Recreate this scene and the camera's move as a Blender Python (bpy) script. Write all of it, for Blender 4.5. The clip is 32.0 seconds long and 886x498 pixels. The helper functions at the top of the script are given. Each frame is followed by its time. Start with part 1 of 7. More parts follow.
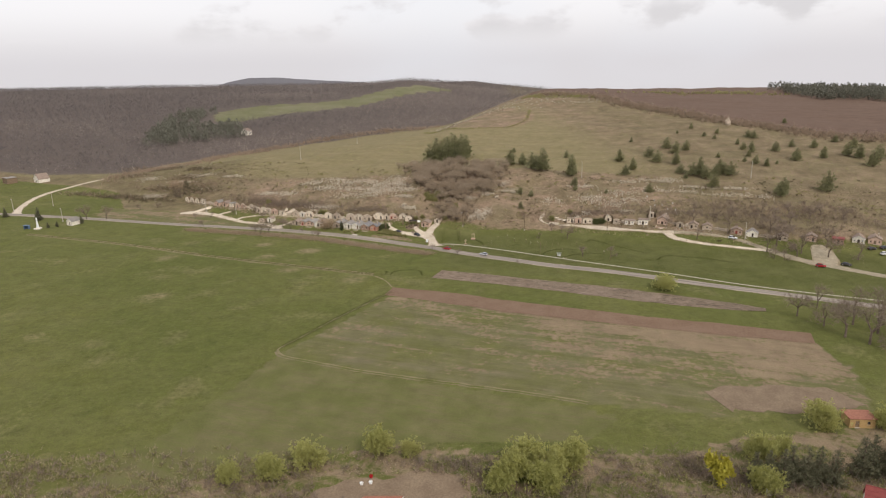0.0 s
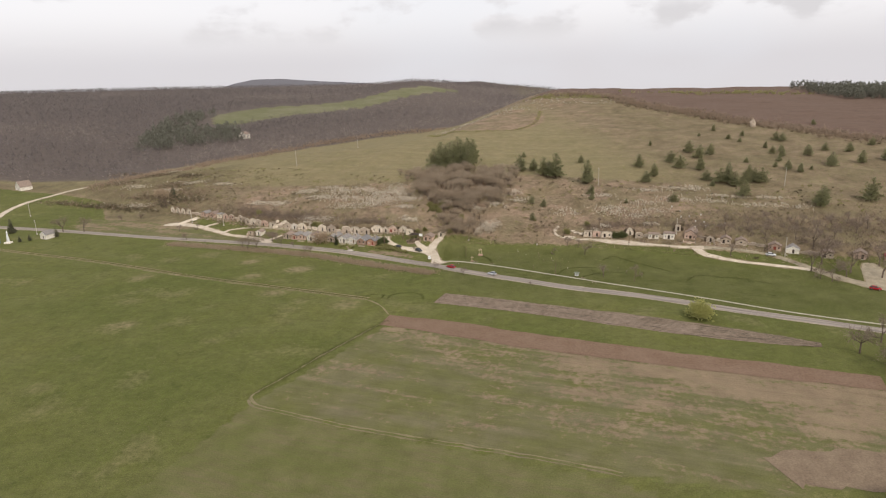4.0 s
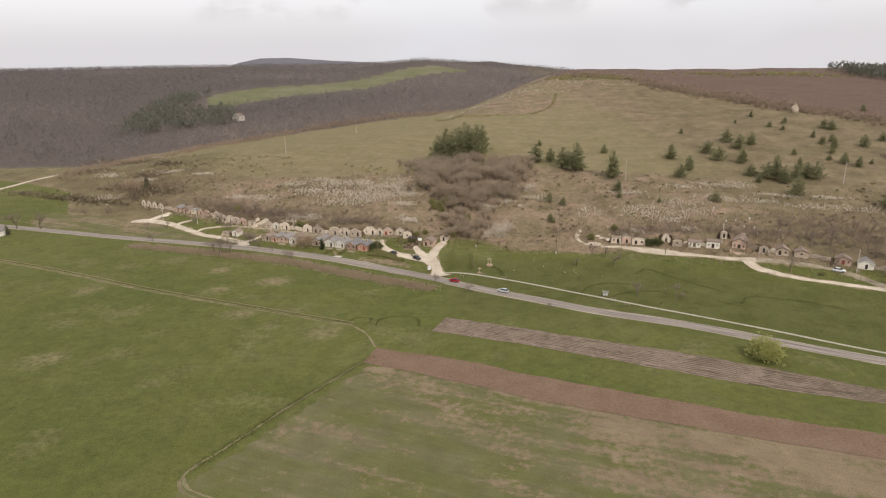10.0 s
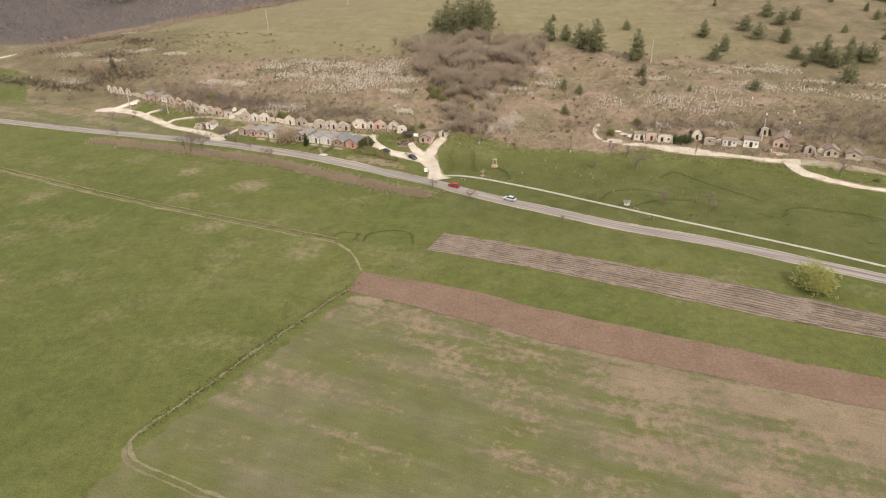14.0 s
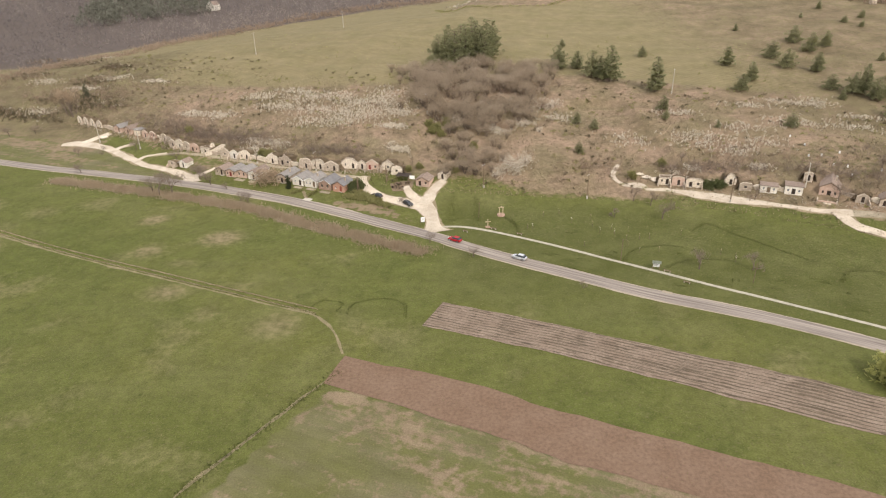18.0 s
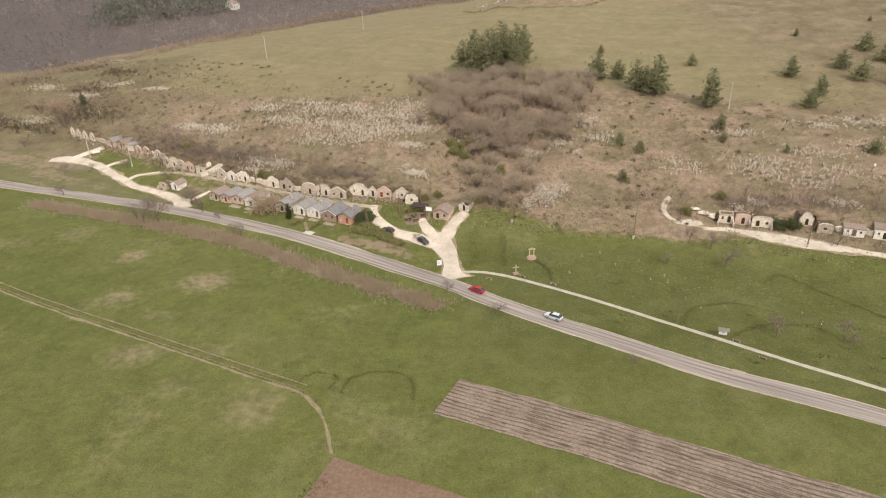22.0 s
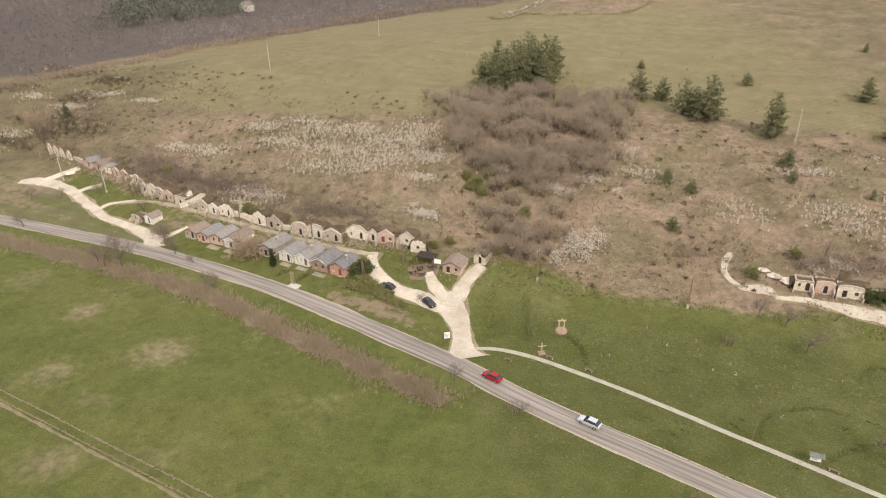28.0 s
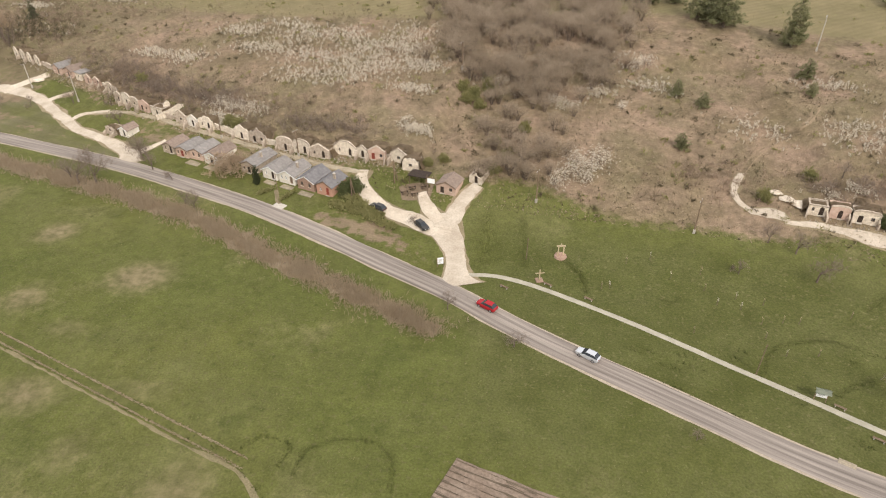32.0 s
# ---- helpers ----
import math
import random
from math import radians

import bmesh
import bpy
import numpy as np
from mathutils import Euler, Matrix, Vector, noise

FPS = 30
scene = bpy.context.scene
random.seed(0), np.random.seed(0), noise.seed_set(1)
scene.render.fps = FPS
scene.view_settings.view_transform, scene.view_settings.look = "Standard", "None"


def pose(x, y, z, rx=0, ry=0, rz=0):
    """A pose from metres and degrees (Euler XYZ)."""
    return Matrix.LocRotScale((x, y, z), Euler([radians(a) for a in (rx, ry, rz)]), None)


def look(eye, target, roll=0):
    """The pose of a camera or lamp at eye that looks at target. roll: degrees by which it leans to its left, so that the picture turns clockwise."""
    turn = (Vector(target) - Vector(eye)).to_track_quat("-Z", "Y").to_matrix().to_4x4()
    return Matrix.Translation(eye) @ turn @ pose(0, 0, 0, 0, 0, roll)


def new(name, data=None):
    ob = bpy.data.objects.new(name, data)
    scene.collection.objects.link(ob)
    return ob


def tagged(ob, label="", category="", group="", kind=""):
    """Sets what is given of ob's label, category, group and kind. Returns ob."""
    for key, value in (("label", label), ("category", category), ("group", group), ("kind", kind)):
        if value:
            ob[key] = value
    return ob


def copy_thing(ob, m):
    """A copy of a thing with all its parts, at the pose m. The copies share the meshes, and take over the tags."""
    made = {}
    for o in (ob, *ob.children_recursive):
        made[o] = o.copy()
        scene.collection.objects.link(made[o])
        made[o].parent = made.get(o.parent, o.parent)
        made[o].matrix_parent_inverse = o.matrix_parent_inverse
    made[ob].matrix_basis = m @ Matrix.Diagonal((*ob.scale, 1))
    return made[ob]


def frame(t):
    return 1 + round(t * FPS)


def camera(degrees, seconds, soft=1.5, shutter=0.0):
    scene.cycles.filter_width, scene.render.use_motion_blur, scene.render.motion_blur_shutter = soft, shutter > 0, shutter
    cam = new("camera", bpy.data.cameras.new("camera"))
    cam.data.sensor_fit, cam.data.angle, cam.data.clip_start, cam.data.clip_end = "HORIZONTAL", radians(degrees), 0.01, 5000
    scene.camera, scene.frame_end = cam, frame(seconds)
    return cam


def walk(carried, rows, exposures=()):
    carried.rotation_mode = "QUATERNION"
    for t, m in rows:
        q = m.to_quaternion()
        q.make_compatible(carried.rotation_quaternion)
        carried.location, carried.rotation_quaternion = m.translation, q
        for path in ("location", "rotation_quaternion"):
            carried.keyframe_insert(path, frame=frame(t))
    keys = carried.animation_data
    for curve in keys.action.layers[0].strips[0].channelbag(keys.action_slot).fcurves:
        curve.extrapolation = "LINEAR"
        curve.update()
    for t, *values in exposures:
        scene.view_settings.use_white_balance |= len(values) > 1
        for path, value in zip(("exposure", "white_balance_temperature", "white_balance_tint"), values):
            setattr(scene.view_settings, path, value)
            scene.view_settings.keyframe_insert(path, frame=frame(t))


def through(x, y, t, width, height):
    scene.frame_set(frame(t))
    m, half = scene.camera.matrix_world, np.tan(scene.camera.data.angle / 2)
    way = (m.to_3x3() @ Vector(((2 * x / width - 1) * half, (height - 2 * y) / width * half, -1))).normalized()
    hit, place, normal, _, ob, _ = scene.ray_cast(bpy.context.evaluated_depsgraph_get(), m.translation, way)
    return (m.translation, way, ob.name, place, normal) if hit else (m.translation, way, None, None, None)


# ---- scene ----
cam = camera(68.48, 32.0, 1.15)
PATH = [
    (0, (-1.06, -11.13, 94.50), (-3.34, 85.03, 67.16), -1.09),
    (2, (-0.71, 6.47, 93.48), (-3.53, 102.66, 66.30), -1.25),
    (3.5, (-0.29, 19.92, 93.22), (-3.56, 116.10, 66.01), -1.39),
    (6, (0.66, 40.32, 92.61), (-3.27, 136.46, 65.36), -1.16),
    (7.5, (1.05, 53.46, 91.62), (-3.27, 149.62, 64.50), -1.18),
    (9, (1.18, 66.73, 91.08), (-3.42, 162.82, 63.79), -1.17),
    (9.5, (0.95, 70.87, 90.85), (-3.71, 166.77, 62.91), -1.13),
    (10, (0.95, 74.92, 90.76), (-3.82, 170.22, 60.84), -1.10),
    (10.5, (0.92, 78.99, 90.68), (-3.94, 172.84, 56.51), -1.15),
    (11, (1.10, 82.95, 90.57), (-3.88, 174.77, 51.29), -1.17),
    (11.5, (1.24, 86.93, 90.45), (-3.86, 176.44, 46.17), -1.24),
    (12, (1.15, 90.89, 90.27), (-3.94, 178.53, 42.39), -1.23),
    (12.5, (1.36, 94.96, 90.07), (-3.82, 182.54, 42.09), -1.20),
    (13, (1.49, 99.13, 89.81), (-3.78, 186.78, 41.96), -1.22),
    (14, (1.57, 107.37, 89.25), (-3.82, 195.36, 42.03), -1.24),
    (14.5, (1.19, 111.46, 89.16), (-4.17, 200.27, 43.51), -1.19),
    (16.5, (0.56, 128.20, 87.93), (-4.82, 217.39, 43.03), -1.17),
    (17.5, (0.47, 136.49, 87.78), (-5.04, 225.66, 42.86), -1.15),
    (19, (0.46, 149.06, 87.32), (-5.19, 238.17, 42.28), -1.18),
    (20.5, (0.50, 161.94, 86.64), (-5.39, 250.95, 41.45), -1.24),
    (21, (0.49, 166.12, 86.50), (-6.57, 255.07, 41.35), -1.30),
    (21.5, (0.09, 170.62, 86.51), (-8.35, 259.36, 41.19), -1.27),
    (22, (0.01, 174.82, 86.30), (-9.46, 263.48, 41.04), -1.37),
    (22.5, (-0.02, 178.90, 86.01), (-9.48, 267.59, 40.79), -1.29),
    (23, (-0.19, 182.87, 85.79), (-9.67, 271.59, 40.63), -1.26),
    (24, (-0.37, 190.39, 85.61), (-10.80, 279.05, 40.55), -1.22),
    (24.5, (-0.46, 193.70, 85.49), (-12.14, 282.27, 40.56), -1.26),
    (25, (-0.86, 196.71, 85.32), (-12.48, 285.33, 40.48), -1.13),
    (26, (-0.99, 202.57, 84.91), (-13.16, 291.22, 40.27), -1.06),
    (26.5, (-1.08, 205.16, 84.95), (-13.79, 293.72, 40.27), -1.02),
    (28.5, (-1.38, 213.68, 84.60), (-13.94, 301.81, 39.03), -0.86),
    (29, (-1.49, 215.12, 84.49), (-13.91, 302.77, 37.97), -0.76),
    (29.5, (-1.39, 216.41, 84.33), (-13.71, 302.99, 35.83), -0.78),
    (30, (-1.56, 217.78, 84.29), (-13.59, 303.14, 33.61), -0.67),
    (30.5, (-1.62, 218.77, 84.13), (-13.43, 302.89, 31.35), -0.60),
    (31, (-1.77, 219.68, 84.08), (-13.33, 302.48, 29.21), -0.54),
    (32, (-2.04, 221.03, 82.93), (-13.22, 302.33, 25.78), -0.43),
]
walk(cam, [(t, look(eye, target, roll)) for t, eye, target, roll in PATH], [(0, 0.0), (9.5, 0.0), (12, 0.28), (13, 0.42), (26, 0.41), (32, 0.37)])

# ---- sky and sun: a bright, thinly clouded spring day ----
SUN_UP, SUN_AZ = radians(42), radians(150)
world = bpy.data.worlds.new("sky")
scene.world = world
world.use_nodes = True
wn, wl = world.node_tree.nodes, world.node_tree.links
wn.clear()
w_out, w_bg = wn.new("ShaderNodeOutputWorld"), wn.new("ShaderNodeBackground")
w_sky = wn.new("ShaderNodeTexSky")
w_sky.sky_type, w_sky.sun_disc, w_sky.sun_elevation, w_sky.sun_rotation = "NISHITA", False, SUN_UP, SUN_AZ
w_sky.dust_density, w_sky.air_density = 3.0, 1.0
w_tc = wn.new("ShaderNodeTexCoord")


def sky_node(kind, **values):
    nd = wn.new(kind)
    for key, v in values.items():
        nd.inputs[key].default_value = v
    return nd


def sky_noise(shift, size, detail):
    """Cloud noise over the direction of view, squeezed in height."""
    mp, nz = wn.new("ShaderNodeMapping"), wn.new("ShaderNodeTexNoise")
    mp.inputs["Scale"].default_value, mp.inputs["Location"].default_value = (size, size, size * 2.1), shift
    nz.inputs["Scale"].default_value, nz.inputs["Detail"].default_value, nz.inputs["Roughness"].default_value = 1.0, detail, 0.52
    wl.new(w_tc.outputs["Generated"], mp.inputs["Vector"]), wl.new(mp.outputs["Vector"], nz.inputs["Vector"])
    return nz.outputs["Fac"]


def sky_range(v, lo, hi, a=0.0, b=1.0):
    r = sky_node("ShaderNodeMapRange", **{"From Min": lo, "From Max": hi, "To Min": a, "To Max": b})
    r.interpolation_type = "SMOOTHSTEP"
    wl.new(v, r.inputs["Value"])
    return r.outputs["Result"]


def sky_mix(f, a, b, kind="MIX"):
    x = wn.new("ShaderNodeMix")
    x.data_type, x.blend_type = "RGBA", kind
    for k, v in (("Factor", f), ("A", a), ("B", b)):
        if isinstance(v, (tuple, float)):
            x.inputs[k].default_value = (*v, 1) if isinstance(v, tuple) else v
        else:
            wl.new(v, x.inputs[k])
    return x.outputs["Result"]


def sky_times(a, b):
    x = wn.new("ShaderNodeMath")
    x.operation = "MULTIPLY"
    wl.new(a, x.inputs[0]), wl.new(b, x.inputs[1])
    return x.outputs["Value"]


w_xyz = wn.new("ShaderNodeSeparateXYZ")
wl.new(w_tc.outputs["Generated"], w_xyz.inputs["Vector"])
w_up = w_xyz.outputs["Z"]
# a dull band over the horizon, brighter cloud above it, small heaped clouds floating in between
w_veil = sky_mix(sky_range(w_up, 0.0, 0.085), (6.75, 6.5, 6.7), (8.5, 8.25, 8.4))
w_veil = sky_mix(sky_range(sky_noise((1.3, 0.4, 0.2), 2.2, 3.0), 0.42, 0.66, 0.0, 0.45), w_veil, (7.4, 7.5, 7.95))
w_puff = sky_noise((4.4, 0.3, 1.2), 6.5, 7.0)
w_lift = sky_noise((4.4, 0.3, 1.33), 6.5, 4.0)
w_band = sky_times(sky_range(w_up, 0.022, 0.06), sky_range(w_up, 0.26, 0.18))
w_heap = sky_times(sky_range(w_puff, 0.485, 0.575), w_band)
w_shade = sky_mix(sky_range(w_lift, 0.40, 0.60), (7.9, 7.6, 7.75), (6.5, 6.25, 6.4))
w_col = sky_mix(w_heap, w_veil, w_shade)
w_all = sky_mix(0.88, w_sky.outputs["Color"], w_col)
wl.new(w_all, w_bg.inputs["Color"])
w_bg.inputs["Strength"].default_value = 0.12
wl.new(w_bg.outputs["Background"], w_out.inputs["Surface"])
sun = new("sun", bpy.data.lights.new("sun", "SUN"))
sun.data.energy, sun.data.angle, sun.data.color = 1.9, radians(9), (1.0, 0.93, 0.84)
sun.matrix_world = look((0, 0, 300), (-math.sin(SUN_AZ) * math.cos(SUN_UP), -math.cos(SUN_AZ) * math.cos(SUN_UP), 300 - math.sin(SUN_UP)))


# ---- materials ----
def mat(name, a, b, scale=1.0, fine=0.35, rough=0.85, bump=0.3, metal=0.0, spread=0.12, streak=None):
    """A surface between two colours: broad stains, fine grain, a little relief, and each object a shade of its own."""
    m = bpy.data.materials.new(name)
    m.use_nodes = True
    n, l = m.node_tree.nodes, m.node_tree.links
    bsdf = n["Principled BSDF"]
    bsdf.inputs["Roughness"].default_value, bsdf.inputs["Metallic"].default_value = rough, metal
    bsdf.inputs["Specular IOR Level"].default_value = 0.25
    tc, broad, grain = n.new("ShaderNodeTexCoord"), n.new("ShaderNodeTexNoise"), n.new("ShaderNodeTexNoise")
    info = n.new("ShaderNodeObjectInfo")
    broad.inputs["Scale"].default_value, broad.inputs["Detail"].default_value = scale, 4
    grain.inputs["Scale"].default_value, grain.inputs["Detail"].default_value, grain.inputs["Roughness"].default_value = scale * 9, 5, 0.65
    ramp = n.new("ShaderNodeMapRange")
    ramp.inputs["From Min"].default_value, ramp.inputs["From Max"].default_value = 0.32, 0.68
    mix, mul, vary = n.new("ShaderNodeMix"), n.new("ShaderNodeMix"), n.new("ShaderNodeMapRange")
    mix.data_type = mul.data_type = "RGBA"
    mul.blend_type = "MULTIPLY"
    mix.inputs["A"].default_value, mix.inputs["B"].default_value = (*a, 1), (*b, 1)
    vary.inputs["To Min"].default_value, vary.inputs["To Max"].default_value = 1 - spread, 1 + spread
    gr = n.new("ShaderNodeMapRange")
    gr.inputs["From Min"].default_value, gr.inputs["From Max"].default_value = 0.3, 0.7
    gr.inputs["To Min"].default_value, gr.inputs["To Max"].default_value = 1 - fine, 1 + fine
    amount = n.new("ShaderNodeMath")
    amount.operation = "MULTIPLY"
    l.new(tc.outputs["Object"], broad.inputs["Vector"]), l.new(tc.outputs["Object"], grain.inputs["Vector"])
    l.new(broad.outputs["Fac"], ramp.inputs["Value"]), l.new(ramp.outputs["Result"], mix.inputs["Factor"])
    l.new(grain.outputs["Fac"], gr.inputs["Value"]), l.new(info.outputs["Random"], vary.inputs["Value"])
    l.new(gr.outputs["Result"], amount.inputs[0]), l.new(vary.outputs["Result"], amount.inputs[1])
    mul.inputs["Factor"].default_value = 1
    l.new(mix.outputs["Result"], mul.inputs["A"]), l.new(amount.outputs["Value"], mul.inputs["B"])
    l.new(mul.outputs["Result"], bsdf.inputs["Base Color"])
    if streak:
        mp = n.new("ShaderNodeMapping")
        mp.inputs["Scale"].default_value = streak
        l.new(tc.outputs["UV"], mp.inputs["Vector"])
        l.new(mp.outputs["Vector"], broad.inputs["Vector"])
    if bump:
        bp = n.new("ShaderNodeBump")
        bp.inputs["Strength"].default_value, bp.inputs["Distance"].default_value = bump, 0.3 / scale if scale > 1 else 0.3
        l.new(grain.outputs["Fac"], bp.inputs["Height"]), l.new(bp.outputs["Normal"], bsdf.inputs["Normal"])
    return m


def leafy(name, a, b, through=0.25, rough=0.7):
    """Leaves, twigs and blossom: each clump its own shade between two colours."""
    m = bpy.data.materials.new(name)
    m.use_nodes = True
    n, l = m.node_tree.nodes, m.node_tree.links
    bsdf, geo, info = n["Principled BSDF"], n.new("ShaderNodeNewGeometry"), n.new("ShaderNodeObjectInfo")
    mix, add = n.new("ShaderNodeMix"), n.new("ShaderNodeMath")
    mix.data_type, add.operation = "RGBA", "MULTIPLY_ADD"
    mix.inputs["A"].default_value, mix.inputs["B"].default_value = (*a, 1), (*b, 1)
    add.inputs[1].default_value = 0.35
    part_of = n.new("ShaderNodeMath")
    part_of.operation, part_of.inputs[1].default_value = "MULTIPLY", 0.65
    l.new(geo.outputs["Random Per Island"], part_of.inputs[0])
    l.new(info.outputs["Random"], add.inputs[0]), l.new(part_of.outputs["Value"], add.inputs[2])
    l.new(add.outputs["Value"], mix.inputs["Factor"]), l.new(mix.outputs["Result"], bsdf.inputs["Base Color"])
    bsdf.inputs["Roughness"].default_value = rough
    bsdf.inputs["Specular IOR Level"].default_value = 0.2
    if through:
        tr, ms, out = n.new("ShaderNodeBsdfTranslucent"), n.new("ShaderNodeMixShader"), n["Material Output"]
        ms.inputs["Fac"].default_value = through
        l.new(mix.outputs["Result"], tr.inputs["Color"])
        l.new(bsdf.outputs["BSDF"], ms.inputs[1]), l.new(tr.outputs["BSDF"], ms.inputs[2])
        l.new(ms.outputs["Shader"], out.inputs["Surface"])
    return m


def ground_material():
    """Turf, dry slope, leaf litter and ploughed soil, blended by what grows there; distance haze is in the farthest
    ridge's colour.
    """
    m = bpy.data.materials.new("turf_and_soil")
    m.use_nodes = True
    n, l = m.node_tree.nodes, m.node_tree.links
    bsdf, tc = n["Principled BSDF"], n.new("ShaderNodeTexCoord")
    bsdf.inputs["Roughness"].default_value, bsdf.inputs["Specular IOR Level"].default_value = 0.95, 0.1

    def noise_at(scale, detail=4.0, rough=0.6):
        t = n.new("ShaderNodeTexNoise")
        t.inputs["Scale"].default_value, t.inputs["Detail"].default_value, t.inputs["Roughness"].default_value = scale, detail, rough
        l.new(tc.outputs["Object"], t.inputs["Vector"])
        return t.outputs["Fac"]

    def ranged(v, lo, hi, a=0.0, b=1.0):
        r = n.new("ShaderNodeMapRange")
        for k, x in zip(("From Min", "From Max", "To Min", "To Max"), (lo, hi, a, b)):
            r.inputs[k].default_value = x
        l.new(v, r.inputs["Value"])
        return r.outputs["Result"]

    def mixed(f, a, b, kind="MIX"):
        x = n.new("ShaderNodeMix")
        x.data_type, x.blend_type = "RGBA", kind
        for k, v in (("Factor", f), ("A", a), ("B", b)):
            if isinstance(v, tuple):
                x.inputs[k].default_value = (*v, 1)
            elif isinstance(v, float):
                x.inputs[k].default_value = v
            else:
                l.new(v, x.inputs[k])
        return x.outputs["Result"]

    def attr(name):
        t = n.new("ShaderNodeAttribute")
        t.attribute_name = name
        return t.outputs["Fac"]

    def shifted(v, w, k, lo=0.35, hi=0.65):
        """Frays a zone's edge by noise."""
        s = n.new("ShaderNodeMath")
        s.operation = "MULTIPLY_ADD"
        c = n.new("ShaderNodeMath")
        c.operation, c.inputs[1].default_value = "SUBTRACT", 0.5
        l.new(w, c.inputs[0]), l.new(c.outputs["Value"], s.inputs[0])
        s.inputs[1].default_value = k
        l.new(v, s.inputs[2])
        return ranged(s.outputs["Value"], lo, hi)

    def drawn_out(scale, long, detail=5.0, rough=0.62):
        """Noise drawn out along the way in which the fields are worked."""
        t, mp = n.new("ShaderNodeTexNoise"), n.new("ShaderNodeMapping")
        t.inputs["Scale"].default_value, t.inputs["Detail"].default_value, t.inputs["Roughness"].default_value = scale, detail, rough
        mp.vector_type = "TEXTURE"
        mp.inputs["Scale"].default_value, mp.inputs["Rotation"].default_value = (long, 1.0, 1.0), (0, 0, radians(-19))
        l.new(tc.outputs["Object"], mp.inputs["Vector"]), l.new(mp.outputs["Vector"], t.inputs["Vector"])
        return t.outputs["Fac"]

    def summed(a, b, k):
        x = n.new("ShaderNodeMath")
        x.operation = "MULTIPLY_ADD"
        y = n.new("ShaderNodeMath")
        y.operation, y.inputs[1].default_value = "MULTIPLY", 1 - k
        l.new(a, y.inputs[0])
        l.new(b, x.inputs[0]), l.new(y.outputs["Value"], x.inputs[2])
        x.inputs[1].default_value = k
        return x.outputs["Value"]

    big, mid, small, tiny = noise_at(0.012), noise_at(0.07, 6), noise_at(0.5, 5), noise_at(2.6, 4, 0.7)
    lines, rows_ = drawn_out(0.16, 7.0), drawn_out(0.75, 9.0, 3.0)
    lush = mixed(ranged(mid, 0.35, 0.65), COL["grass"], COL["grass_yellow"])
    lush = mixed(ranged(big, 0.4, 0.62), lush, COL["grass_mid"])
    blots = summed(noise_at(0.05, 4, 0.5), small, 0.22)
    lush = mixed(ranged(blots, 0.57, 0.66, 0.0, 0.34), lush, COL["straw"])
    lush = mixed(ranged(noise_at(0.10, 4, 0.55), 0.56, 0.68, 0.0, 0.5), lush, COL["grass_deep"])
    lush = mixed(ranged(noise_at(1.2, 5, 0.7), 0.54, 0.64, 0.0, 0.5), lush, COL["grass_worn"])
    lush = mixed(ranged(noise_at(0.8, 5, 0.7), 0.56, 0.66, 0.0, 0.65), lush, COL["grass_deep"])
    lush = mixed(1.0, lush, ranged(tiny, 0.25, 0.75, 0.66, 1.30), "MULTIPLY")
    lush = mixed(1.0, lush, ranged(small, 0.3, 0.7, 0.86, 1.12), "MULTIPLY")
    rough_turf = mixed(ranged(rows_, 0.35, 0.65), COL["grass_thin"], COL["grass_worn"])
    rough_turf = mixed(ranged(mid, 0.4, 0.62, 0.0, 0.6), rough_turf, COL["grass_mid"])
    rough_turf = mixed(1.0, rough_turf, ranged(tiny, 0.25, 0.75, 0.72, 1.28), "MULTIPLY")
    meadow = mixed(ranged(mid, 0.3, 0.7), COL["meadow"], COL["meadow_dry"])
    meadow = mixed(ranged(lines, 0.45, 0.72, 0.0, 0.45), meadow, COL["straw"])
    slope = mixed(ranged(mid, 0.35, 0.62), COL["slope"], COL["slope_red"])
    weeds = noise_at(0.11, 7, 0.68)
    slope = mixed(ranged(noise_at(0.05, 5), 0.48, 0.6, 0.0, 0.65), slope, COL["slope_green"])
    slope = mixed(ranged(weeds, 0.5, 0.62, 0.0, 0.55), slope, COL["slope_dark"])
    slope = mixed(ranged(noise_at(0.9, 6, 0.7), 0.56, 0.68, 0.0, 0.5), slope, COL["hay"])
    slope = mixed(ranged(tiny, 0.5, 0.7, 0.0, 0.65), slope, COL["slope_dark"])
    slope = mixed(ranged(noise_at(1.3, 5, 0.7), 0.52, 0.66, 0.0, 0.5), slope, COL["slope_dark"])
    slope = mixed(ranged(noise_at(1.9, 4, 0.7), 0.57, 0.68, 0.0, 0.6), slope, COL["hay"])
    slope = mixed(1.0, slope, ranged(tiny, 0.25, 0.75, 0.5, 1.5), "MULTIPLY")
    slope = mixed(1.0, slope, ranged(small, 0.3, 0.7, 0.76, 1.24), "MULTIPLY")
    fallow = mixed(ranged(lines, 0.38, 0.62), COL["fallow"], COL["fallow_grey"])
    fallow = mixed(ranged(mid, 0.42, 0.66, 0.0, 0.6), fallow, COL["grass"])
    fallow = mixed(1.0, fallow, ranged(rows_, 0.3, 0.7, 0.93, 1.07), "MULTIPLY")
    fallow = mixed(1.0, fallow, ranged(tiny, 0.25, 0.75, 0.78, 1.22), "MULTIPLY")
    field = mixed(ranged(mid, 0.3, 0.7), COL["stubble"], COL["stubble_pale"])
    field = mixed(ranged(rows_, 0.48, 0.66, 0.0, 0.4), field, COL["fallow_grey"])
    field = mixed(1.0, field, ranged(rows_, 0.3, 0.7, 0.82, 1.16), "MULTIPLY")
    field = mixed(1.0, field, ranged(tiny, 0.25, 0.75, 0.66, 1.3), "MULTIPLY")
    patchy = summed(summed(lines, mid, 0.4), small, 0.35)
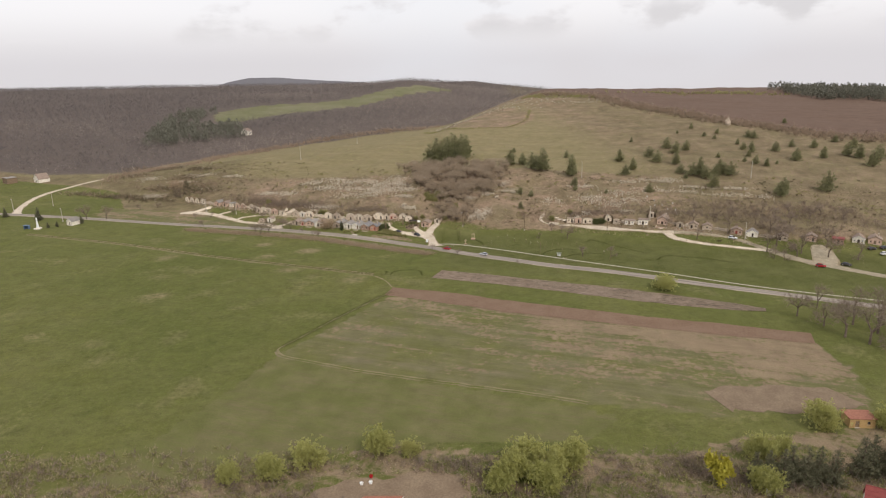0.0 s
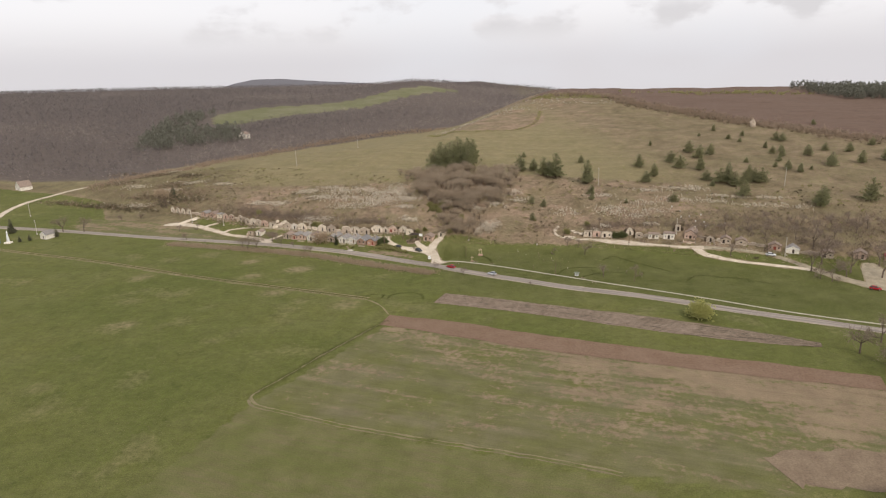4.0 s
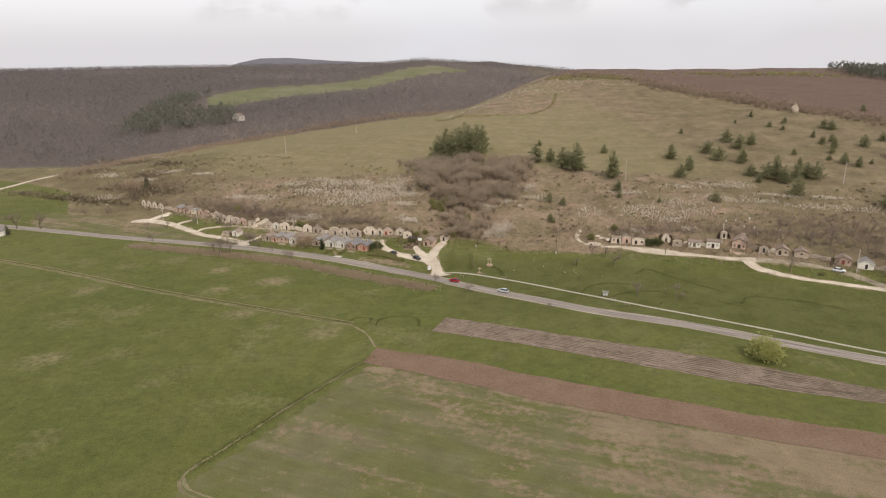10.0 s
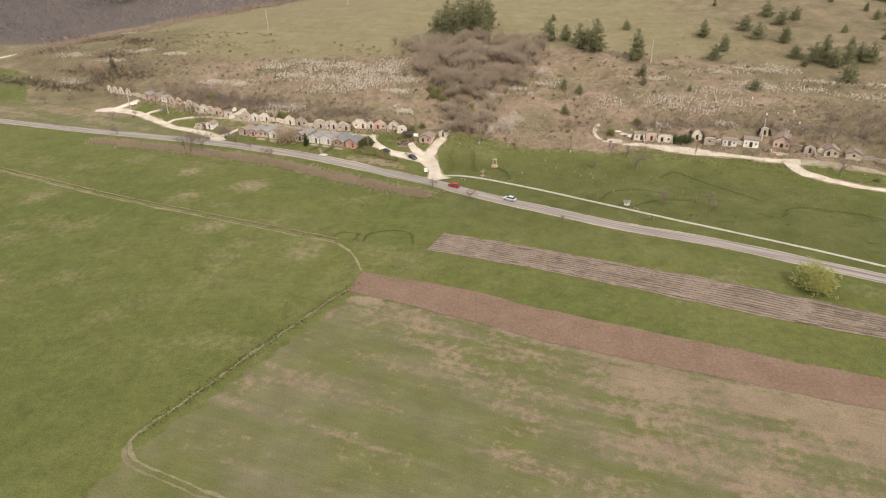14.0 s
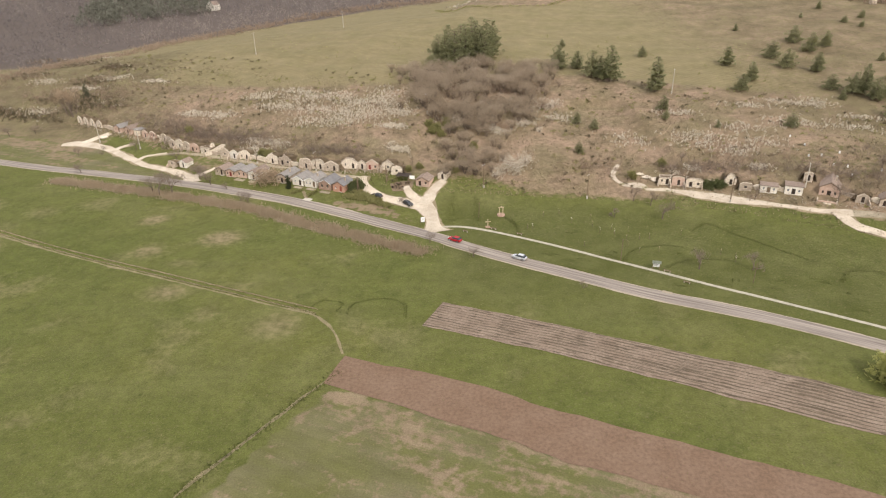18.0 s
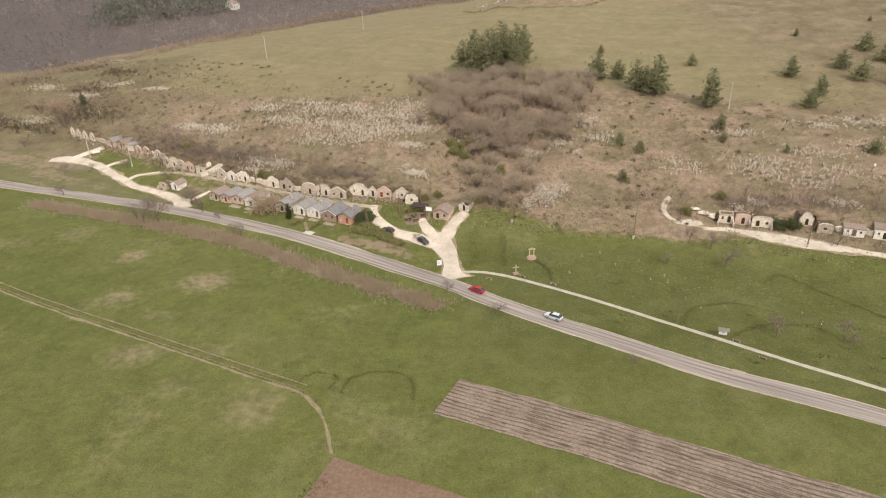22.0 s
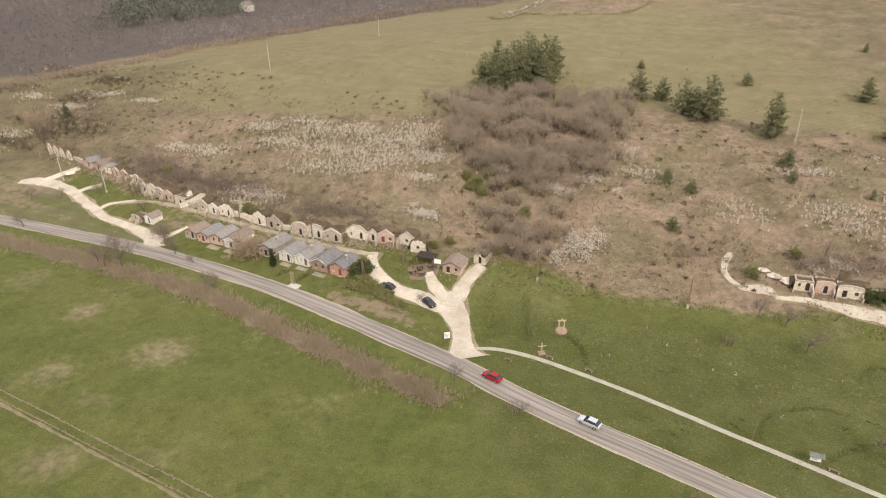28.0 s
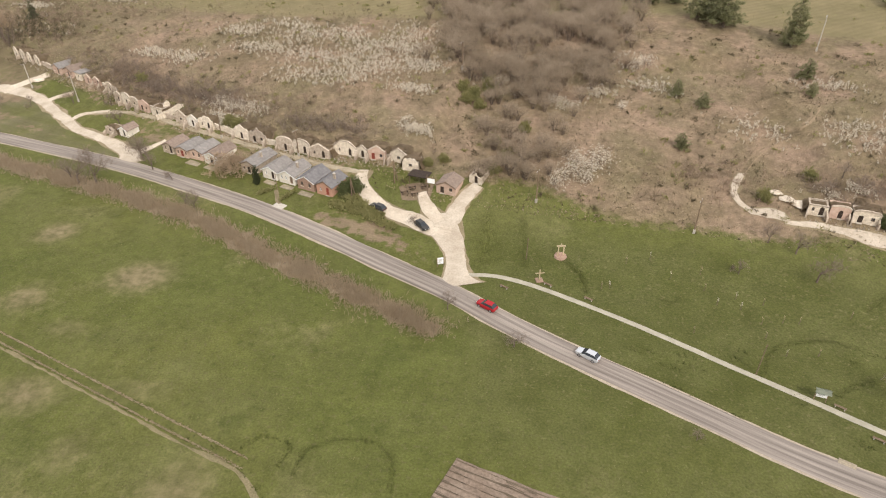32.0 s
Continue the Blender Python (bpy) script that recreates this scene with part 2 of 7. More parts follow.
    soil = mixed(ranged(lines, 0.3, 0.7), COL["plough"], COL["plough_pale"])
    litter = mixed(ranged(small, 0.3, 0.7), COL["litter"], COL["litter_dark"])
    thin_turf = mixed(ranged(mid, 0.35, 0.65), COL["slope_dark"], COL["meadow"])
    far_green = mixed(ranged(noise_at(0.02, 5), 0.4, 0.62), COL["far_grass"], COL["far_grass_dry"])
    c = lush
    for name, col, k in (("blot", mixed(ranged(small, 0.35, 0.65), COL["grass_worn"], COL["straw"]), 1.3), ("rough", rough_turf, 0.8), ("slope", slope, 0.9), ("meadow", meadow, 0.9), ("fallow", fallow, 0.5), ("stubble", field, 3.0), ("soil", soil, 0.3), ("litter", litter, 0.8), ("far_grass", far_green, 0.2), ("ridge_haze", COL["ridge_haze"], 0.2), ("thin", thin_turf, 1.1)):
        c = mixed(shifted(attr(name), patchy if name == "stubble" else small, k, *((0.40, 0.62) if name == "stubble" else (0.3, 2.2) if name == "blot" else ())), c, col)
    moist = mixed(ranged(mid, 0.36, 0.64, 0.0, 0.6), COL["grass_moist"], COL["grass_thin"])
    moist = mixed(ranged(noise_at(0.9, 4, 0.65), 0.54, 0.62, 0.0, 0.7), moist, COL["grass_deep"])
    moist = mixed(ranged(noise_at(1.1, 4, 0.65), 0.58, 0.66, 0.0, 0.36), moist, COL["straw"])
    moist = mixed(1.0, moist, ranged(tiny, 0.25, 0.75, 0.55, 1.3), "MULTIPLY")
    c = mixed(attr("deep"), c, moist)
    c = mixed(1.0, c, ranged(noise_at(0.17, 5, 0.6), 0.3, 0.7, 0.88, 1.12), "MULTIPLY")
    wave = n.new("ShaderNodeTexWave")
    wave.inputs["Scale"].default_value, wave.inputs["Distortion"].default_value, wave.inputs["Detail"].default_value, wave.inputs["Detail Scale"].default_value = 0.13, 16.0, 4.0, 0.1
    turn = n.new("ShaderNodeMapping")
    turn.inputs["Rotation"].default_value = (0, 0, radians(68))
    l.new(tc.outputs["Object"], turn.inputs["Vector"]), l.new(turn.outputs["Vector"], wave.inputs["Vector"])
    c = mixed(attr("meadow"), c, mixed(1.0, c, ranged(wave.outputs["Fac"], 0.0, 1.0, 0.94, 1.05), "MULTIPLY"))
    l.new(c, bsdf.inputs["Base Color"])
    bp = n.new("ShaderNodeBump")
    bp.inputs["Strength"].default_value, bp.inputs["Distance"].default_value = 0.6, 0.35
    l.new(tiny, bp.inputs["Height"]), l.new(bp.outputs["Normal"], bsdf.inputs["Normal"])
    return m


# the farthest ridge's grey-blue is distance haze put into its colour
COL = {"grass": (0.118, 0.121, 0.034), "grass_yellow": (0.137, 0.137, 0.049), "grass_mid": (0.1, 0.111, 0.03), "grass_deep": (0.078, 0.09, 0.024), "stubble_pale": (0.252, 0.190, 0.122), "straw": (0.26, 0.212, 0.118),
       "meadow": (0.184, 0.158, 0.08), "meadow_dry": (0.22, 0.18, 0.1), "slope": (0.198, 0.152, 0.09), "slope_red": (0.302, 0.214, 0.15),
       "slope_green": (0.165, 0.142, 0.075), "slope_dark": (0.12, 0.094, 0.055), "stubble": (0.212, 0.155, 0.102), "grass_thin": (0.135, 0.135, 0.052), "plough": (0.125, 0.083, 0.062),
       "plough_pale": (0.15, 0.104, 0.079), "litter": (0.135, 0.109, 0.092), "litter_dark": (0.098, 0.080, 0.071), "far_grass": (0.142, 0.142, 0.072), "far_grass_dry": (0.18, 0.168, 0.10), "ridge_haze": (0.15, 0.145, 0.155),
       "grass_moist": (0.084, 0.090, 0.0255), "hay": (0.30, 0.232, 0.165), "grass_worn": (0.150, 0.130, 0.065), "fallow": (0.128, 0.124, 0.052), "fallow_grey": (0.158, 0.140, 0.078)}
M = {
    "ground": ground_material(),
    "asphalt": mat("worn_asphalt", (0.18, 0.15, 0.127), (0.40, 0.345, 0.292), 1.0, 0.12, 0.9, 0.1, streak=(1.5, 0.035, 1.0)),
    "shoulder": mat("pale_gravel_shoulder", (0.34, 0.28, 0.205), (0.42, 0.355, 0.27), 0.6, 0.25, 0.95, 0.3),
    "gravel": mat("pale_tuff_gravel", (0.45, 0.375, 0.285), (0.60, 0.52, 0.41), 0.28, 0.16, 0.95, 0.3),
    "verge": mat("trodden_verge", (0.205, 0.165, 0.095), (0.29, 0.232, 0.148), 0.5, 0.3, 0.95, 0.4),
    "path": mat("grey_paving", (0.30, 0.275, 0.21), (0.39, 0.355, 0.275), 0.5, 0.12, 0.9, 0.2),
    "soil": mat("ploughed_soil", (0.185, 0.118, 0.076), (0.215, 0.143, 0.096), 0.15, 0.22, 0.95, 0.5),
    "furrow": mat("furrowed_soil", (0.215, 0.160, 0.118), (0.265, 0.205, 0.155), 0.25, 0.3, 0.95, 0.5),
    "furrow_dark": mat("dark_furrow_plants", (0.105, 0.082, 0.055), (0.15, 0.115, 0.08), 0.5, 0.35, 0.95, 0.5),
    "rut": mat("trodden_straw", (0.16, 0.138, 0.072), (0.228, 0.188, 0.108), 0.5, 0.35, 0.95, 0.5),
    "reed_bed": mat("reed_litter", (0.175, 0.135, 0.085), (0.25, 0.195, 0.13), 0.8, 0.35, 0.95, 0.5),
    "reed": leafy("dry_reed", (0.33, 0.255, 0.17), (0.54, 0.445, 0.315), 0.4),
    "tuff": mat("pale_tuff_stone", (0.50, 0.42, 0.32), (0.75, 0.66, 0.535), 1.3, 0.3, 0.9, 0.4),
    "tuff_grey": mat("weathered_tuff_stone", (0.31, 0.25, 0.19), (0.54, 0.45, 0.355), 1.3, 0.36, 0.9, 0.4),
    "lime": mat("limewashed_plaster", (0.62, 0.56, 0.47), (0.80, 0.75, 0.66), 0.9, 0.16, 0.85, 0.2),
    "rose": mat("rose_tuff_plaster", (0.44, 0.305, 0.235), (0.58, 0.43, 0.34), 0.8, 0.2, 0.85, 0.3),
    "orange": mat("orange_plaster", (0.47, 0.265, 0.185), (0.53, 0.31, 0.22), 0.8, 0.1, 0.85, 0.15),
    "brick": mat("brown_stone_blocks", (0.30, 0.195, 0.14), (0.38, 0.26, 0.195), 2.0, 0.3, 0.9, 0.5),
    "slate": mat("grey_slate_roof", (0.215, 0.195, 0.178), (0.30, 0.275, 0.25), 1.2, 0.18, 0.8, 0.3),
    "slate_dark": mat("dark_slate_roof", (0.15, 0.142, 0.14), (0.215, 0.203, 0.198), 1.2, 0.18, 0.8, 0.3),
    "tile_brown": mat("brown_roof_tile", (0.225, 0.168, 0.132), (0.30, 0.232, 0.185), 1.5, 0.3, 0.8, 0.4),
    "tile_red": mat("red_roof_tile", (0.29, 0.12, 0.08), (0.36, 0.165, 0.11), 1.5, 0.25, 0.8, 0.4),
    "sheet_red": mat("red_sheet_roof", (0.19, 0.04, 0.036), (0.23, 0.055, 0.046), 1.0, 0.1, 0.5, 0.1),
    "earth": mat("grassed_earth_cover", (0.215, 0.160, 0.098), (0.27, 0.20, 0.128), 0.6, 0.2, 0.95, 0.15),
    "door_dark": mat("dark_wood_door", (0.035, 0.024, 0.018), (0.06, 0.042, 0.03), 2.0, 0.3, 0.7, 0.2),
    "door_red": mat("red_wood_door", (0.22, 0.05, 0.035), (0.27, 0.07, 0.045), 2.0, 0.2, 0.7, 0.2),
    "wood": mat("weathered_wood", (0.16, 0.11, 0.07), (0.24, 0.175, 0.12), 2.0, 0.35, 0.85, 0.4),
    "wood_pale": mat("pale_timber", (0.42, 0.33, 0.2), (0.5, 0.41, 0.27), 2.0, 0.2, 0.8, 0.2),
    "concrete": mat("pole_concrete", (0.44, 0.40, 0.34), (0.50, 0.46, 0.39), 1.0, 0.15, 0.9, 0.2),
    "bark": mat("tree_bark", (0.12, 0.09, 0.068), (0.19, 0.147, 0.115), 2.0, 0.3, 0.95, 0.4),
    "pine": leafy("pine_needles", (0.205, 0.212, 0.108), (0.38, 0.366, 0.20), 0.55),
    "spruce": leafy("spruce_needles", (0.09, 0.092, 0.055), (0.2, 0.19, 0.115), 0.3),
    "thuja": leafy("thuja_leaves", (0.035, 0.042, 0.018), (0.06, 0.068, 0.03), 0.2),
    "willow": leafy("young_willow_leaves", (0.31, 0.315, 0.10), (0.52, 0.50, 0.20), 0.55),
    "yellow": leafy("forsythia_blossom", (0.32, 0.28, 0.03), (0.42, 0.38, 0.06), 0.3),
    "tuft": leafy("grass_tufts", (0.11, 0.115, 0.035), (0.23, 0.195, 0.095), 0.35),
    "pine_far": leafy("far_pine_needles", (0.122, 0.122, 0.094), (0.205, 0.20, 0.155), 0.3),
    "ivy": leafy("evergreen_leaves", (0.085, 0.10, 0.04), (0.17, 0.18, 0.075), 0.35),
    "bush": leafy("budding_bush", (0.22, 0.215, 0.085), (0.36, 0.33, 0.15), 0.5),
    "twig": leafy("bare_twigs", (0.27, 0.20, 0.142), (0.41, 0.317, 0.232), 0.45),
    "thicket": leafy("thicket_twigs", (0.325, 0.258, 0.185), (0.485, 0.395, 0.292), 0.5),
    "twig_grey": leafy("grey_brown_twigs", (0.20, 0.155, 0.12), (0.29, 0.23, 0.18), 0.4),
    "soil_dull": mat("dull_fallow_soil", (0.172, 0.124, 0.082), (0.225, 0.168, 0.112), 0.2, 0.25, 0.95, 0.5),
    "lane_dull": mat("worn_lane", (0.27, 0.225, 0.155), (0.38, 0.325, 0.235), 0.4, 0.25, 0.95, 0.3),
    "twig_pale": leafy("pale_twigs", (0.33, 0.245, 0.165), (0.46, 0.355, 0.245), 0.4),
    # forest greys hold distance haze; the dark one also stands for shade between ridges
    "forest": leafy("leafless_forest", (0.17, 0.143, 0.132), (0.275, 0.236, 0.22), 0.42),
    "forest_dark": leafy("shaded_hazy_forest", (0.112, 0.097, 0.092), (0.185, 0.162, 0.154), 0.42), "forest_pale": leafy("pale_hazy_forest", (0.245, 0.205, 0.175), (0.38, 0.322, 0.275), 0.42),
    "blossom": leafy("blackthorn_blossom", (0.46, 0.395, 0.305), (0.90, 0.83, 0.695), 0.35),
    "white": mat("white_paint", (0.72, 0.72, 0.70), (0.8, 0.8, 0.78), 1.0, 0.05, 0.5, 0.0),
    "tyre": mat("tyre_rubber", (0.02, 0.02, 0.02), (0.03, 0.03, 0.03), 4.0, 0.1, 0.8, 0.0),
    "rim": mat("alloy_rim", (0.5, 0.5, 0.52), (0.6, 0.6, 0.62), 4.0, 0.05, 0.35, 0.0, 0.9),
    "glass": mat("dark_window_glass", (0.03, 0.034, 0.04), (0.05, 0.055, 0.06), 3.0, 0.1, 0.08, 0.0),
    "car_grey": mat("dark_grey_car_paint", (0.062, 0.058, 0.054), (0.075, 0.07, 0.066), 3.0, 0.03, 0.25, 0.0, 0.3),
    "car_red": mat("red_car_paint", (0.36, 0.02, 0.025), (0.40, 0.025, 0.03), 3.0, 0.03, 0.25, 0.0, 0.1),
    "car_silver": mat("silver_car_paint", (0.55, 0.56, 0.57), (0.6, 0.61, 0.62), 3.0, 0.03, 0.25, 0.0, 0.5),
    "car_white": mat("white_car_paint", (0.7, 0.7, 0.69), (0.74, 0.74, 0.73), 3.0, 0.03, 0.3, 0.0),
    "slate_green": mat("grey_green_sheet", (0.24, 0.262, 0.20), (0.30, 0.322, 0.25), 1.5, 0.1, 0.6, 0.1),
    "blue": mat("blue_painted_sheet", (0.10, 0.16, 0.26), (0.13, 0.2, 0.31), 1.5, 0.1, 0.6, 0.1),
    "wood_yellow": mat("yellow_timber", (0.36, 0.235, 0.10), (0.44, 0.30, 0.14), 2.0, 0.2, 0.8, 0.2),
    "scrub_dark": leafy("dark_scrub", (0.09, 0.075, 0.042), (0.16, 0.128, 0.078), 0.3),
    "meadow_tuft": leafy("meadow_tufts", (0.14, 0.125, 0.055), (0.26, 0.215, 0.12), 0.3),
    "lush": leafy("lush_grass", (0.068, 0.082, 0.02), (0.10, 0.108, 0.032), 0.3),
    "stone_chip": leafy("pale_stone", (0.34, 0.29, 0.22), (0.50, 0.44, 0.35), 0.0),
    "lamp": mat("headlight_glass", (0.7, 0.7, 0.68), (0.75, 0.75, 0.72), 3.0, 0.02, 0.15, 0.0),
}


# ---- the lie of the land ----
def lerp_smooth(x, xs, ys, w):
    """Piecewise line through the knots, rounded over a width w."""
    return sum(np.interp(x + w * o, xs, ys) for o in (-1.0, -0.6, -0.2, 0.2, 0.6, 1.0)) / 6


def soft_max(a, b, k):
    h = np.maximum(k - np.abs(a - b), 0) / k
    return np.maximum(a, b) + h * h * k * 0.25


def foot(x):
    """The y at which the slope begins."""
    return lerp_smooth(x, (-900, -300, -190, -98, -30, 60, 85, 110, 140, 235, 900), (760, 500, 430, 380, 352, 342, 334, 319, 310, 290, 190), 18)


def height(x, y):
    """The height of the ground: valley floor, hill with its plateau, side valley and the wooded slope beyond."""
    x, y = np.asarray(x, float), np.asarray(y, float)
    s = y - foot(x)
    hill = lerp_smooth(s, (-160, -45, -15, 0, 14, 57, 100, 145, 260, 310, 450, 540, 680, 1000, 1600, 4000),
                       (-60, -6, -0.9, 2.0, 5, 13, 18.5, 23.5, 35.5, 40, 53, 57.5, 57, 30, -60, -200), 9)
    hill = hill + -2.0 * np.clip((x - 120) / 150, 0, 1) * np.clip((s - 350) / 150, 0, 1)
    back = y - np.interp(x, (-196, -179, -149, -130, -103, -67, -49, -28, -20, 60, 73, 103, 133, 152, 207), (441.5, 432, 415.8, 403.8, 389.8, 375.6, 373.2, 366, 420, 420, 352.6, 344, 331.2, 320.4, 305.6))
    hill = hill + 2.2 * np.clip((back - 0.8) / 3.4, 0, 1) * np.clip(1 - (back - 12) / 70, 0, 1) * np.clip(np.minimum(x + 205, 215 - x) / 10, 0, 1)
    u = (x + 96) * 0.82 - (y - 640) * 0.58
    hill = -soft_max(-hill, -(21 + 0.13 * u + 0.25 * np.maximum(x + 20, 0)), 6)
    v = (x + 400) * -0.724 + (y - 560) * 0.69
    rise = -12 * np.clip((x - 200) / 500, 0, 1) * np.clip((y - 900) / 300, 0, 1) + 5 * np.clip((y - 400) / 180, 0, 1) + 54 * (1 - np.exp(-np.maximum(v, 0) / 500)) * np.clip((3400 - y + x * 0.3) / 1600, 0, 1) * np.clip((760 - x) / 500, 0, 1)
    rise = rise + 22 * np.exp(-((x + 100) / 125) ** 2 - ((y - 1480) / 260) ** 2)
    rise = rise + np.interp(x, (-1560, -1318, -1230, -1130, -1000, -780, -547, -400, -200), (0, 27, 58, 75, 76, 58, 44, 30, 0)) * np.exp(-((y - 3650) / 300) ** 2) - 40 * np.clip((y - 2300) / 800, 0, 1)
    rise = rise - 150 * np.clip((y - 1500) / 1500, 0, 1) * np.clip((x - 60) / 500, 0, 1)
    z = soft_max(hill, rise, 3)
    lump = np.sin(x * 0.061 + 1.3 * np.sin(y * 0.043)) * np.sin(y * 0.052 + x * 0.017) + 0.5 * np.sin(x * 0.17 + y * 0.11) * np.sin(y * 0.19 - x * 0.05)
    return z + lump * np.clip((s - 8) / 60, 0, 1) * 0.7


# ---- small helpers ----
def part(name, bm, material, parent=None, label=""):
    """Links a bmesh as one mesh object, under a thing or a part."""
    me = bpy.data.meshes.new(name)
    bm.to_mesh(me)
    bm.free()
    me.materials.append(material)
    ob = new(name, me)
    ob.parent = parent
    return tagged(ob, label)


def sheet(name, verts, faces, material, smooth=True):
    me = bpy.data.meshes.new(name)
    me.from_pydata(verts, [], faces)
    me.materials.append(material)
    if smooth:
        me.shade_smooth()
    return new(name, me)


def inside(x, y, ring):
    """Which points lie in a ring of corners."""
    hit = np.zeros(np.shape(x), bool)
    for (ax, ay), (bx, by) in zip(ring, ring[1:] + ring[:1]):
        cross = (ay > y) != (by > y)
        hit ^= cross & (x < (bx - ax) * (y - ay) / (by - ay + 1e-12) + ax)
    return hit


def curve(points, step=1.5):
    """A smooth line through the points, evenly stepped."""
    p = np.array(points, float)
    p = np.vstack([2 * p[0] - p[1], p, 2 * p[-1] - p[-2]])
    out = []
    for a, b, c, d in zip(p, p[1:], p[2:], p[3:]):
        n = max(2, int(np.linalg.norm(c[:2] - b[:2]) / step))
        for t in np.arange(n) / n:
            out.append(0.5 * (2 * b + (c - a) * t + (2 * a - 5 * b + 4 * c - d) * t**2 + (3 * b - a - 3 * c + d) * t**3))
    out.append(p[-2])
    return np.array(out)


def strip(name, points, material, lift, width=3.0, across=4, rough=0.0, step=1.5):
    """A sheet laid on the ground along a line; a third number in a point is its width there."""
    pts = curve([(*q, width) if len(q) == 2 else q for q in points], step)
    way = np.gradient(pts[:, :2], axis=0)
    way /= np.linalg.norm(way, axis=1)[:, None] + 1e-9
    side = np.stack([way[:, 1], -way[:, 0]], 1)
    rng = np.random.default_rng(len(name) * 31 + len(pts))
    half = pts[:, 2] / 2
    verts, faces = [], []
    wob = [np.convolve(rng.normal(0, rough, len(pts) + 4), np.ones(5) / 3, "valid")[: len(pts)] for _ in range(2)]
    for i, q in enumerate(pts):
        for k in range(across + 1):
            f = 2 * k / across - 1
            o = f * half[i] + (wob[0][i] if k == 0 else wob[1][i] if k == across else 0)
            x, y = q[:2] + side[i] * o
            verts.append((x, y, float(height(x, y)) + lift - (0.06 if k in (0, across) else 0)))
    for i in range(len(pts) - 1):
        for k in range(across):
            a = i * (across + 1) + k
            faces.append((a + across + 1, a + across + 2, a + 1, a))
    ob = sheet(name, verts, faces, material)
    run = np.r_[0, np.cumsum(np.linalg.norm(np.diff(pts[:, :2], axis=0), axis=1))]
    uv = np.array([((2 * k / across - 1) * half[i], run[i]) for i in range(len(pts)) for k in range(across + 1)], dtype=np.float32)
    corner = np.empty(len(ob.data.loops), dtype=np.int32)
    ob.data.loops.foreach_get("vertex_index", corner)
    ob.data.uv_layers.new(name="along").data.foreach_set("uv", uv[corner].ravel())
    return ob


def loft(name, top, bottom, material, lift, across=20, step=2.0, ridge=None, rough=0.0):
    """A sheet laid on the ground between two lines that run the same way."""
    a, b = curve(top, step), curve(bottom, step)
    n = max(len(a), len(b))
    def spaced(p):
        d = np.r_[0, np.cumsum(np.linalg.norm(np.diff(p, axis=0), axis=1))]
        return np.stack([np.interp(np.linspace(0, d[-1], n), d, p[:, k]) for k in range(2)], 1)
    a, b = spaced(a), spaced(b)
    rng = np.random.default_rng(n)
    wob = np.convolve(rng.normal(0, rough, n + 4), np.ones(5) / 3, "valid")[:n, None], np.convolve(rng.normal(0, rough, n + 4), np.ones(5) / 3, "valid")[:n, None]
    way = (b - a) / np.linalg.norm(b - a, axis=1)[:, None]
    a, b = a + way * wob[0], b + way * wob[1]
    f = np.linspace(0, 1, across + 1)[None, :, None]
    g = a[:, None] * (1 - f) + b[:, None] * f
    z = height(g[..., 0], g[..., 1]) + lift
    if ridge:
        z = z + ridge * (np.arange(across + 1) % 2)[None] * (1 + 0.3 * rng.normal(size=z.shape))
    verts = np.concatenate([g, z[..., None]], -1).reshape(-1, 3).tolist()
    c = across + 1
    faces = [(i * c + k, i * c + k + 1, (i + 1) * c + k + 1, (i + 1) * c + k) for i in range(n - 1) for k in range(across)]
    return sheet(name, verts, faces, material)


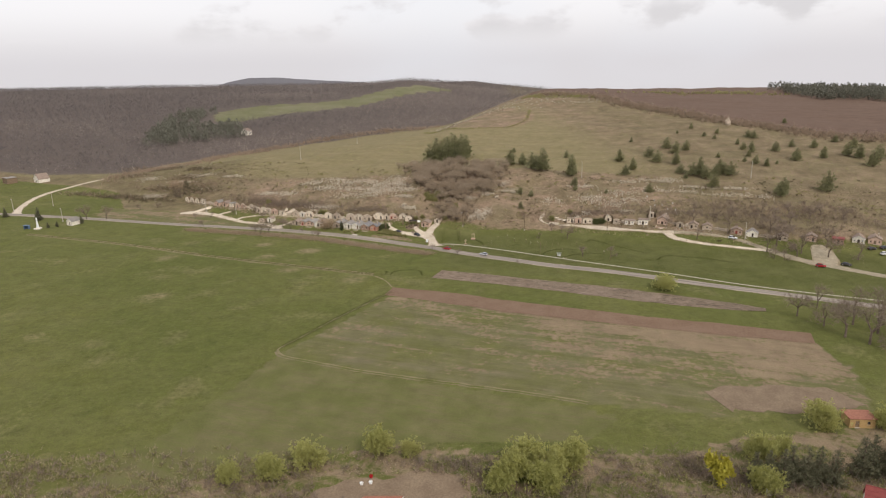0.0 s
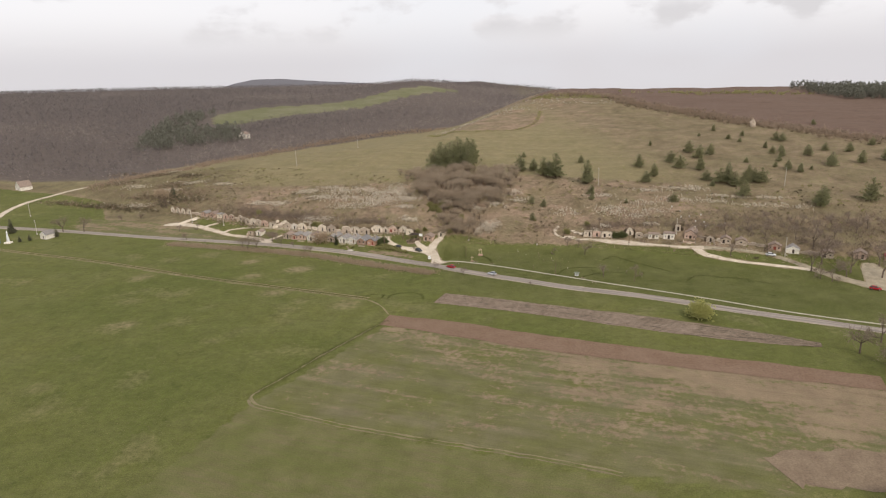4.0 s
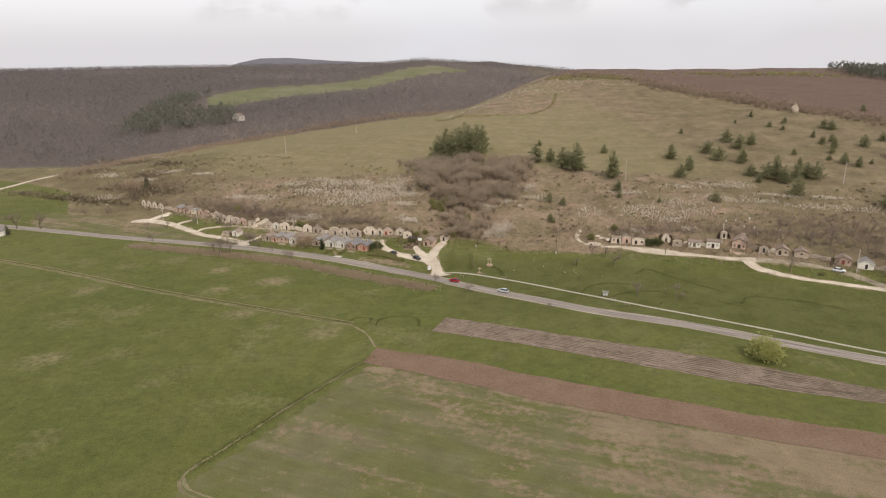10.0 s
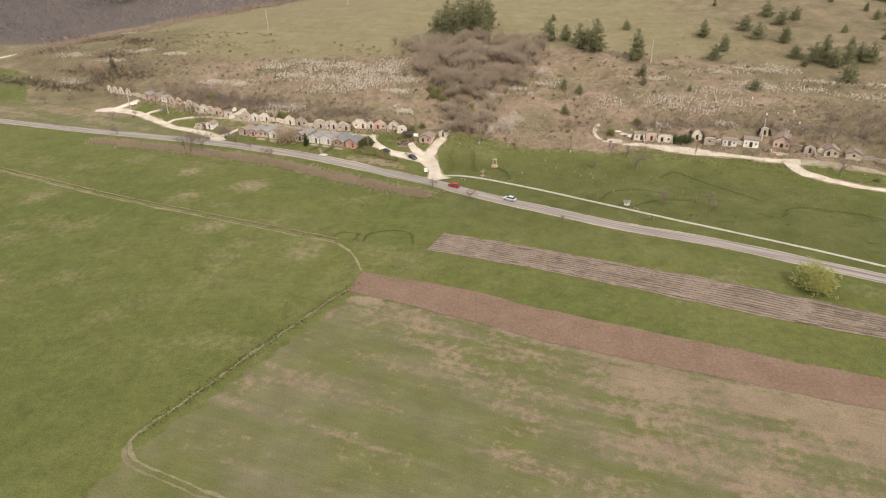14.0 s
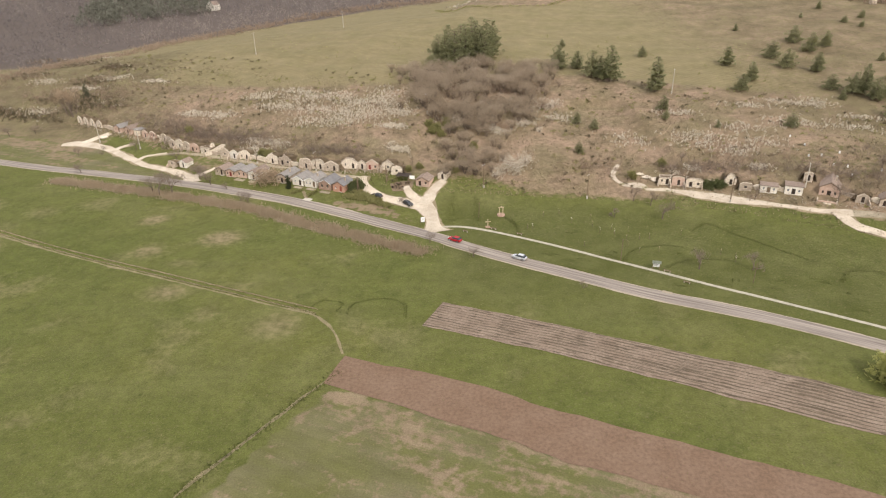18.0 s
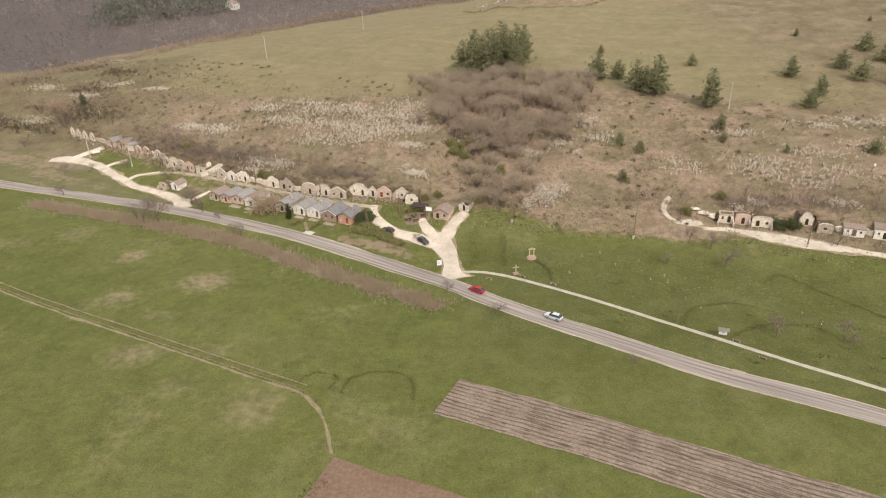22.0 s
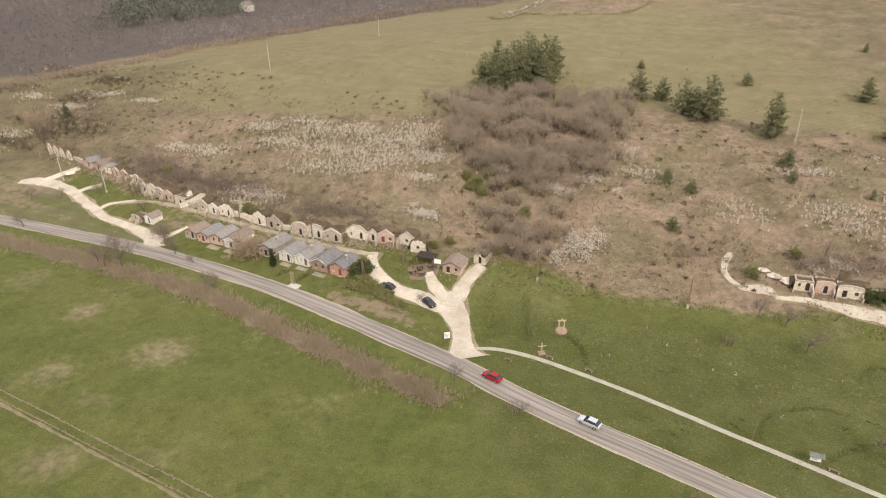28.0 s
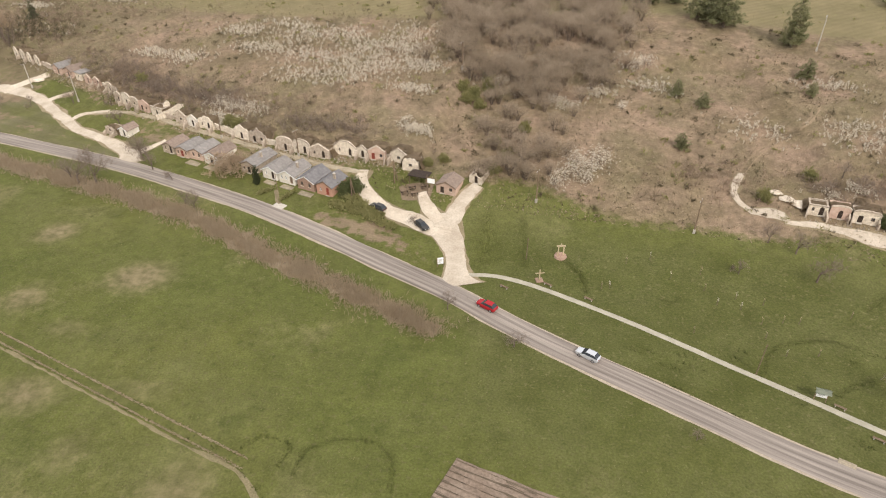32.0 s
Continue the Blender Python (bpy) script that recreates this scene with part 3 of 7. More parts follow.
# ---- the ground: valley floor, hill, side valley and the far woods' slopes ----
def ground():
    def ticks(lo, hi, fine_lo, fine_hi, fine):
        mid = np.arange(fine_lo, fine_hi + fine, fine)
        def out(start, end):
            v, d = [start], fine
            while v[-1] < end:
                d = min(d * 1.035, 60)
                v.append(v[-1] + d)
            return np.array(v[1:])
        return np.r_[-out(-fine_lo, -lo)[::-1], mid, out(mid[-1], hi)]
    xs, ys = ticks(-3600, 3600, -230, 240, 2.4), ticks(-400, 4700, 100, 520, 2.4)
    x, y = np.meshgrid(xs, ys)
    z = height(x, y)
    verts = np.stack([x, y, z], -1).reshape(-1, 3)
    nx, ny = len(xs), len(ys)
    i = (np.arange(ny - 1)[:, None] * nx + np.arange(nx - 1)[None]).reshape(-1, 1)
    faces = np.hstack([i, i + 1, i + nx + 1, i + nx])
    me = bpy.data.meshes.new("ground")
    me.from_pydata(verts.tolist(), [], faces.tolist())
    me.shade_smooth()
    s, u, v = y - foot(x), (x + 96) * 0.82 - (y - 640) * 0.58, (x + 400) * -0.724 + (y - 560) * 0.69
    soft = lambda d, w: np.clip(d / w + 0.5, 0, 1)
    on_hill = soft(s - np.interp(x, (-60, 0, 20, 55, 75), (11, 14, 5, 5, 12)) * (x > -140) - 5 * (x <= -140), 10)
    plateau = soft((y - np.interp(x, [q[0] for q in HEDGE], [q[1] for q in HEDGE])) * 0.5, 8) * soft(x - 60 - 0.3 * (y - 850), 40)
    meadow = on_hill * soft(s - np.interp(x, (-300, -150, -50, 30, 120, 300), (20, 62, 95, 112, 110, 130)), 14) * (1 - 0.75 * soft(x - 105 + (y - 520) * 0.25, 120))
    wood = np.maximum(soft(-u - 140 + 60 * soft(560 - y, 120), 14) * soft(y - 560 - (x + 300) * -0.1, 20) * soft(v + 130, 30), soft(v, 60) * soft(y - 575 + 0.25 * (x + 360), 30))
    wood = wood * (1 - soft(x + 30 - 0.4 * np.maximum(y - 900, 0), 60))
    far_field = inside(x, y, FAR_FIELD)
    bowl = soft(1 - ((x - 26) / 50) ** 2 - ((y - 668) / 60) ** 2, 0.3)
    meadow = meadow * (1 - 0.9 * bowl)
    on_hill = np.maximum(on_hill, soft(y - np.interp(x, (-330, -262, -235, -208, -183, -165), (620, 480, 432, 422, 416, 422)), 8) * (x < -165) * soft(s + 60, 20))
    on_hill = on_hill * (1 - 0.38 * soft(1 - ((x - 122) / 15) ** 2 - ((y - 361) / 17) ** 2, 0.5))
    zones = {
        "slope": on_hill * (1 - plateau), "meadow": meadow * (1 - plateau), "soil": plateau * on_hill * (y < 1500),
        "litter": np.where(far_field, 0, np.maximum(wood, np.where(y > 1500, 1.0, 0.0))), "far_grass": np.where(far_field, 1.0, 0.0),
        "stubble": np.where(inside(x, y, STUBBLE), 0.32 + 0.18 * np.clip((x + 20) / 110, 0, 1) + 0.22 * np.clip(1 - (240 - (x + 5) * 0.40 - y) / 26, 0, 1) - 0.2 * np.clip((190 - 0.25 * x - y) / 25, 0, 1) * (x < 70), np.where(inside(x, y, STREAM), 0.5, np.where(inside(x, y, DRY) | inside(x, y, YARDS) | inside(x, y, CORNER), 0.5, np.where(inside(x, y, BROWN), 0.3, 0.0)))), "ridge_haze": soft(y - 2700, 300), "fallow": np.where(inside(x, y, STUBBLE) | inside(x, y, BROWN), 1.0, 0.0), "rough": np.where(inside(x, y, ROUGH), 0.75, 0.0), "blot": sum(np.exp(-((x - bx) / (4.2 + 1.3 * (i % 3))) ** 2 - ((y - by) / (3.2 + 0.9 * (i % 4))) ** 2) for i, (bx, by) in enumerate(BLOTS)), "thin": on_hill * (1 - plateau) * np.maximum(soft(s - 12, 20) * soft(x - 95, 90) * 0.5, soft(-165 - x, 40) * soft(575 - y, 60) * 0.62), "deep": soft(s + 60, 30) * soft(-2 - s, 10) * soft(x + 8, 10) * 0.9,
    }
    for name, value in zones.items():
        me.attributes.new(name, "FLOAT", "POINT").data.foreach_set("value", np.ascontiguousarray(value, dtype=np.float32).ravel())
    me.materials.append(M["ground"])
    return tagged(new("ground", me), "green valley meadows rising to a dry grassy hill", "ground", kind="structure")


HEDGE = [(60, 900), (107, 825), (158, 790), (179, 717), (217, 644), (245, 589), (278, 543), (330, 500), (430, 440), (700, 300)]
FAR_FIELD = [(-371, 1012), (-328, 1127), (-215, 1209), (-122, 1360), (-56, 1415), (0, 1400), (-113, 1250), (-164, 1140), (-270, 1015), (-305, 926), (-340, 905)]
EVERGREEN = [(-350, 700), (-285, 765), (-262, 800), (-350, 1000), (-405, 985), (-390, 860)]
CORNER = [(-52, 346.5), (-38, 340.5), (-25, 333), (-19, 331), (-20, 336), (-27, 343), (-38, 348.6), (-50, 352.5)]
DRY = [(-262, 420), (-212, 425), (-165, 418), (-175, 396), (-235, 405)]
BROWN = [(-205, 394), (-160, 383), (-112, 370.5), (-116, 375), (-128, 384), (-145, 395), (-160, 405), (-186, 417), (-208, 426), (-225, 430), (-246, 432), (-240, 406)]
YARDS = [(-106, 377), (-72, 368), (-45, 362), (-41, 366), (-28, 362), (-20, 358), (-14, 362), (-28, 368), (-36, 371), (-70, 378), (-88, 384), (-110, 394), (-138, 409), (-152, 417), (-140, 402), (-122, 390)]
STREAM = [(-130, 122), (-90, 121), (-62, 122), (-40, 130), (-20, 137), (0, 134), (12, 132), (30, 134), (50, 131), (70, 139), (95, 142), (124, 149), (138, 128), (112, 100), (70, 92), (40, 100), (8, 94), (-30, 99), (-62, 95), (-96, 106), (-118, 113)]
BLOTS = [(-108, 336), (-82, 321), (-79, 322), (-100, 311), (-86, 304), (-83, 287), (-69, 277), (-48, 275), (-64, 291), (-108, 335), (-80, 320), (-151, 340), (-100, 312), (-83, 288), (-142, 279), (-130, 252), (-91, 237), (-50, 270), (-154, 309), (-206, 307), (-133, 253), (-159, 210), (-132, 202), (-152, 313), (-109, 333)]
ROUGH = [(-62.3, 194), (-72, 165), (-80, 146), (-88, 126), (-94, 118), (-60, 118), (-38, 130), (-18, 138), (30, 136), (44, 149), (34, 156), (-32, 178)]
STUBBLE = [(-30.2, 248.7), (121, 198), (123, 179), (114, 152), (67, 150), (34, 158), (-32, 179.5), (-62.5, 192)]
ground()

ROAD = [(-420, 452), (-340, 427), (-282.8, 414), (-239.9, 403.6), (-183, 387), (-152, 379), (-129, 373), (-109, 367), (-86, 358.5), (-66, 350.5), (-47.6, 341.5), (-31, 332.5), (-16, 324.5),
        (-3, 316), (8.7, 309), (28.6, 298.3), (45, 289.5), (74.5, 277), (105.5, 260), (136.3, 244.8), (165.6, 230), (230, 198), (330, 150), (520, 60)]
road = tagged(strip("road", ROAD, M["asphalt"], 0.16, 5.0, 10, 0.05, 3.0), "worn grey two-lane asphalt country road", "road", kind="structure")
tagged(strip("road_shoulder", ROAD, M["shoulder"], 0.09, 5.7, 4, 0.12), "pale gravel shoulders beside the asphalt road", "road shoulder", kind="structure")
tagged(strip("road_patch", [(48.4, 290.7), (50.6, 289.6)], M["lane_dull"], 0.19, 1.4, 2, 0.03, 0.8), "pale mended patch in the worn asphalt", "road patch", kind="structure")
FOOTPATH = [(-11.5, 330), (-6.5, 330.2), (0.2, 328.6), (9, 324.8), (20, 319.2), (30, 313.4), (39, 308), (50, 301.6), (61.5, 294.8), (76.8, 286.2), (99.1, 273.2), (119.2, 260.6), (138.6, 250.4), (169.8, 236.6), (230, 210)]
tagged(strip("pavement", FOOTPATH, M["path"], 0.12, 1.2, 3, 0.05), "narrow pale footpath along the meadow by the road", "footpath", kind="structure")
for name, pts, w in (
    ("gravel_lane", [(-13.0, 326.2, 10.5), (-13.4, 327.4, 8.0), (-14.2, 330.5, 5.2), (-15.4, 336.6, 4.8), (-17.2, 342.0, 6.2), (-19.4, 347, 7.5), (-21, 350, 4)], 6),
    ("gravel_lane", [(-17, 344.0, 5), (-22, 345.6, 5), (-27.6, 348.0, 4.4), (-34.4, 352.0, 3.6), (-39.3, 356.9, 3.2), (-42.3, 361.6, 3), (-42.3, 366.2, 2.6)], 4),
    ("gravel_lane", [(-20.2, 347.6, 4), (-24.4, 353.6, 2.6), (-26.2, 357.8, 2.4)], 4),
    ("gravel_lane", [(-18, 347.9, 5), (-15.6, 355.8, 3.4), (-12.6, 361, 3.2)], 4),
    ("gravel_lane", [(-42.2, 365.3), (-47, 366.3), (-54.4, 368.7), (-62.2, 371.7), (-70.1, 374.7), (-78.6, 378.2), (-87.4, 381.7), (-96.6, 385.6), (-106.5, 390), (-114.4, 393.4), (-122.8, 396.4), (-128.9, 397.4), (-136, 397.5)], 1.2),
    ("gravel_lane", [(-110.2, 368.8, 8), (-112.8, 374, 4.4), (-121.4, 380.2, 3.6), (-131, 384.9, 3.4), (-138.4, 388.6, 3.4), (-146.6, 395.2, 3.4), (-155.4, 402, 3.6), (-163.6, 407.8, 4), (-173.8, 412.9, 4.6), (-182.4, 415, 5.6), (-188, 414.6, 3)], 3.6),
    ("gravel_lane", [(-112, 373, 2.6), (-108, 377, 2.4), (-104.5, 381, 1.6)], 2.2),
    ("gravel_lane", [(-180, 412.5, 5), (-175.5, 419, 4), (-170, 424.5, 3.4)], 4),
    ("gravel_lane", [(-159, 404.5), (-157.2, 407.7), (-152, 410.8)], 2),
    ("gravel_lane", [(-142.6, 392.4), (-140.2, 396.8), (-132, 398.3)], 1.8),
    ("gravel_lane", [(50.8, 369, 1.2), (47.5, 362, 1.6), (49.9, 356.6, 1.3), (55.5, 355.2, 3), (58, 353.2, 1.2)], 2),
    ("gravel_lane", [(57, 352.8, 0.8), (66, 351, 2.2), (74.7, 347.6, 4), (83.9, 343.8, 4.2), (96.1, 338.6, 1.8), (107.3, 334.3, 2.2), (115.7, 331.8, 3.2)], 4),
    ("gravel_lane", [(112, 333, 4), (115, 324.5, 3.4), (126.8, 316.2, 2.2), (139.5, 310.9, 2.0), (153.2, 305, 2.4)], 3),
    ("gravel_lane", [(113.4, 332.3, 3.6), (127.7, 328.2, 2.2), (140.9, 321.5, 2.2), (149.5, 312.6, 2.6), (154.4, 305.5, 3.6), (166, 290, 5.5), (178, 279, 5.5), (189, 267.5, 5), (205, 255, 5), (240, 236, 5)], 4),
    ("gravel_lane", [(172, 284, 9), (176, 293, 11), (179, 302, 9), (180, 308, 5)], 7),
    ("gravel_lane", [(-304, 419.5, 7), (-307, 425, 5), (-315, 444, 4), (-322, 472, 4), (-321, 496, 4), (-310, 517, 4), (-298, 526, 4)], 4),
):
    wide = [(*q[:2], (q[2] if len(q) > 2 else w) + 0.9) for q in pts]
    tagged(strip("lane_verge", wide, M["verge"], 0.07, w, 4, 0.4, 1.0), "trodden dry verge beside the gravel lane", "verge", kind="structure")
    tagged(strip(name, pts, M["lane_dull" if w in (1.2, 7) or pts[0][0] == 113.4 else "gravel"], 0.13 + 0.012 * (len(pts) % 5), w, 5, 0.28, 0.9), "pale cream gravel lane of crushed tuff", "gravel lane", kind="structure")

# ---- the fields ----
tagged(loft("soil", [(-29.9, 260), (-5.4, 252.6), (23.9, 240.5), (49.8, 231), (72.6, 222.6), (90.5, 217), (124, 205.5)],
            [(-32.6, 250.4), (-4.8, 239), (22.3, 227.6), (52.8, 217.8), (84.6, 207.2), (121, 196.5)], M["soil"], 0.07, 14, rough=0.35), "strip of bare red-brown ploughed soil", "field", kind="structure")
tagged(loft("soil", [(70.7, 165.5), (90, 166), (108.4, 164.6)], [(75, 150.5), (95, 151), (114, 153.5)], M["soil_dull"], 0.07, 10, rough=1.6), "bare brown soil at the field's edge", "field", kind="structure")
STRIP_TOP = [(-8.7, 284), (20.1, 273.9), (43.2, 265), (64.1, 257.3), (84, 248.6), (108, 236.6), (119, 229.6)]
STRIP_LOW = [(-13.2, 273), (18.9, 262), (40.2, 253.3), (58.9, 245.6), (78, 237.6), (104, 229.6), (118, 227)]
tagged(loft("soil", STRIP_TOP, STRIP_LOW, M["furrow"], 0.08, 44, 1.2, 0.16, 0.22), "strip of furrowed pale brown soil", "field", kind="structure")
for k in range(11):
    f = (k + 0.5) / 11
    row = [(ax * (1 - f) + bx * f, ay * (1 - f) + by * f) for (ax, ay), (bx, by) in zip(STRIP_TOP, STRIP_LOW)]
    tagged(strip("furrow", row, M["furrow_dark"], 0.24, 0.42, 2, 0.26, 1.3), "dark furrow between pale ridges of soil", "furrow", kind="structure")
for name, pts, w in (("farm_track", [(-30.5, 254), (-39.9, 239.2), (-48.8, 224.1), (-56.9, 209), (-63.4, 197.8), (-64, 194)], 1.0), ("farm_track", [(-64.3, 194.5), (-62, 191.3), (-57.2, 188.8), (-44.3, 183.5), (-32.5, 178.9), (-19.8, 175), (-3.4, 170), (16.9, 164.3), (36, 157.4)], 1.7),
                     ("farm_track", [(-260, 364), (-222.3, 350.4), (-186.4, 337.1), (-136.3, 314.9), (-114, 305.7), (-87, 295.5), (-64.3, 286.9), (-51, 281.9), (-41, 278.2), (-34, 271), (-30, 262)], 2.4)):
    for o in (-0.42, 0.42) if w < 2 else (-0.42,):
        shift = [(x + o * w * 0.35, y + o * w * 0.9) for x, y in pts]
        tagged(strip(name, shift, M["rut"], 0.07 + 0.01 * o, 0.36 + 0.11 * w, 2, 0.2, 0.9), "trodden straw-coloured wheel rut of a farm track", "farm track", kind="structure")


# ---- wine cellars and houses ----
def box(bm, x0, x1, y0, y1, z0, z1):
    m = Matrix.Translation(((x0 + x1) / 2, (y0 + y1) / 2, (z0 + z1) / 2)) @ Matrix.Diagonal((x1 - x0, y1 - y0, z1 - z0, 1))
    bmesh.ops.create_cube(bm, size=1, matrix=m)
    return bm


def boxed(*spans):
    bm = bmesh.new()
    for s in spans:
        box(bm, *s)
    return bm


def opening(cx, z0, w, h, arched):
    """The outline of a door or window hole in the wall's plane."""
    pts = [(cx - w / 2, z0), (cx + w / 2, z0), (cx + w / 2, z0 + h)]
    if arched:
        pts += [(cx + w / 2 * math.cos(a), z0 + h + w / 2 * math.sin(a)) for a in (0.6, 1.1, 1.57, 2.04, 2.54)]
    return pts + [(cx - w / 2, z0 + h)]


def plate(outline, holes, y0, y1):
    """A wall with holes cut right through it, from y0 to y1."""
    bm = bmesh.new()
    edges = []
    for ring in (outline, *holes):
        vs = [bm.verts.new((x, y0, z)) for x, z in ring]
        edges += [bm.edges.new((a, b)) for a, b in zip(vs, vs[1:] + vs[:1])]
    bmesh.ops.triangle_fill(bm, use_beauty=True, use_dissolve=False, edges=edges)
    out = bmesh.ops.extrude_face_region(bm, geom=bm.faces[:])
    bmesh.ops.translate(bm, verts=[v for v in out["geom"] if isinstance(v, bmesh.types.BMVert)], vec=(0, y1 - y0, 0))
    bmesh.ops.recalc_face_normals(bm, faces=bm.faces)
    return bm


def top_line(style, w, h, g, rng):
    """The upper edge of a front, from right to left, a little ragged."""
    a = w / 2
    worn = lambda pts: [(x, z + (float(rng.uniform(-0.09, 0.07)) if 0 < i < len(pts) - 1 else 0.0)) for i, (x, z) in enumerate(pts)]
    if style == "gable":
        return [(a, h), (0, h + g), (-a, h)]
    if style == "arch":
        return worn([(a, h)] + [(a * math.cos(t), h + g * math.sin(t)) for t in np.linspace(0.25, math.pi - 0.25, 11)] + [(-a, h)])
    if style == "hip":
        return worn([(a, h - 0.2), (a * 0.5, h + g * 0.75), (a * 0.3, h + g), (-a * 0.35, h + g * 0.95), (-a * 0.8, h + 0.2), (-a, h - 0.5)])
    if style == "dome":
        return worn([(a, h - 0.3), (a * 0.74, h)] + [(a * 0.72 * math.cos(t), h + g * math.sin(t)) for t in np.linspace(0.15, math.pi - 0.15, 10)] + [(-a * 0.74, h), (-a, h - 0.5)])
    if style == "ruin":
        xs = np.linspace(a, -a, 11)
        return [(float(x), h + g * (1 - abs(x) / a) + float(rng.uniform(-0.4, 0.4))) for x in xs]
    return worn([(float(x), h + 0.15 * g) for x in np.linspace(a, -a, 6)])


def set_in(thing, holes, y, doors, frame_m):
    """Doors and windows in the holes of a front."""
    for kind, cx, z0, w, h, arched, m in doors:
        ring = opening(cx, z0, w, h, arched)
        if kind == "door":
            leaf = part("door", plate(ring, [], y + 0.18, y + 0.24), M[m], thing, "")
            part("handle", boxed((cx + w * 0.32, cx + w * 0.38, y + 0.12, y + 0.18, z0 + 0.95, z0 + 1.08)), M["rim"], leaf)
            part("threshold", boxed((cx - w / 2 - 0.1, cx + w / 2 + 0.1, y - 0.25, y + 0.14, z0 - 0.16, z0 - 0.004)), M["concrete"], thing)
        else:
            fr = part("window", boxed((cx - w / 2, cx + w / 2, y + 0.14, y + 0.20, z0, z0 + 0.07), (cx - w / 2, cx + w / 2, y + 0.14, y + 0.20, z0 + h - 0.07, z0 + h),
                                      (cx - w / 2, cx - w / 2 + 0.07, y + 0.14, y + 0.20, z0 + 0.07, z0 + h - 0.07), (cx + w / 2 - 0.07, cx + w / 2, y + 0.14, y + 0.20, z0 + 0.07, z0 + h - 0.07),
                                      (cx - 0.03, cx + 0.03, y + 0.145, y + 0.195, z0 + 0.07, z0 + h - 0.07)), M[frame_m], thing)
            part("pane", plate(ring, [], y + 0.205, y + 0.22), M["glass"], fr)
            part("sill", boxed((cx - w / 2 - 0.08, cx + w / 2 + 0.08, y - 0.1, y + 0.13, z0 - 0.1, z0 - 0.004)), M["tuff"], fr)


FRONTS = {
    "d": lambda w: [("door", 0.04 * w, 0.15, 0.9, 1.55, True)],
    "dw": lambda w: [("door", -w * 0.2, 0.15, 1.0, 1.8, False), ("window", w * 0.24, 0.95, 0.8, 0.9, False)],
    "wd": lambda w: [("window", -w * 0.24, 1.0, 0.6, 0.65, True), ("door", w * 0.2, 0.15, 0.95, 1.65, True)],
    "wdw": lambda w: [("window", -w * 0.31, 0.95, 0.62, 0.9, False), ("door", 0, 0.15, 1.1, 1.9, False), ("window", w * 0.31, 0.95, 0.62, 0.9, False)],
    "wwd": lambda w: [("window", -w * 0.33, 0.9, 0.6, 0.8, True), ("window", -w * 0.05, 0.9, 0.6, 0.8, True), ("door", w * 0.28, 0.15, 1.05, 1.7, True)],
    "ww": lambda w: [("window", -w * 0.22, 0.9, 0.8, 0.8, True), ("window", w * 0.22, 0.9, 0.8, 0.8, True)],
    "w": lambda w: [("window", 0, 1.1, 0.9, 0.8, False)],
}


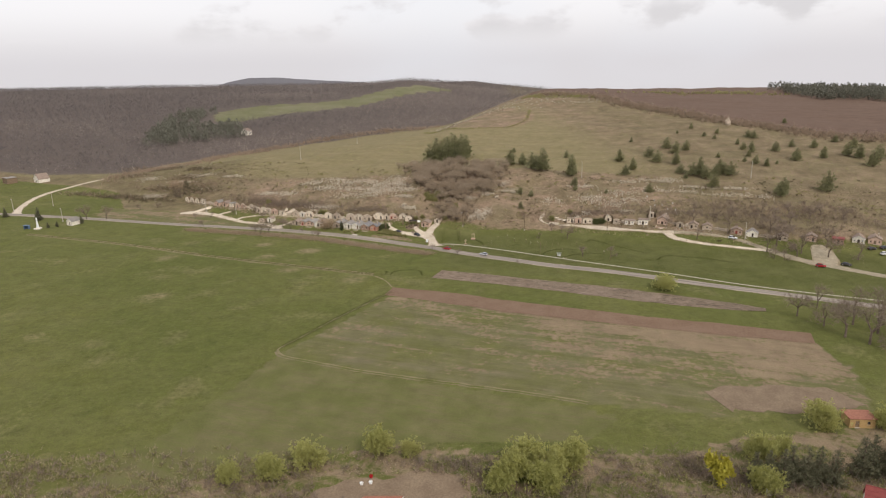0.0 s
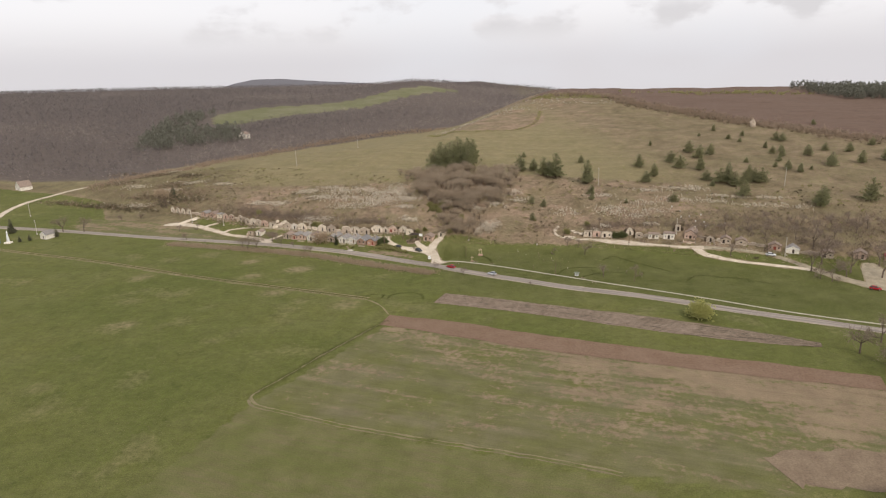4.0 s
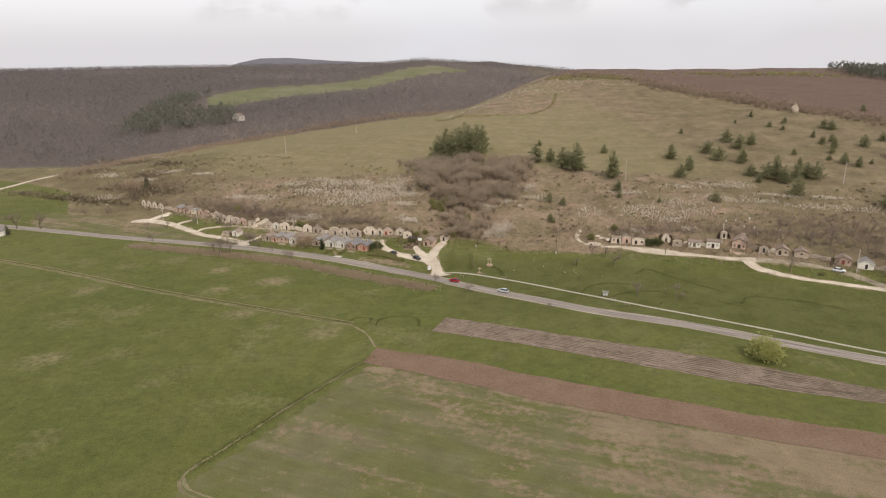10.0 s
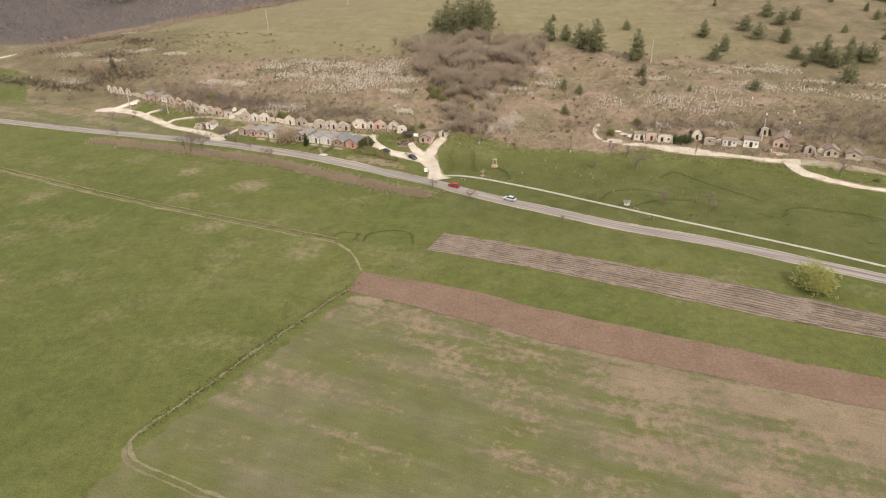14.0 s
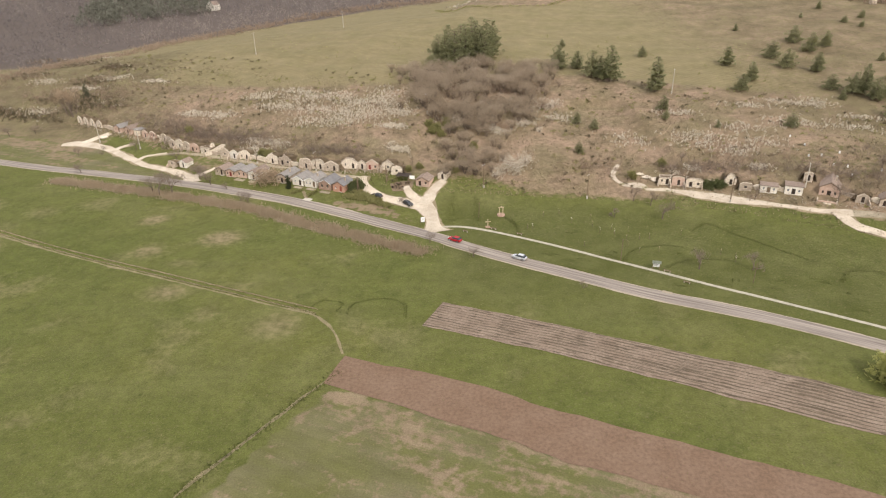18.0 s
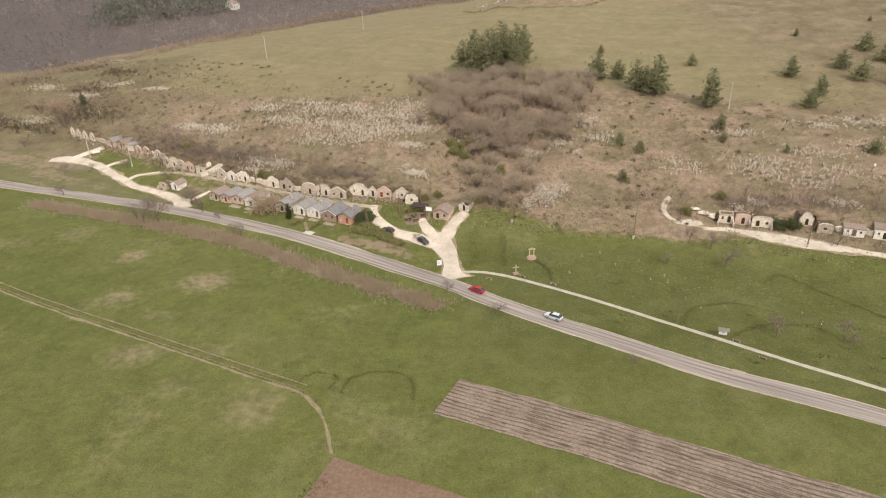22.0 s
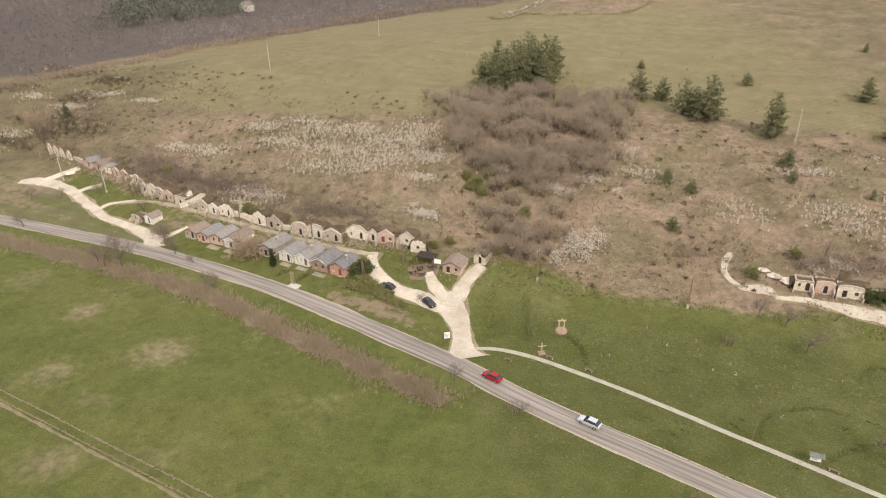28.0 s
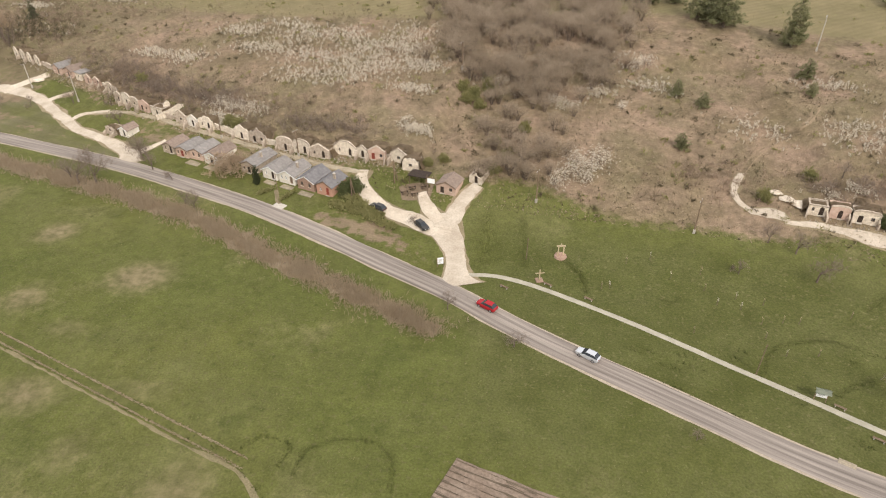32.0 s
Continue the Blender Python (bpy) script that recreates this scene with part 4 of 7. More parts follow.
def cellar(x, y, yaw, w, style, wall, roof, door, front, label, h=2.3, g=1.2, depth=5.0, chimney=False, name="wine_cellar", group="", category="wine cellar"):
    """A small cellar house: a pierced front, side walls, and a roof of slates, tiles or grassed earth."""
    c, s = math.cos(radians(yaw)), math.sin(radians(yaw))
    base = min(float(height(x + c * dx - s * dy, y + s * dx + c * dy)) for dx in (-w / 2, w / 2) for dy in (0, 0.5)) + 0.1
    thing = new(name)
    tagged(thing, label, category, group)
    rng = np.random.default_rng(int(abs(x * 13 + y * 7)))
    t = 0.36
    doors = [(*d, door) for d in FRONTS[front](w)]
    rings = [opening(*d[1:6]) for d in doors]
    crest = top_line(style, w, h, g, rng)
    outline = [(-w / 2, -0.7), (w / 2, -0.7)] + crest
    part("front_wall", plate(outline, rings, 0, t), M[wall], thing)
    if roof in ("earth", None) and style != "ruin":
        part("coping", plate([(px, pz + 0.1) for px, pz in crest] + [(px, pz - 0.2) for px, pz in crest[::-1]], [], -0.14, -0.003), M["tuff_grey" if wall == "tuff" else "tuff"], thing)
    if roof == "earth":
        for k in (-1, 1):
            if rng.uniform() < 0.55:
                out, tall_end = float(rng.uniform(0.9, 2.0)), float(rng.uniform(0.5, 1.2))
                wing = part("wing_wall", plate([(-out, -0.8), (-0.2, -0.8), (-0.2, h * 0.72), (-out * 0.5, h * 0.5 + float(rng.uniform(-0.2, 0.2))), (-out, tall_end)], [], -0.17, 0.17), M["tuff_grey"], thing)
                wing.matrix_local = pose(k * (w / 2 - 0.2), 0, 0, 0, 0, 90 + k * float(rng.uniform(2, 16)))
    side = "tuff_grey" if wall in ("tuff", "tuff_grey") else wall
    for k in (-1, 1):
        a, b = sorted((k * w / 2, k * (w / 2 - t)))
        part("side_wall", boxed((a, b, t + 0.003, depth, -1.2, h - 0.02)), M[side], thing)
    part("back_wall", boxed((-w / 2 + t + 0.003, w / 2 - t - 0.003, depth - t, depth - 0.003, -1.0, h - 0.02)), M[side], thing)
    set_in(thing, rings, 0, doors, "white" if wall in ("lime", "orange") else "wood")
    if roof == "earth":
        bm = bmesh.new()
        nx, ny = 10, 6
        grid = []
        for j in range(ny + 1):
            for i in range(nx + 1):
                f, v = i / nx * 2 - 1, j / ny
                lx, ly = f * (w / 2 + 1.5), t + 0.02 + v * (depth + 2.5)
                wx, wy = x + c * lx - s * ly, y + s * lx + c * ly
                gz = float(height(wx, wy)) - base
                top = h + g * 0.7 * (1 - f * f) - 0.05 if style != "flat" else h - 0.05
                edge = max(0.0, abs(f) - 0.55) / 0.45
                edge = edge * edge * (3 - 2 * edge)
                back = max(0.0, v - 0.35) / 0.65
                z = (top - 0.1 + 0.07 * float(rng.normal())) * (1 - edge) + (gz - 0.35) * edge
                z = max(gz - 0.3, z * (1 - back) + (gz - 0.3) * back)
                grid.append(bm.verts.new((lx, ly, z)))
        for j in range(ny):
            for i in range(nx):
                a = j * (nx + 1) + i
                bm.faces.new((grid[a], grid[a + 1], grid[a + nx + 2], grid[a + nx + 1]))
        bmesh.ops.solidify(bm, geom=bm.faces[:], thickness=0.25)
        part("earth_cover", bm, M["earth"], thing)
    elif roof:
        o, th = 0.28, 0.12
        if style == "flat":
            part("roof", boxed((-w / 2 - o, w / 2 + o, -o, depth + o, h + 0.18 * g + 0.01, h + 0.18 * g + 0.16)), M[roof], thing)
        else:
            for k in (-1, 1):
                run = w / 2 + o
                drop = g * o / (w / 2)
                bm = bmesh.new()
                vs = []
                for yy in (-o, depth + o):
                    vs += [bm.verts.new((0, yy, h + g + 0.02)), bm.verts.new((k * run, yy, h - drop + 0.02)), bm.verts.new((k * run, yy, h - drop + th)), bm.verts.new((0, yy, h + g + th + 0.02))]
                for q in ((0, 1, 2, 3), (4, 7, 6, 5), (0, 4, 5, 1), (1, 5, 6, 2), (2, 6, 7, 3), (3, 7, 4, 0)):
                    bm.faces.new([vs[i] for i in q])
                bmesh.ops.recalc_face_normals(bm, faces=bm.faces)
                slope = part("roof", bm, M[roof], thing)
                rows = max(3, int(run / 0.55))
                for r in range(1, rows):
                    f = r / rows
                    zt = (h + g) * (1 - f) + (h - drop) * f + th + 0.015
                    b2 = boxed((min(k * (run * f - 0.03), k * (run * f + 0.03)), max(k * (run * f - 0.03), k * (run * f + 0.03)), -o, depth + o, zt - 0.05, zt + 0.035))
                    part("tile_course", b2, M[roof], slope)
            part("ridge", boxed((-0.12, 0.12, -o, depth + o, h + g + th - 0.03, h + g + th + 0.08)), M[roof], thing)
            part("bargeboard", plate([(-w / 2 - o, h - g * o / (w / 2) - 0.02), (0, h + g - 0.03), (w / 2 + o, h - g * o / (w / 2) - 0.02), (w / 2 + o, h - g * o / (w / 2) - 0.2), (0, h + g - 0.22), (-w / 2 - o, h - g * o / (w / 2) - 0.2)][::-1], [], -o - 0.05, -o - 0.003), M["white" if wall in ("lime", "brick") else "wood"], thing)
            gab = [(-w / 2 + 0.005, h - 0.015), (w / 2 - 0.005, h - 0.015), (0, h + g - 0.03)]
            part("gable", plate(gab, [], depth - t, depth - 0.01), M[side], thing)
    if chimney:
        ch = part("chimney", boxed((w * 0.18, w * 0.18 + 0.5, depth * 0.45, depth * 0.45 + 0.5, h, h + g + 0.9)), M["tuff_grey"], thing)
        part("cap", boxed((w * 0.18 - 0.08, w * 0.18 + 0.58, depth * 0.45 - 0.08, depth * 0.45 + 0.58, h + g + 0.904, h + g + 1.0)), M["concrete"], ch)
    thing.matrix_world = pose(x, y, base, 0, 0, yaw)
    return thing


ROW_LOW, ROW_UP, ROW_EAST, ROW_WEST = "cellar houses by the road", "hillside cellars above the lane", "cellars along the eastern lane", "western cellars by the turning place"
# the row by the road
for a in (
    (-73.2, 365.2, -20, 5.0, "gable", "tuff_grey", "slate", "door_dark", "wdw", "grey stone cellar house with a slate roof", 2.6, 1.1, 8.5),
    (-66.6, 362.9, -20, 4.7, "gable", "lime", "slate", "door_dark", "wd", "whitewashed cellar house with a grey gabled roof", 2.5, 1.2, 6.5),
    (-61.4, 361.0, -20, 5.0, "gable", "lime", "slate", "wood", "wwd", "white gabled cellar house with two small windows", 2.5, 1.3, 7.0),
    (-55.6, 358.4, -20, 5.2, "gable", "brick", "slate_dark", "door_dark", "ww", "brown stone house with arched windows and white bargeboard", 2.6, 1.4, 7.0),
    (-50.2, 356.4, -20, 4.7, "gable", "orange", "slate_dark", "door_red", "wd", "orange plastered house with an arched red door", 2.6, 1.3, 6.5),
    (-100.4, 374.6, -18, 4.2, "gable", "tuff_grey", "tile_brown", "door_dark", "wd", "old brown stone cellar house with a tiled roof", 2.3, 0.9, 6.0),
    (-95.4, 372.6, -18, 4.4, "gable", "rose", "slate", "door_red", "wdw", "rose plastered cellar house with a grey roof", 2.4, 0.8, 7.0),
    (-90.7, 371.4, -18, 4.6, "gable", "rose", "slate", "door_dark", "ww", "pale rose house with a low grey roof", 2.4, 0.9, 7.0),
    (-85.3, 369.2, -18, 4.8, "gable", "lime", "tile_brown", "door_dark", "wdw", "white house with a dark door and brown tiles", 2.5, 1.1, 7.5),
    (-123.8, 384.6, -22, 4.0, "ruin", "tuff_grey", "earth", "door_dark", "w", "crumbling stone cellar front under grassed earth", 1.9, 0.7, 3.5),
    (-118.8, 383.4, -22, 3.6, "gable", "lime", "tile_brown", "door_dark", "d", "small white gabled cellar with a dark doorway", 2.2, 1.0, 4.0),
):
    cellar(*a[:10], h=a[10], g=a[11], depth=a[12], group=ROW_LOW, chimney=a[0] in (-61.4, -50.2, -73.2))
# the hillside row above the lane
for a in (
    (-66.4, 375.0, -14, 5.2, "arch", "tuff_grey", "earth", "door_dark", "d", "round-topped pale tuff cellar front in the hillside"),
    (-61.3, 373.6, -14, 5.3, "arch", "tuff", "earth", "door_dark", "wd", "pale round-topped cellar front beside an ivy clump"),
    (-55.7, 371.5, -13, 6.0, "gable", "tuff_grey", "earth", "door_dark", "wd", "grey gabled tuff cellar front with a small door"),
    (-48.8, 372.4, -16, 7.2, "hip", "tuff", "earth", "door_dark", "wd", "wide pale cellar front with an arched doorway"),
    (-43.9, 371.2, -12, 3.0, "gable", "tuff", "earth", "door_dark", "d", "narrow pale gabled cellar front"),
    (-39.8, 370.2, -8, 4.8, "gable", "rose", "earth", "door_red", "dw", "rose plastered cellar front with a red door"),
    (-33.8, 368.9, -16, 4.7, "gable", "tuff", "earth", "door_dark", "w", "pale tuff cellar front with one small window"),
    (-30.2, 366.0, -8, 4.2, "ruin", "tuff", "earth", "door_dark", "w", "low pale tuff cellar front with one opening"),
    (-75.5, 378.6, -18, 5.6, "ruin", "tuff_grey", "earth", "door_dark", "dw", "half-ruined grey tuff cellar front"),
    (-81.2, 380.8, -18, 5.2, "ruin", "tuff", "earth", "door_dark", "d", "crumbling pale tuff cellar front"),
    (-103.3, 389.4, -21, 4.6, "gable", "tuff_grey", "earth", "door_dark", "w", "grey gabled tuff cellar front with one opening"),
    (-98.9, 387.6, -21, 4.2, "gable", "lime", "earth", "door_dark", "d", "whitewashed gabled cellar front"),
    (-94.0, 386.0, -19, 5.4, "ruin", "tuff", "earth", "door_dark", "wd", "broad crumbling tuff cellar front"),
    (-113.4, 393.9, -24, 4.8, "flat", "tuff", "earth", "door_dark", "d", "flat-topped pale cellar front beside a sloping wall"),
    (-119.0, 396.8, -26, 5.0, "ruin", "rose", "earth", "door_dark", "dw", "crumbling rose-grey cellar front"),
    (-123.4, 399.2, -27, 4.2, "arch", "tuff_grey", "earth", "door_dark", "w", "round-topped grey cellar front"),
    (-127.2, 401.0, -27, 4.6, "arch", "tuff", "earth", "door_dark", "d", "round-topped pale cellar front with a black doorway"),
    (-131.2, 403.2, -27, 4.2, "gable", "tuff_grey", "earth", "door_dark", "d", "weathered grey cellar front"),
):
    cellar(*a, h=2.7 if a[3] > 4.5 else 2.5, g=1.5 if a[3] > 4.5 else 1.2, depth=3.6, group=ROW_UP)
# rough tuff walls hold the bank between the fronts
for (ax, ay), (bx, by) in (((-78, 379.9), (-70, 376.6)), ((-92, 385.7), (-82.6, 381.6)), ((-111.8, 393.4), (-105, 390.4)), ((-64.6, 374.9), (-63.6, 374.6)), ((-59.3, 373.6), (-58.4, 373.2)), ((-53.2, 371.9), (-52.6, 372.4)), ((-37.6, 370.2), (-36, 369.6)), ((-45.8, 372.4), (-45.4, 372.2)),
                           ((-148, 415.4), (-146.6, 414.8)), ((-142.6, 412.8), (-139, 410.6)), ((-177.2, 431), (-169, 426)), ((75.9, 352.2), (82.6, 351.9)), ((90.5, 348.2), (92.6, 347.6)), ((98, 346), (99.5, 345)), ((115.2, 341), (118.6, 338)), ((122, 336.6), (124.4, 335.2)), ((135.6, 330.6), (142.6, 326.6)), ((155, 319.8), (162.6, 316.6))):
    span = math.hypot(bx - ax, by - ay) / 2 + 0.25
    rr = np.random.default_rng(int(abs(ax * 10)))
    tops = [(float(t), 1.9 + float(rr.uniform(-0.45, 0.35))) for t in np.linspace(span, -span, max(4, int(span * 2)))]
    wall = part("retaining_wall", plate([(-span, -1.0), (span, -1.0)] + tops, [], 0, 0.5), M["tuff_grey" if int(ax) % 2 else "tuff"])
    wall.matrix_world = pose((ax + bx) / 2, (ay + by) / 2 + 0.25, float(height((ax + bx) / 2, (ay + by) / 2)) - 0.05, 0, 0, math.degrees(math.atan2(by - ay, bx - ax)))
    tagged(wall, "rough tuff retaining wall between cellar fronts", "wall", "bank walls between cellars")
# the western group
for a in (
    (-193.1, 439.8, -32, 3.2, "gable", "tuff", "earth", "door_dark", "d", "pale gabled cellar front"), (-188.6, 437.2, -32, 3.6, "gable", "tuff", "earth", "door_dark", "d", "pale gabled cellar front"),
    (-183.9, 434.4, -32, 3.4, "gable", "tuff", "earth", "door_dark", "d", "pale gabled cellar front"), (-179.0, 431.8, -32, 3.8, "gable", "tuff", "earth", "door_dark", "wd", "pale gabled cellar front beside a gravel court"),
    (-166.1, 424.0, -28, 4.8, "gable", "rose", "slate", "door_dark", "wd", "rose cellar house with a grey roof"), (-159.8, 421.2, -28, 4.8, "gable", "rose", "tile_brown", "door_dark", "wdw", "rose cellar house with a brown roof"),
    (-154.2, 418.4, -28, 3.8, "flat", "tuff", "slate", "door_dark", "w", "pale flat-roofed cellar house"), (-149.1, 415.6, -28, 3.9, "gable", "rose", "earth", "door_dark", "d", "rose gabled cellar front"),
    (-144.5, 413.4, -28, 4.0, "gable", "rose", "earth", "door_dark", "wd", "rose gabled cellar front with small window"), (-137.4, 409.2, -28, 3.3, "arch", "tuff_grey", "earth", "door_dark", "d", "weathered grey cellar front"),
    (-134.0, 406.6, -28, 2.9, "ruin", "tuff_grey", "earth", "door_dark", "d", "broken grey cellar front"),
):
    cellar(*a, h=2.4, g=1.15, depth=7.0 if a[6] in ("slate", "tile_brown") else 3.4, group=ROW_WEST)
# the eastern row
for a in (
    (64.0, 355.0, -14, 4.0, "flat", "tuff", "earth", "door_dark", "wd", "pale flat-topped tuff cellar front", 2.5, 0.8, 3.4),
    (68.3, 354.0, -14, 4.1, "arch", "rose", "earth", "door_dark", "d", "rose cellar front with a low arch", 2.7, 0.7, 3.4),
    (73.2, 352.4, -14, 5.4, "arch", "tuff", "earth", "door_dark", "dw", "pale tuff cellar front with a wide dark door", 2.6, 0.8, 3.4),
    (84.6, 351.2, -14, 3.8, "dome", "tuff", "earth", "door_dark", "d", "pale cellar front under a round dome", 2.6, 1.6, 3.6),
    (88.6, 348.0, -14, 3.8, "arch", "tuff_grey", "earth", "door_dark", "w", "brown weathered cellar front", 2.4, 0.8, 3.4),
    (95.2, 345.8, -20, 5.0, "flat", "lime", "tile_brown", "wood", "wdw", "low white cellar house with a flat brown roof", 2.3, 0.6, 3.6),
    (102.2, 343.6, -22, 5.2, "flat", "lime", "tile_brown", "door_dark", "wdw", "white cellar house with a dark double door", 2.7, 0.9, 4.2),
    (107.6, 347.0, -22, 2.6, "arch", "tuff_grey", "earth", "door_dark", "d", "small stone cellar front behind the white house", 2.4, 0.8, 3.0),
    (112.0, 341.0, -27, 5.6, "gable", "rose", "tile_brown", "door_dark", "wdw", "gabled press house with a rose front and stone steps", 3.2, 1.7, 9.0),
    (120.2, 336.4, -18, 3.6, "gable", "tuff_grey", "earth", "door_dark", "d", "small grey cellar front behind a bare tree", 2.2, 1.0, 3.2),
    (126.6, 333.6, -20, 4.6, "gable", "tuff_grey", "tile_brown", "door_dark", "dw", "grey cellar house with a pale pillar", 2.4, 1.2, 4.5),
    (133.0, 331.0, -20, 5.0, "gable", "tuff_grey", "tile_brown", "wood", "w", "weathered grey cellar house", 2.3, 1.1, 5.0),
    (145.8, 324.0, -24, 5.6, "gable", "rose", "tile_brown", "door_red", "wdw", "rose brown cellar house with a red door", 2.4, 1.2, 5.0),
    (152.4, 320.2, -24, 5.4, "gable", "lime", "slate", "door_dark", "d", "white gabled cellar house with a black doorway", 2.4, 1.4, 5.0),
    (165.2, 314.4, -26, 5.0, "gable", "tuff_grey", "tile_brown", "door_dark", "dw", "grey cellar house behind bare trees", 2.4, 1.1, 5.0),
    (178.5, 312.0, -28, 5.0, "gable", "rose", "tile_brown", "door_dark", "wd", "brown cellar house by the gravel square", 2.5, 1.3, 5.5),
    (190.0, 308.0, -28, 5.0, "flat", "brick", "sheet_red", "door_dark", "wdw", "low house with a dark red roof", 2.4, 0.8, 5.0),
    (199.7, 307.4, -28, 5.4, "gable", "lime", "tile_brown", "door_dark", "wdw", "white cellar house beside parked cars", 2.6, 1.5, 6.0),
    (206.6, 305.4, -28, 5.8, "gable", "rose", "tile_brown", "wood", "wdw", "rose house with a brown tiled roof", 2.8, 1.5, 6.0),
):
    cellar(*a[:10], h=a[10], g=a[11], depth=a[12], group=ROW_EAST, chimney=a[0] in (112.0, 206.6))
cellar(-20.0, 357.4, -16, 5.0, "gable", "rose", "tile_brown", "door_dark", "dw", "small brown tavern house with a tiled roof at the gravel court", 2.3, 1.2, 5.0, name="tavern_house", category="house")
cellar(-13.2, 361.6, -20, 3.4, "ruin", "tuff", None, "door_dark", "d", "roofless pale stone shed at the lane's end", 1.9, 0.6, 4.5, name="stone_shed", category="shed")
# houses far along the valley
cellar(-359, 531, -35, 9.5, "gable", "lime", "tile_brown", "door_dark", "wdw", "white steep-roofed house at the forest's edge", 3.0, 4.2, 9.0, name="valley_house", category="house")
cellar(-384, 528, -35, 9.0, "flat", "wood", "slate", "wood", "ww", "grey timber frame of an unfinished barn", 4.5, 1.0, 8.0, name="barn", category="barn")
cellar(-247.6, 386.6, -20, 4.6, "gable", "lime", "slate", "door_dark", "d", "small white chapel beside the road", 2.6, 1.9, 6.0, name="chapel", category="chapel")
cellar(-268, 812, -20, 10.0, "gable", "lime", "tile_brown", "door_dark", "wdw", "white forester's house among the trees", 5.5, 3.0, 9.0, name="forest_house", category="house")


# ---- trees, shrubs and reeds ----
def tufts(centres, sizes, n, rng, lean=(0, 0, 0.35), thin=0.45, long=1.0):
    """Sprays of small pointed leaves or twigs round each centre, as vertices of loose triangles."""
    c = np.repeat(np.asarray(centres, float), n, 0)
    s = np.repeat(np.broadcast_to(np.asarray(sizes, float), (len(centres),)), n)[:, None]
    d = rng.normal(size=c.shape) + np.array(lean)
    d /= np.linalg.norm(d, axis=1)[:, None]
    e = np.cross(d, rng.normal(size=c.shape))
    e /= np.linalg.norm(e, axis=1)[:, None] + 1e-9
    root = c + rng.normal(size=c.shape) * s * 0.28
    size = s * rng.uniform(0.6, 1.25, (len(c), 1))
    return np.stack([root - e * size * thin, root + e * size * thin, root + d * size * long], 1).reshape(-1, 3)


def tri_mesh(name, verts, material):
    """One mesh of loose triangles."""
    me = bpy.data.meshes.new(name)
    k = len(verts) // 3
    me.vertices.add(3 * k)
    me.vertices.foreach_set("co", np.ascontiguousarray(verts, dtype=np.float32).ravel())
    me.loops.add(3 * k)
    me.loops.foreach_set("vertex_index", np.arange(3 * k, dtype=np.int32))
    me.polygons.add(k)
    me.polygons.foreach_set("loop_start", np.arange(0, 3 * k, 3, dtype=np.int32))
    me.materials.append(material)
    me.update(calc_edges=True)
    return me


def limb_tube(bm, a, b, r0, r1, sides=5):
    """A tapered branch from a to b."""
    a, b = Vector(a), Vector(b)
    q = (b - a).to_track_quat("Z", "Y")
    rings = [[bm.verts.new(p + q @ Vector((r * math.cos(2 * math.pi * i / sides), r * math.sin(2 * math.pi * i / sides), 0))) for i in range(sides)] for p, r in ((a, r0), (b, r1))]
    for i in range(sides):
        bm.faces.new((rings[0][i], rings[0][(i + 1) % sides], rings[1][(i + 1) % sides], rings[1][i]))


def wood_of(bm, start, way, length, radius, depth, rng, tips, bend=0.5):
    """Forking limbs; the ends are gathered in tips."""
    end = Vector(start) + Vector(way) * length
    limb_tube(bm, start, end, radius, radius * 0.62, 5 if depth > 1 else 3)
    if depth == 0:
        tips.append((tuple(end), tuple(way)))
        return
    for _ in range(3 if depth > 1 else 2):
        w = (Vector(way) + Vector(rng.normal(size=3).tolist()) * bend + Vector((0, 0, 0.18))).normalized()
        wood_of(bm, start + (end - Vector(start)) * float(rng.uniform(0.6, 1.0)), w, length * float(rng.uniform(0.55, 0.8)), radius * 0.55, depth - 1, rng, tips, bend)


def model(name, bm, crown, bark, label, category, crown_name="crown", stems="trunk"):
    """A plant at the origin, of a trunk and a crown; it is copied to where it grows."""
    thing = new(name)
    tagged(thing, label, category)
    part(stems, bm, bark, thing)
    new(crown_name, crown).parent = thing
    z = np.empty(len(crown.vertices) * 3, dtype=np.float32)
    crown.vertices.foreach_get("co", z)
    thing["tall"] = float(np.percentile(z[2::3], 99.5))
    return thing


def pine_model(seed, name="pine", label="dark green young pine on the dry slope", spread=2.7, mat_key="pine", bare=0.05, power=0.75, n=380):
    rng = np.random.default_rng(seed)
    bm = bmesh.new()
    limb_tube(bm, (0, 0, -0.4), (0.1, 0, 5), 0.2, 0.12, 7)
    limb_tube(bm, (0.1, 0, 5), (0.0, 0.1, 9.6), 0.12, 0.03, 5)
    cs, ss = [], []
    tiers = 13
    for k in range(tiers):
        f = bare + (1 - bare) * (k + 0.3) / tiers
        turn0 = rng.uniform(0, 6.28)
        for b in range(7 if f < 0.7 else 4):
            a = turn0 + 6.283 * b / (7 if f < 0.7 else 4) + rng.uniform(-0.4, 0.4)
            reach = spread * (1 - f) ** power * rng.uniform(0.45, 1.18) + 0.15
            rise = rng.uniform(0.1, 0.45) * reach
            limb_tube(bm, (0, 0, 10 * f - 0.1), (reach * math.cos(a), reach * math.sin(a), 10 * f + rise), 0.05, 0.015, 3)
            for q in range(max(2, int(n / 65 * reach / spread) + 1)):
                g = rng.uniform(0.25, 1.0)
                cs.append((reach * g * math.cos(a) + rng.normal() * 0.18, reach * g * math.sin(a) + rng.normal() * 0.18, 10 * f + rise * g + rng.normal() * 0.16))
                ss.append(0.52 * (1.15 - 0.55 * f))
    v = tufts(cs, ss, 13, rng, (0, 0, 0.6), 0.17, 1.1)
    return model(name, bm, tri_mesh("crown", v, M[mat_key]), M["bark"], label, "tree")


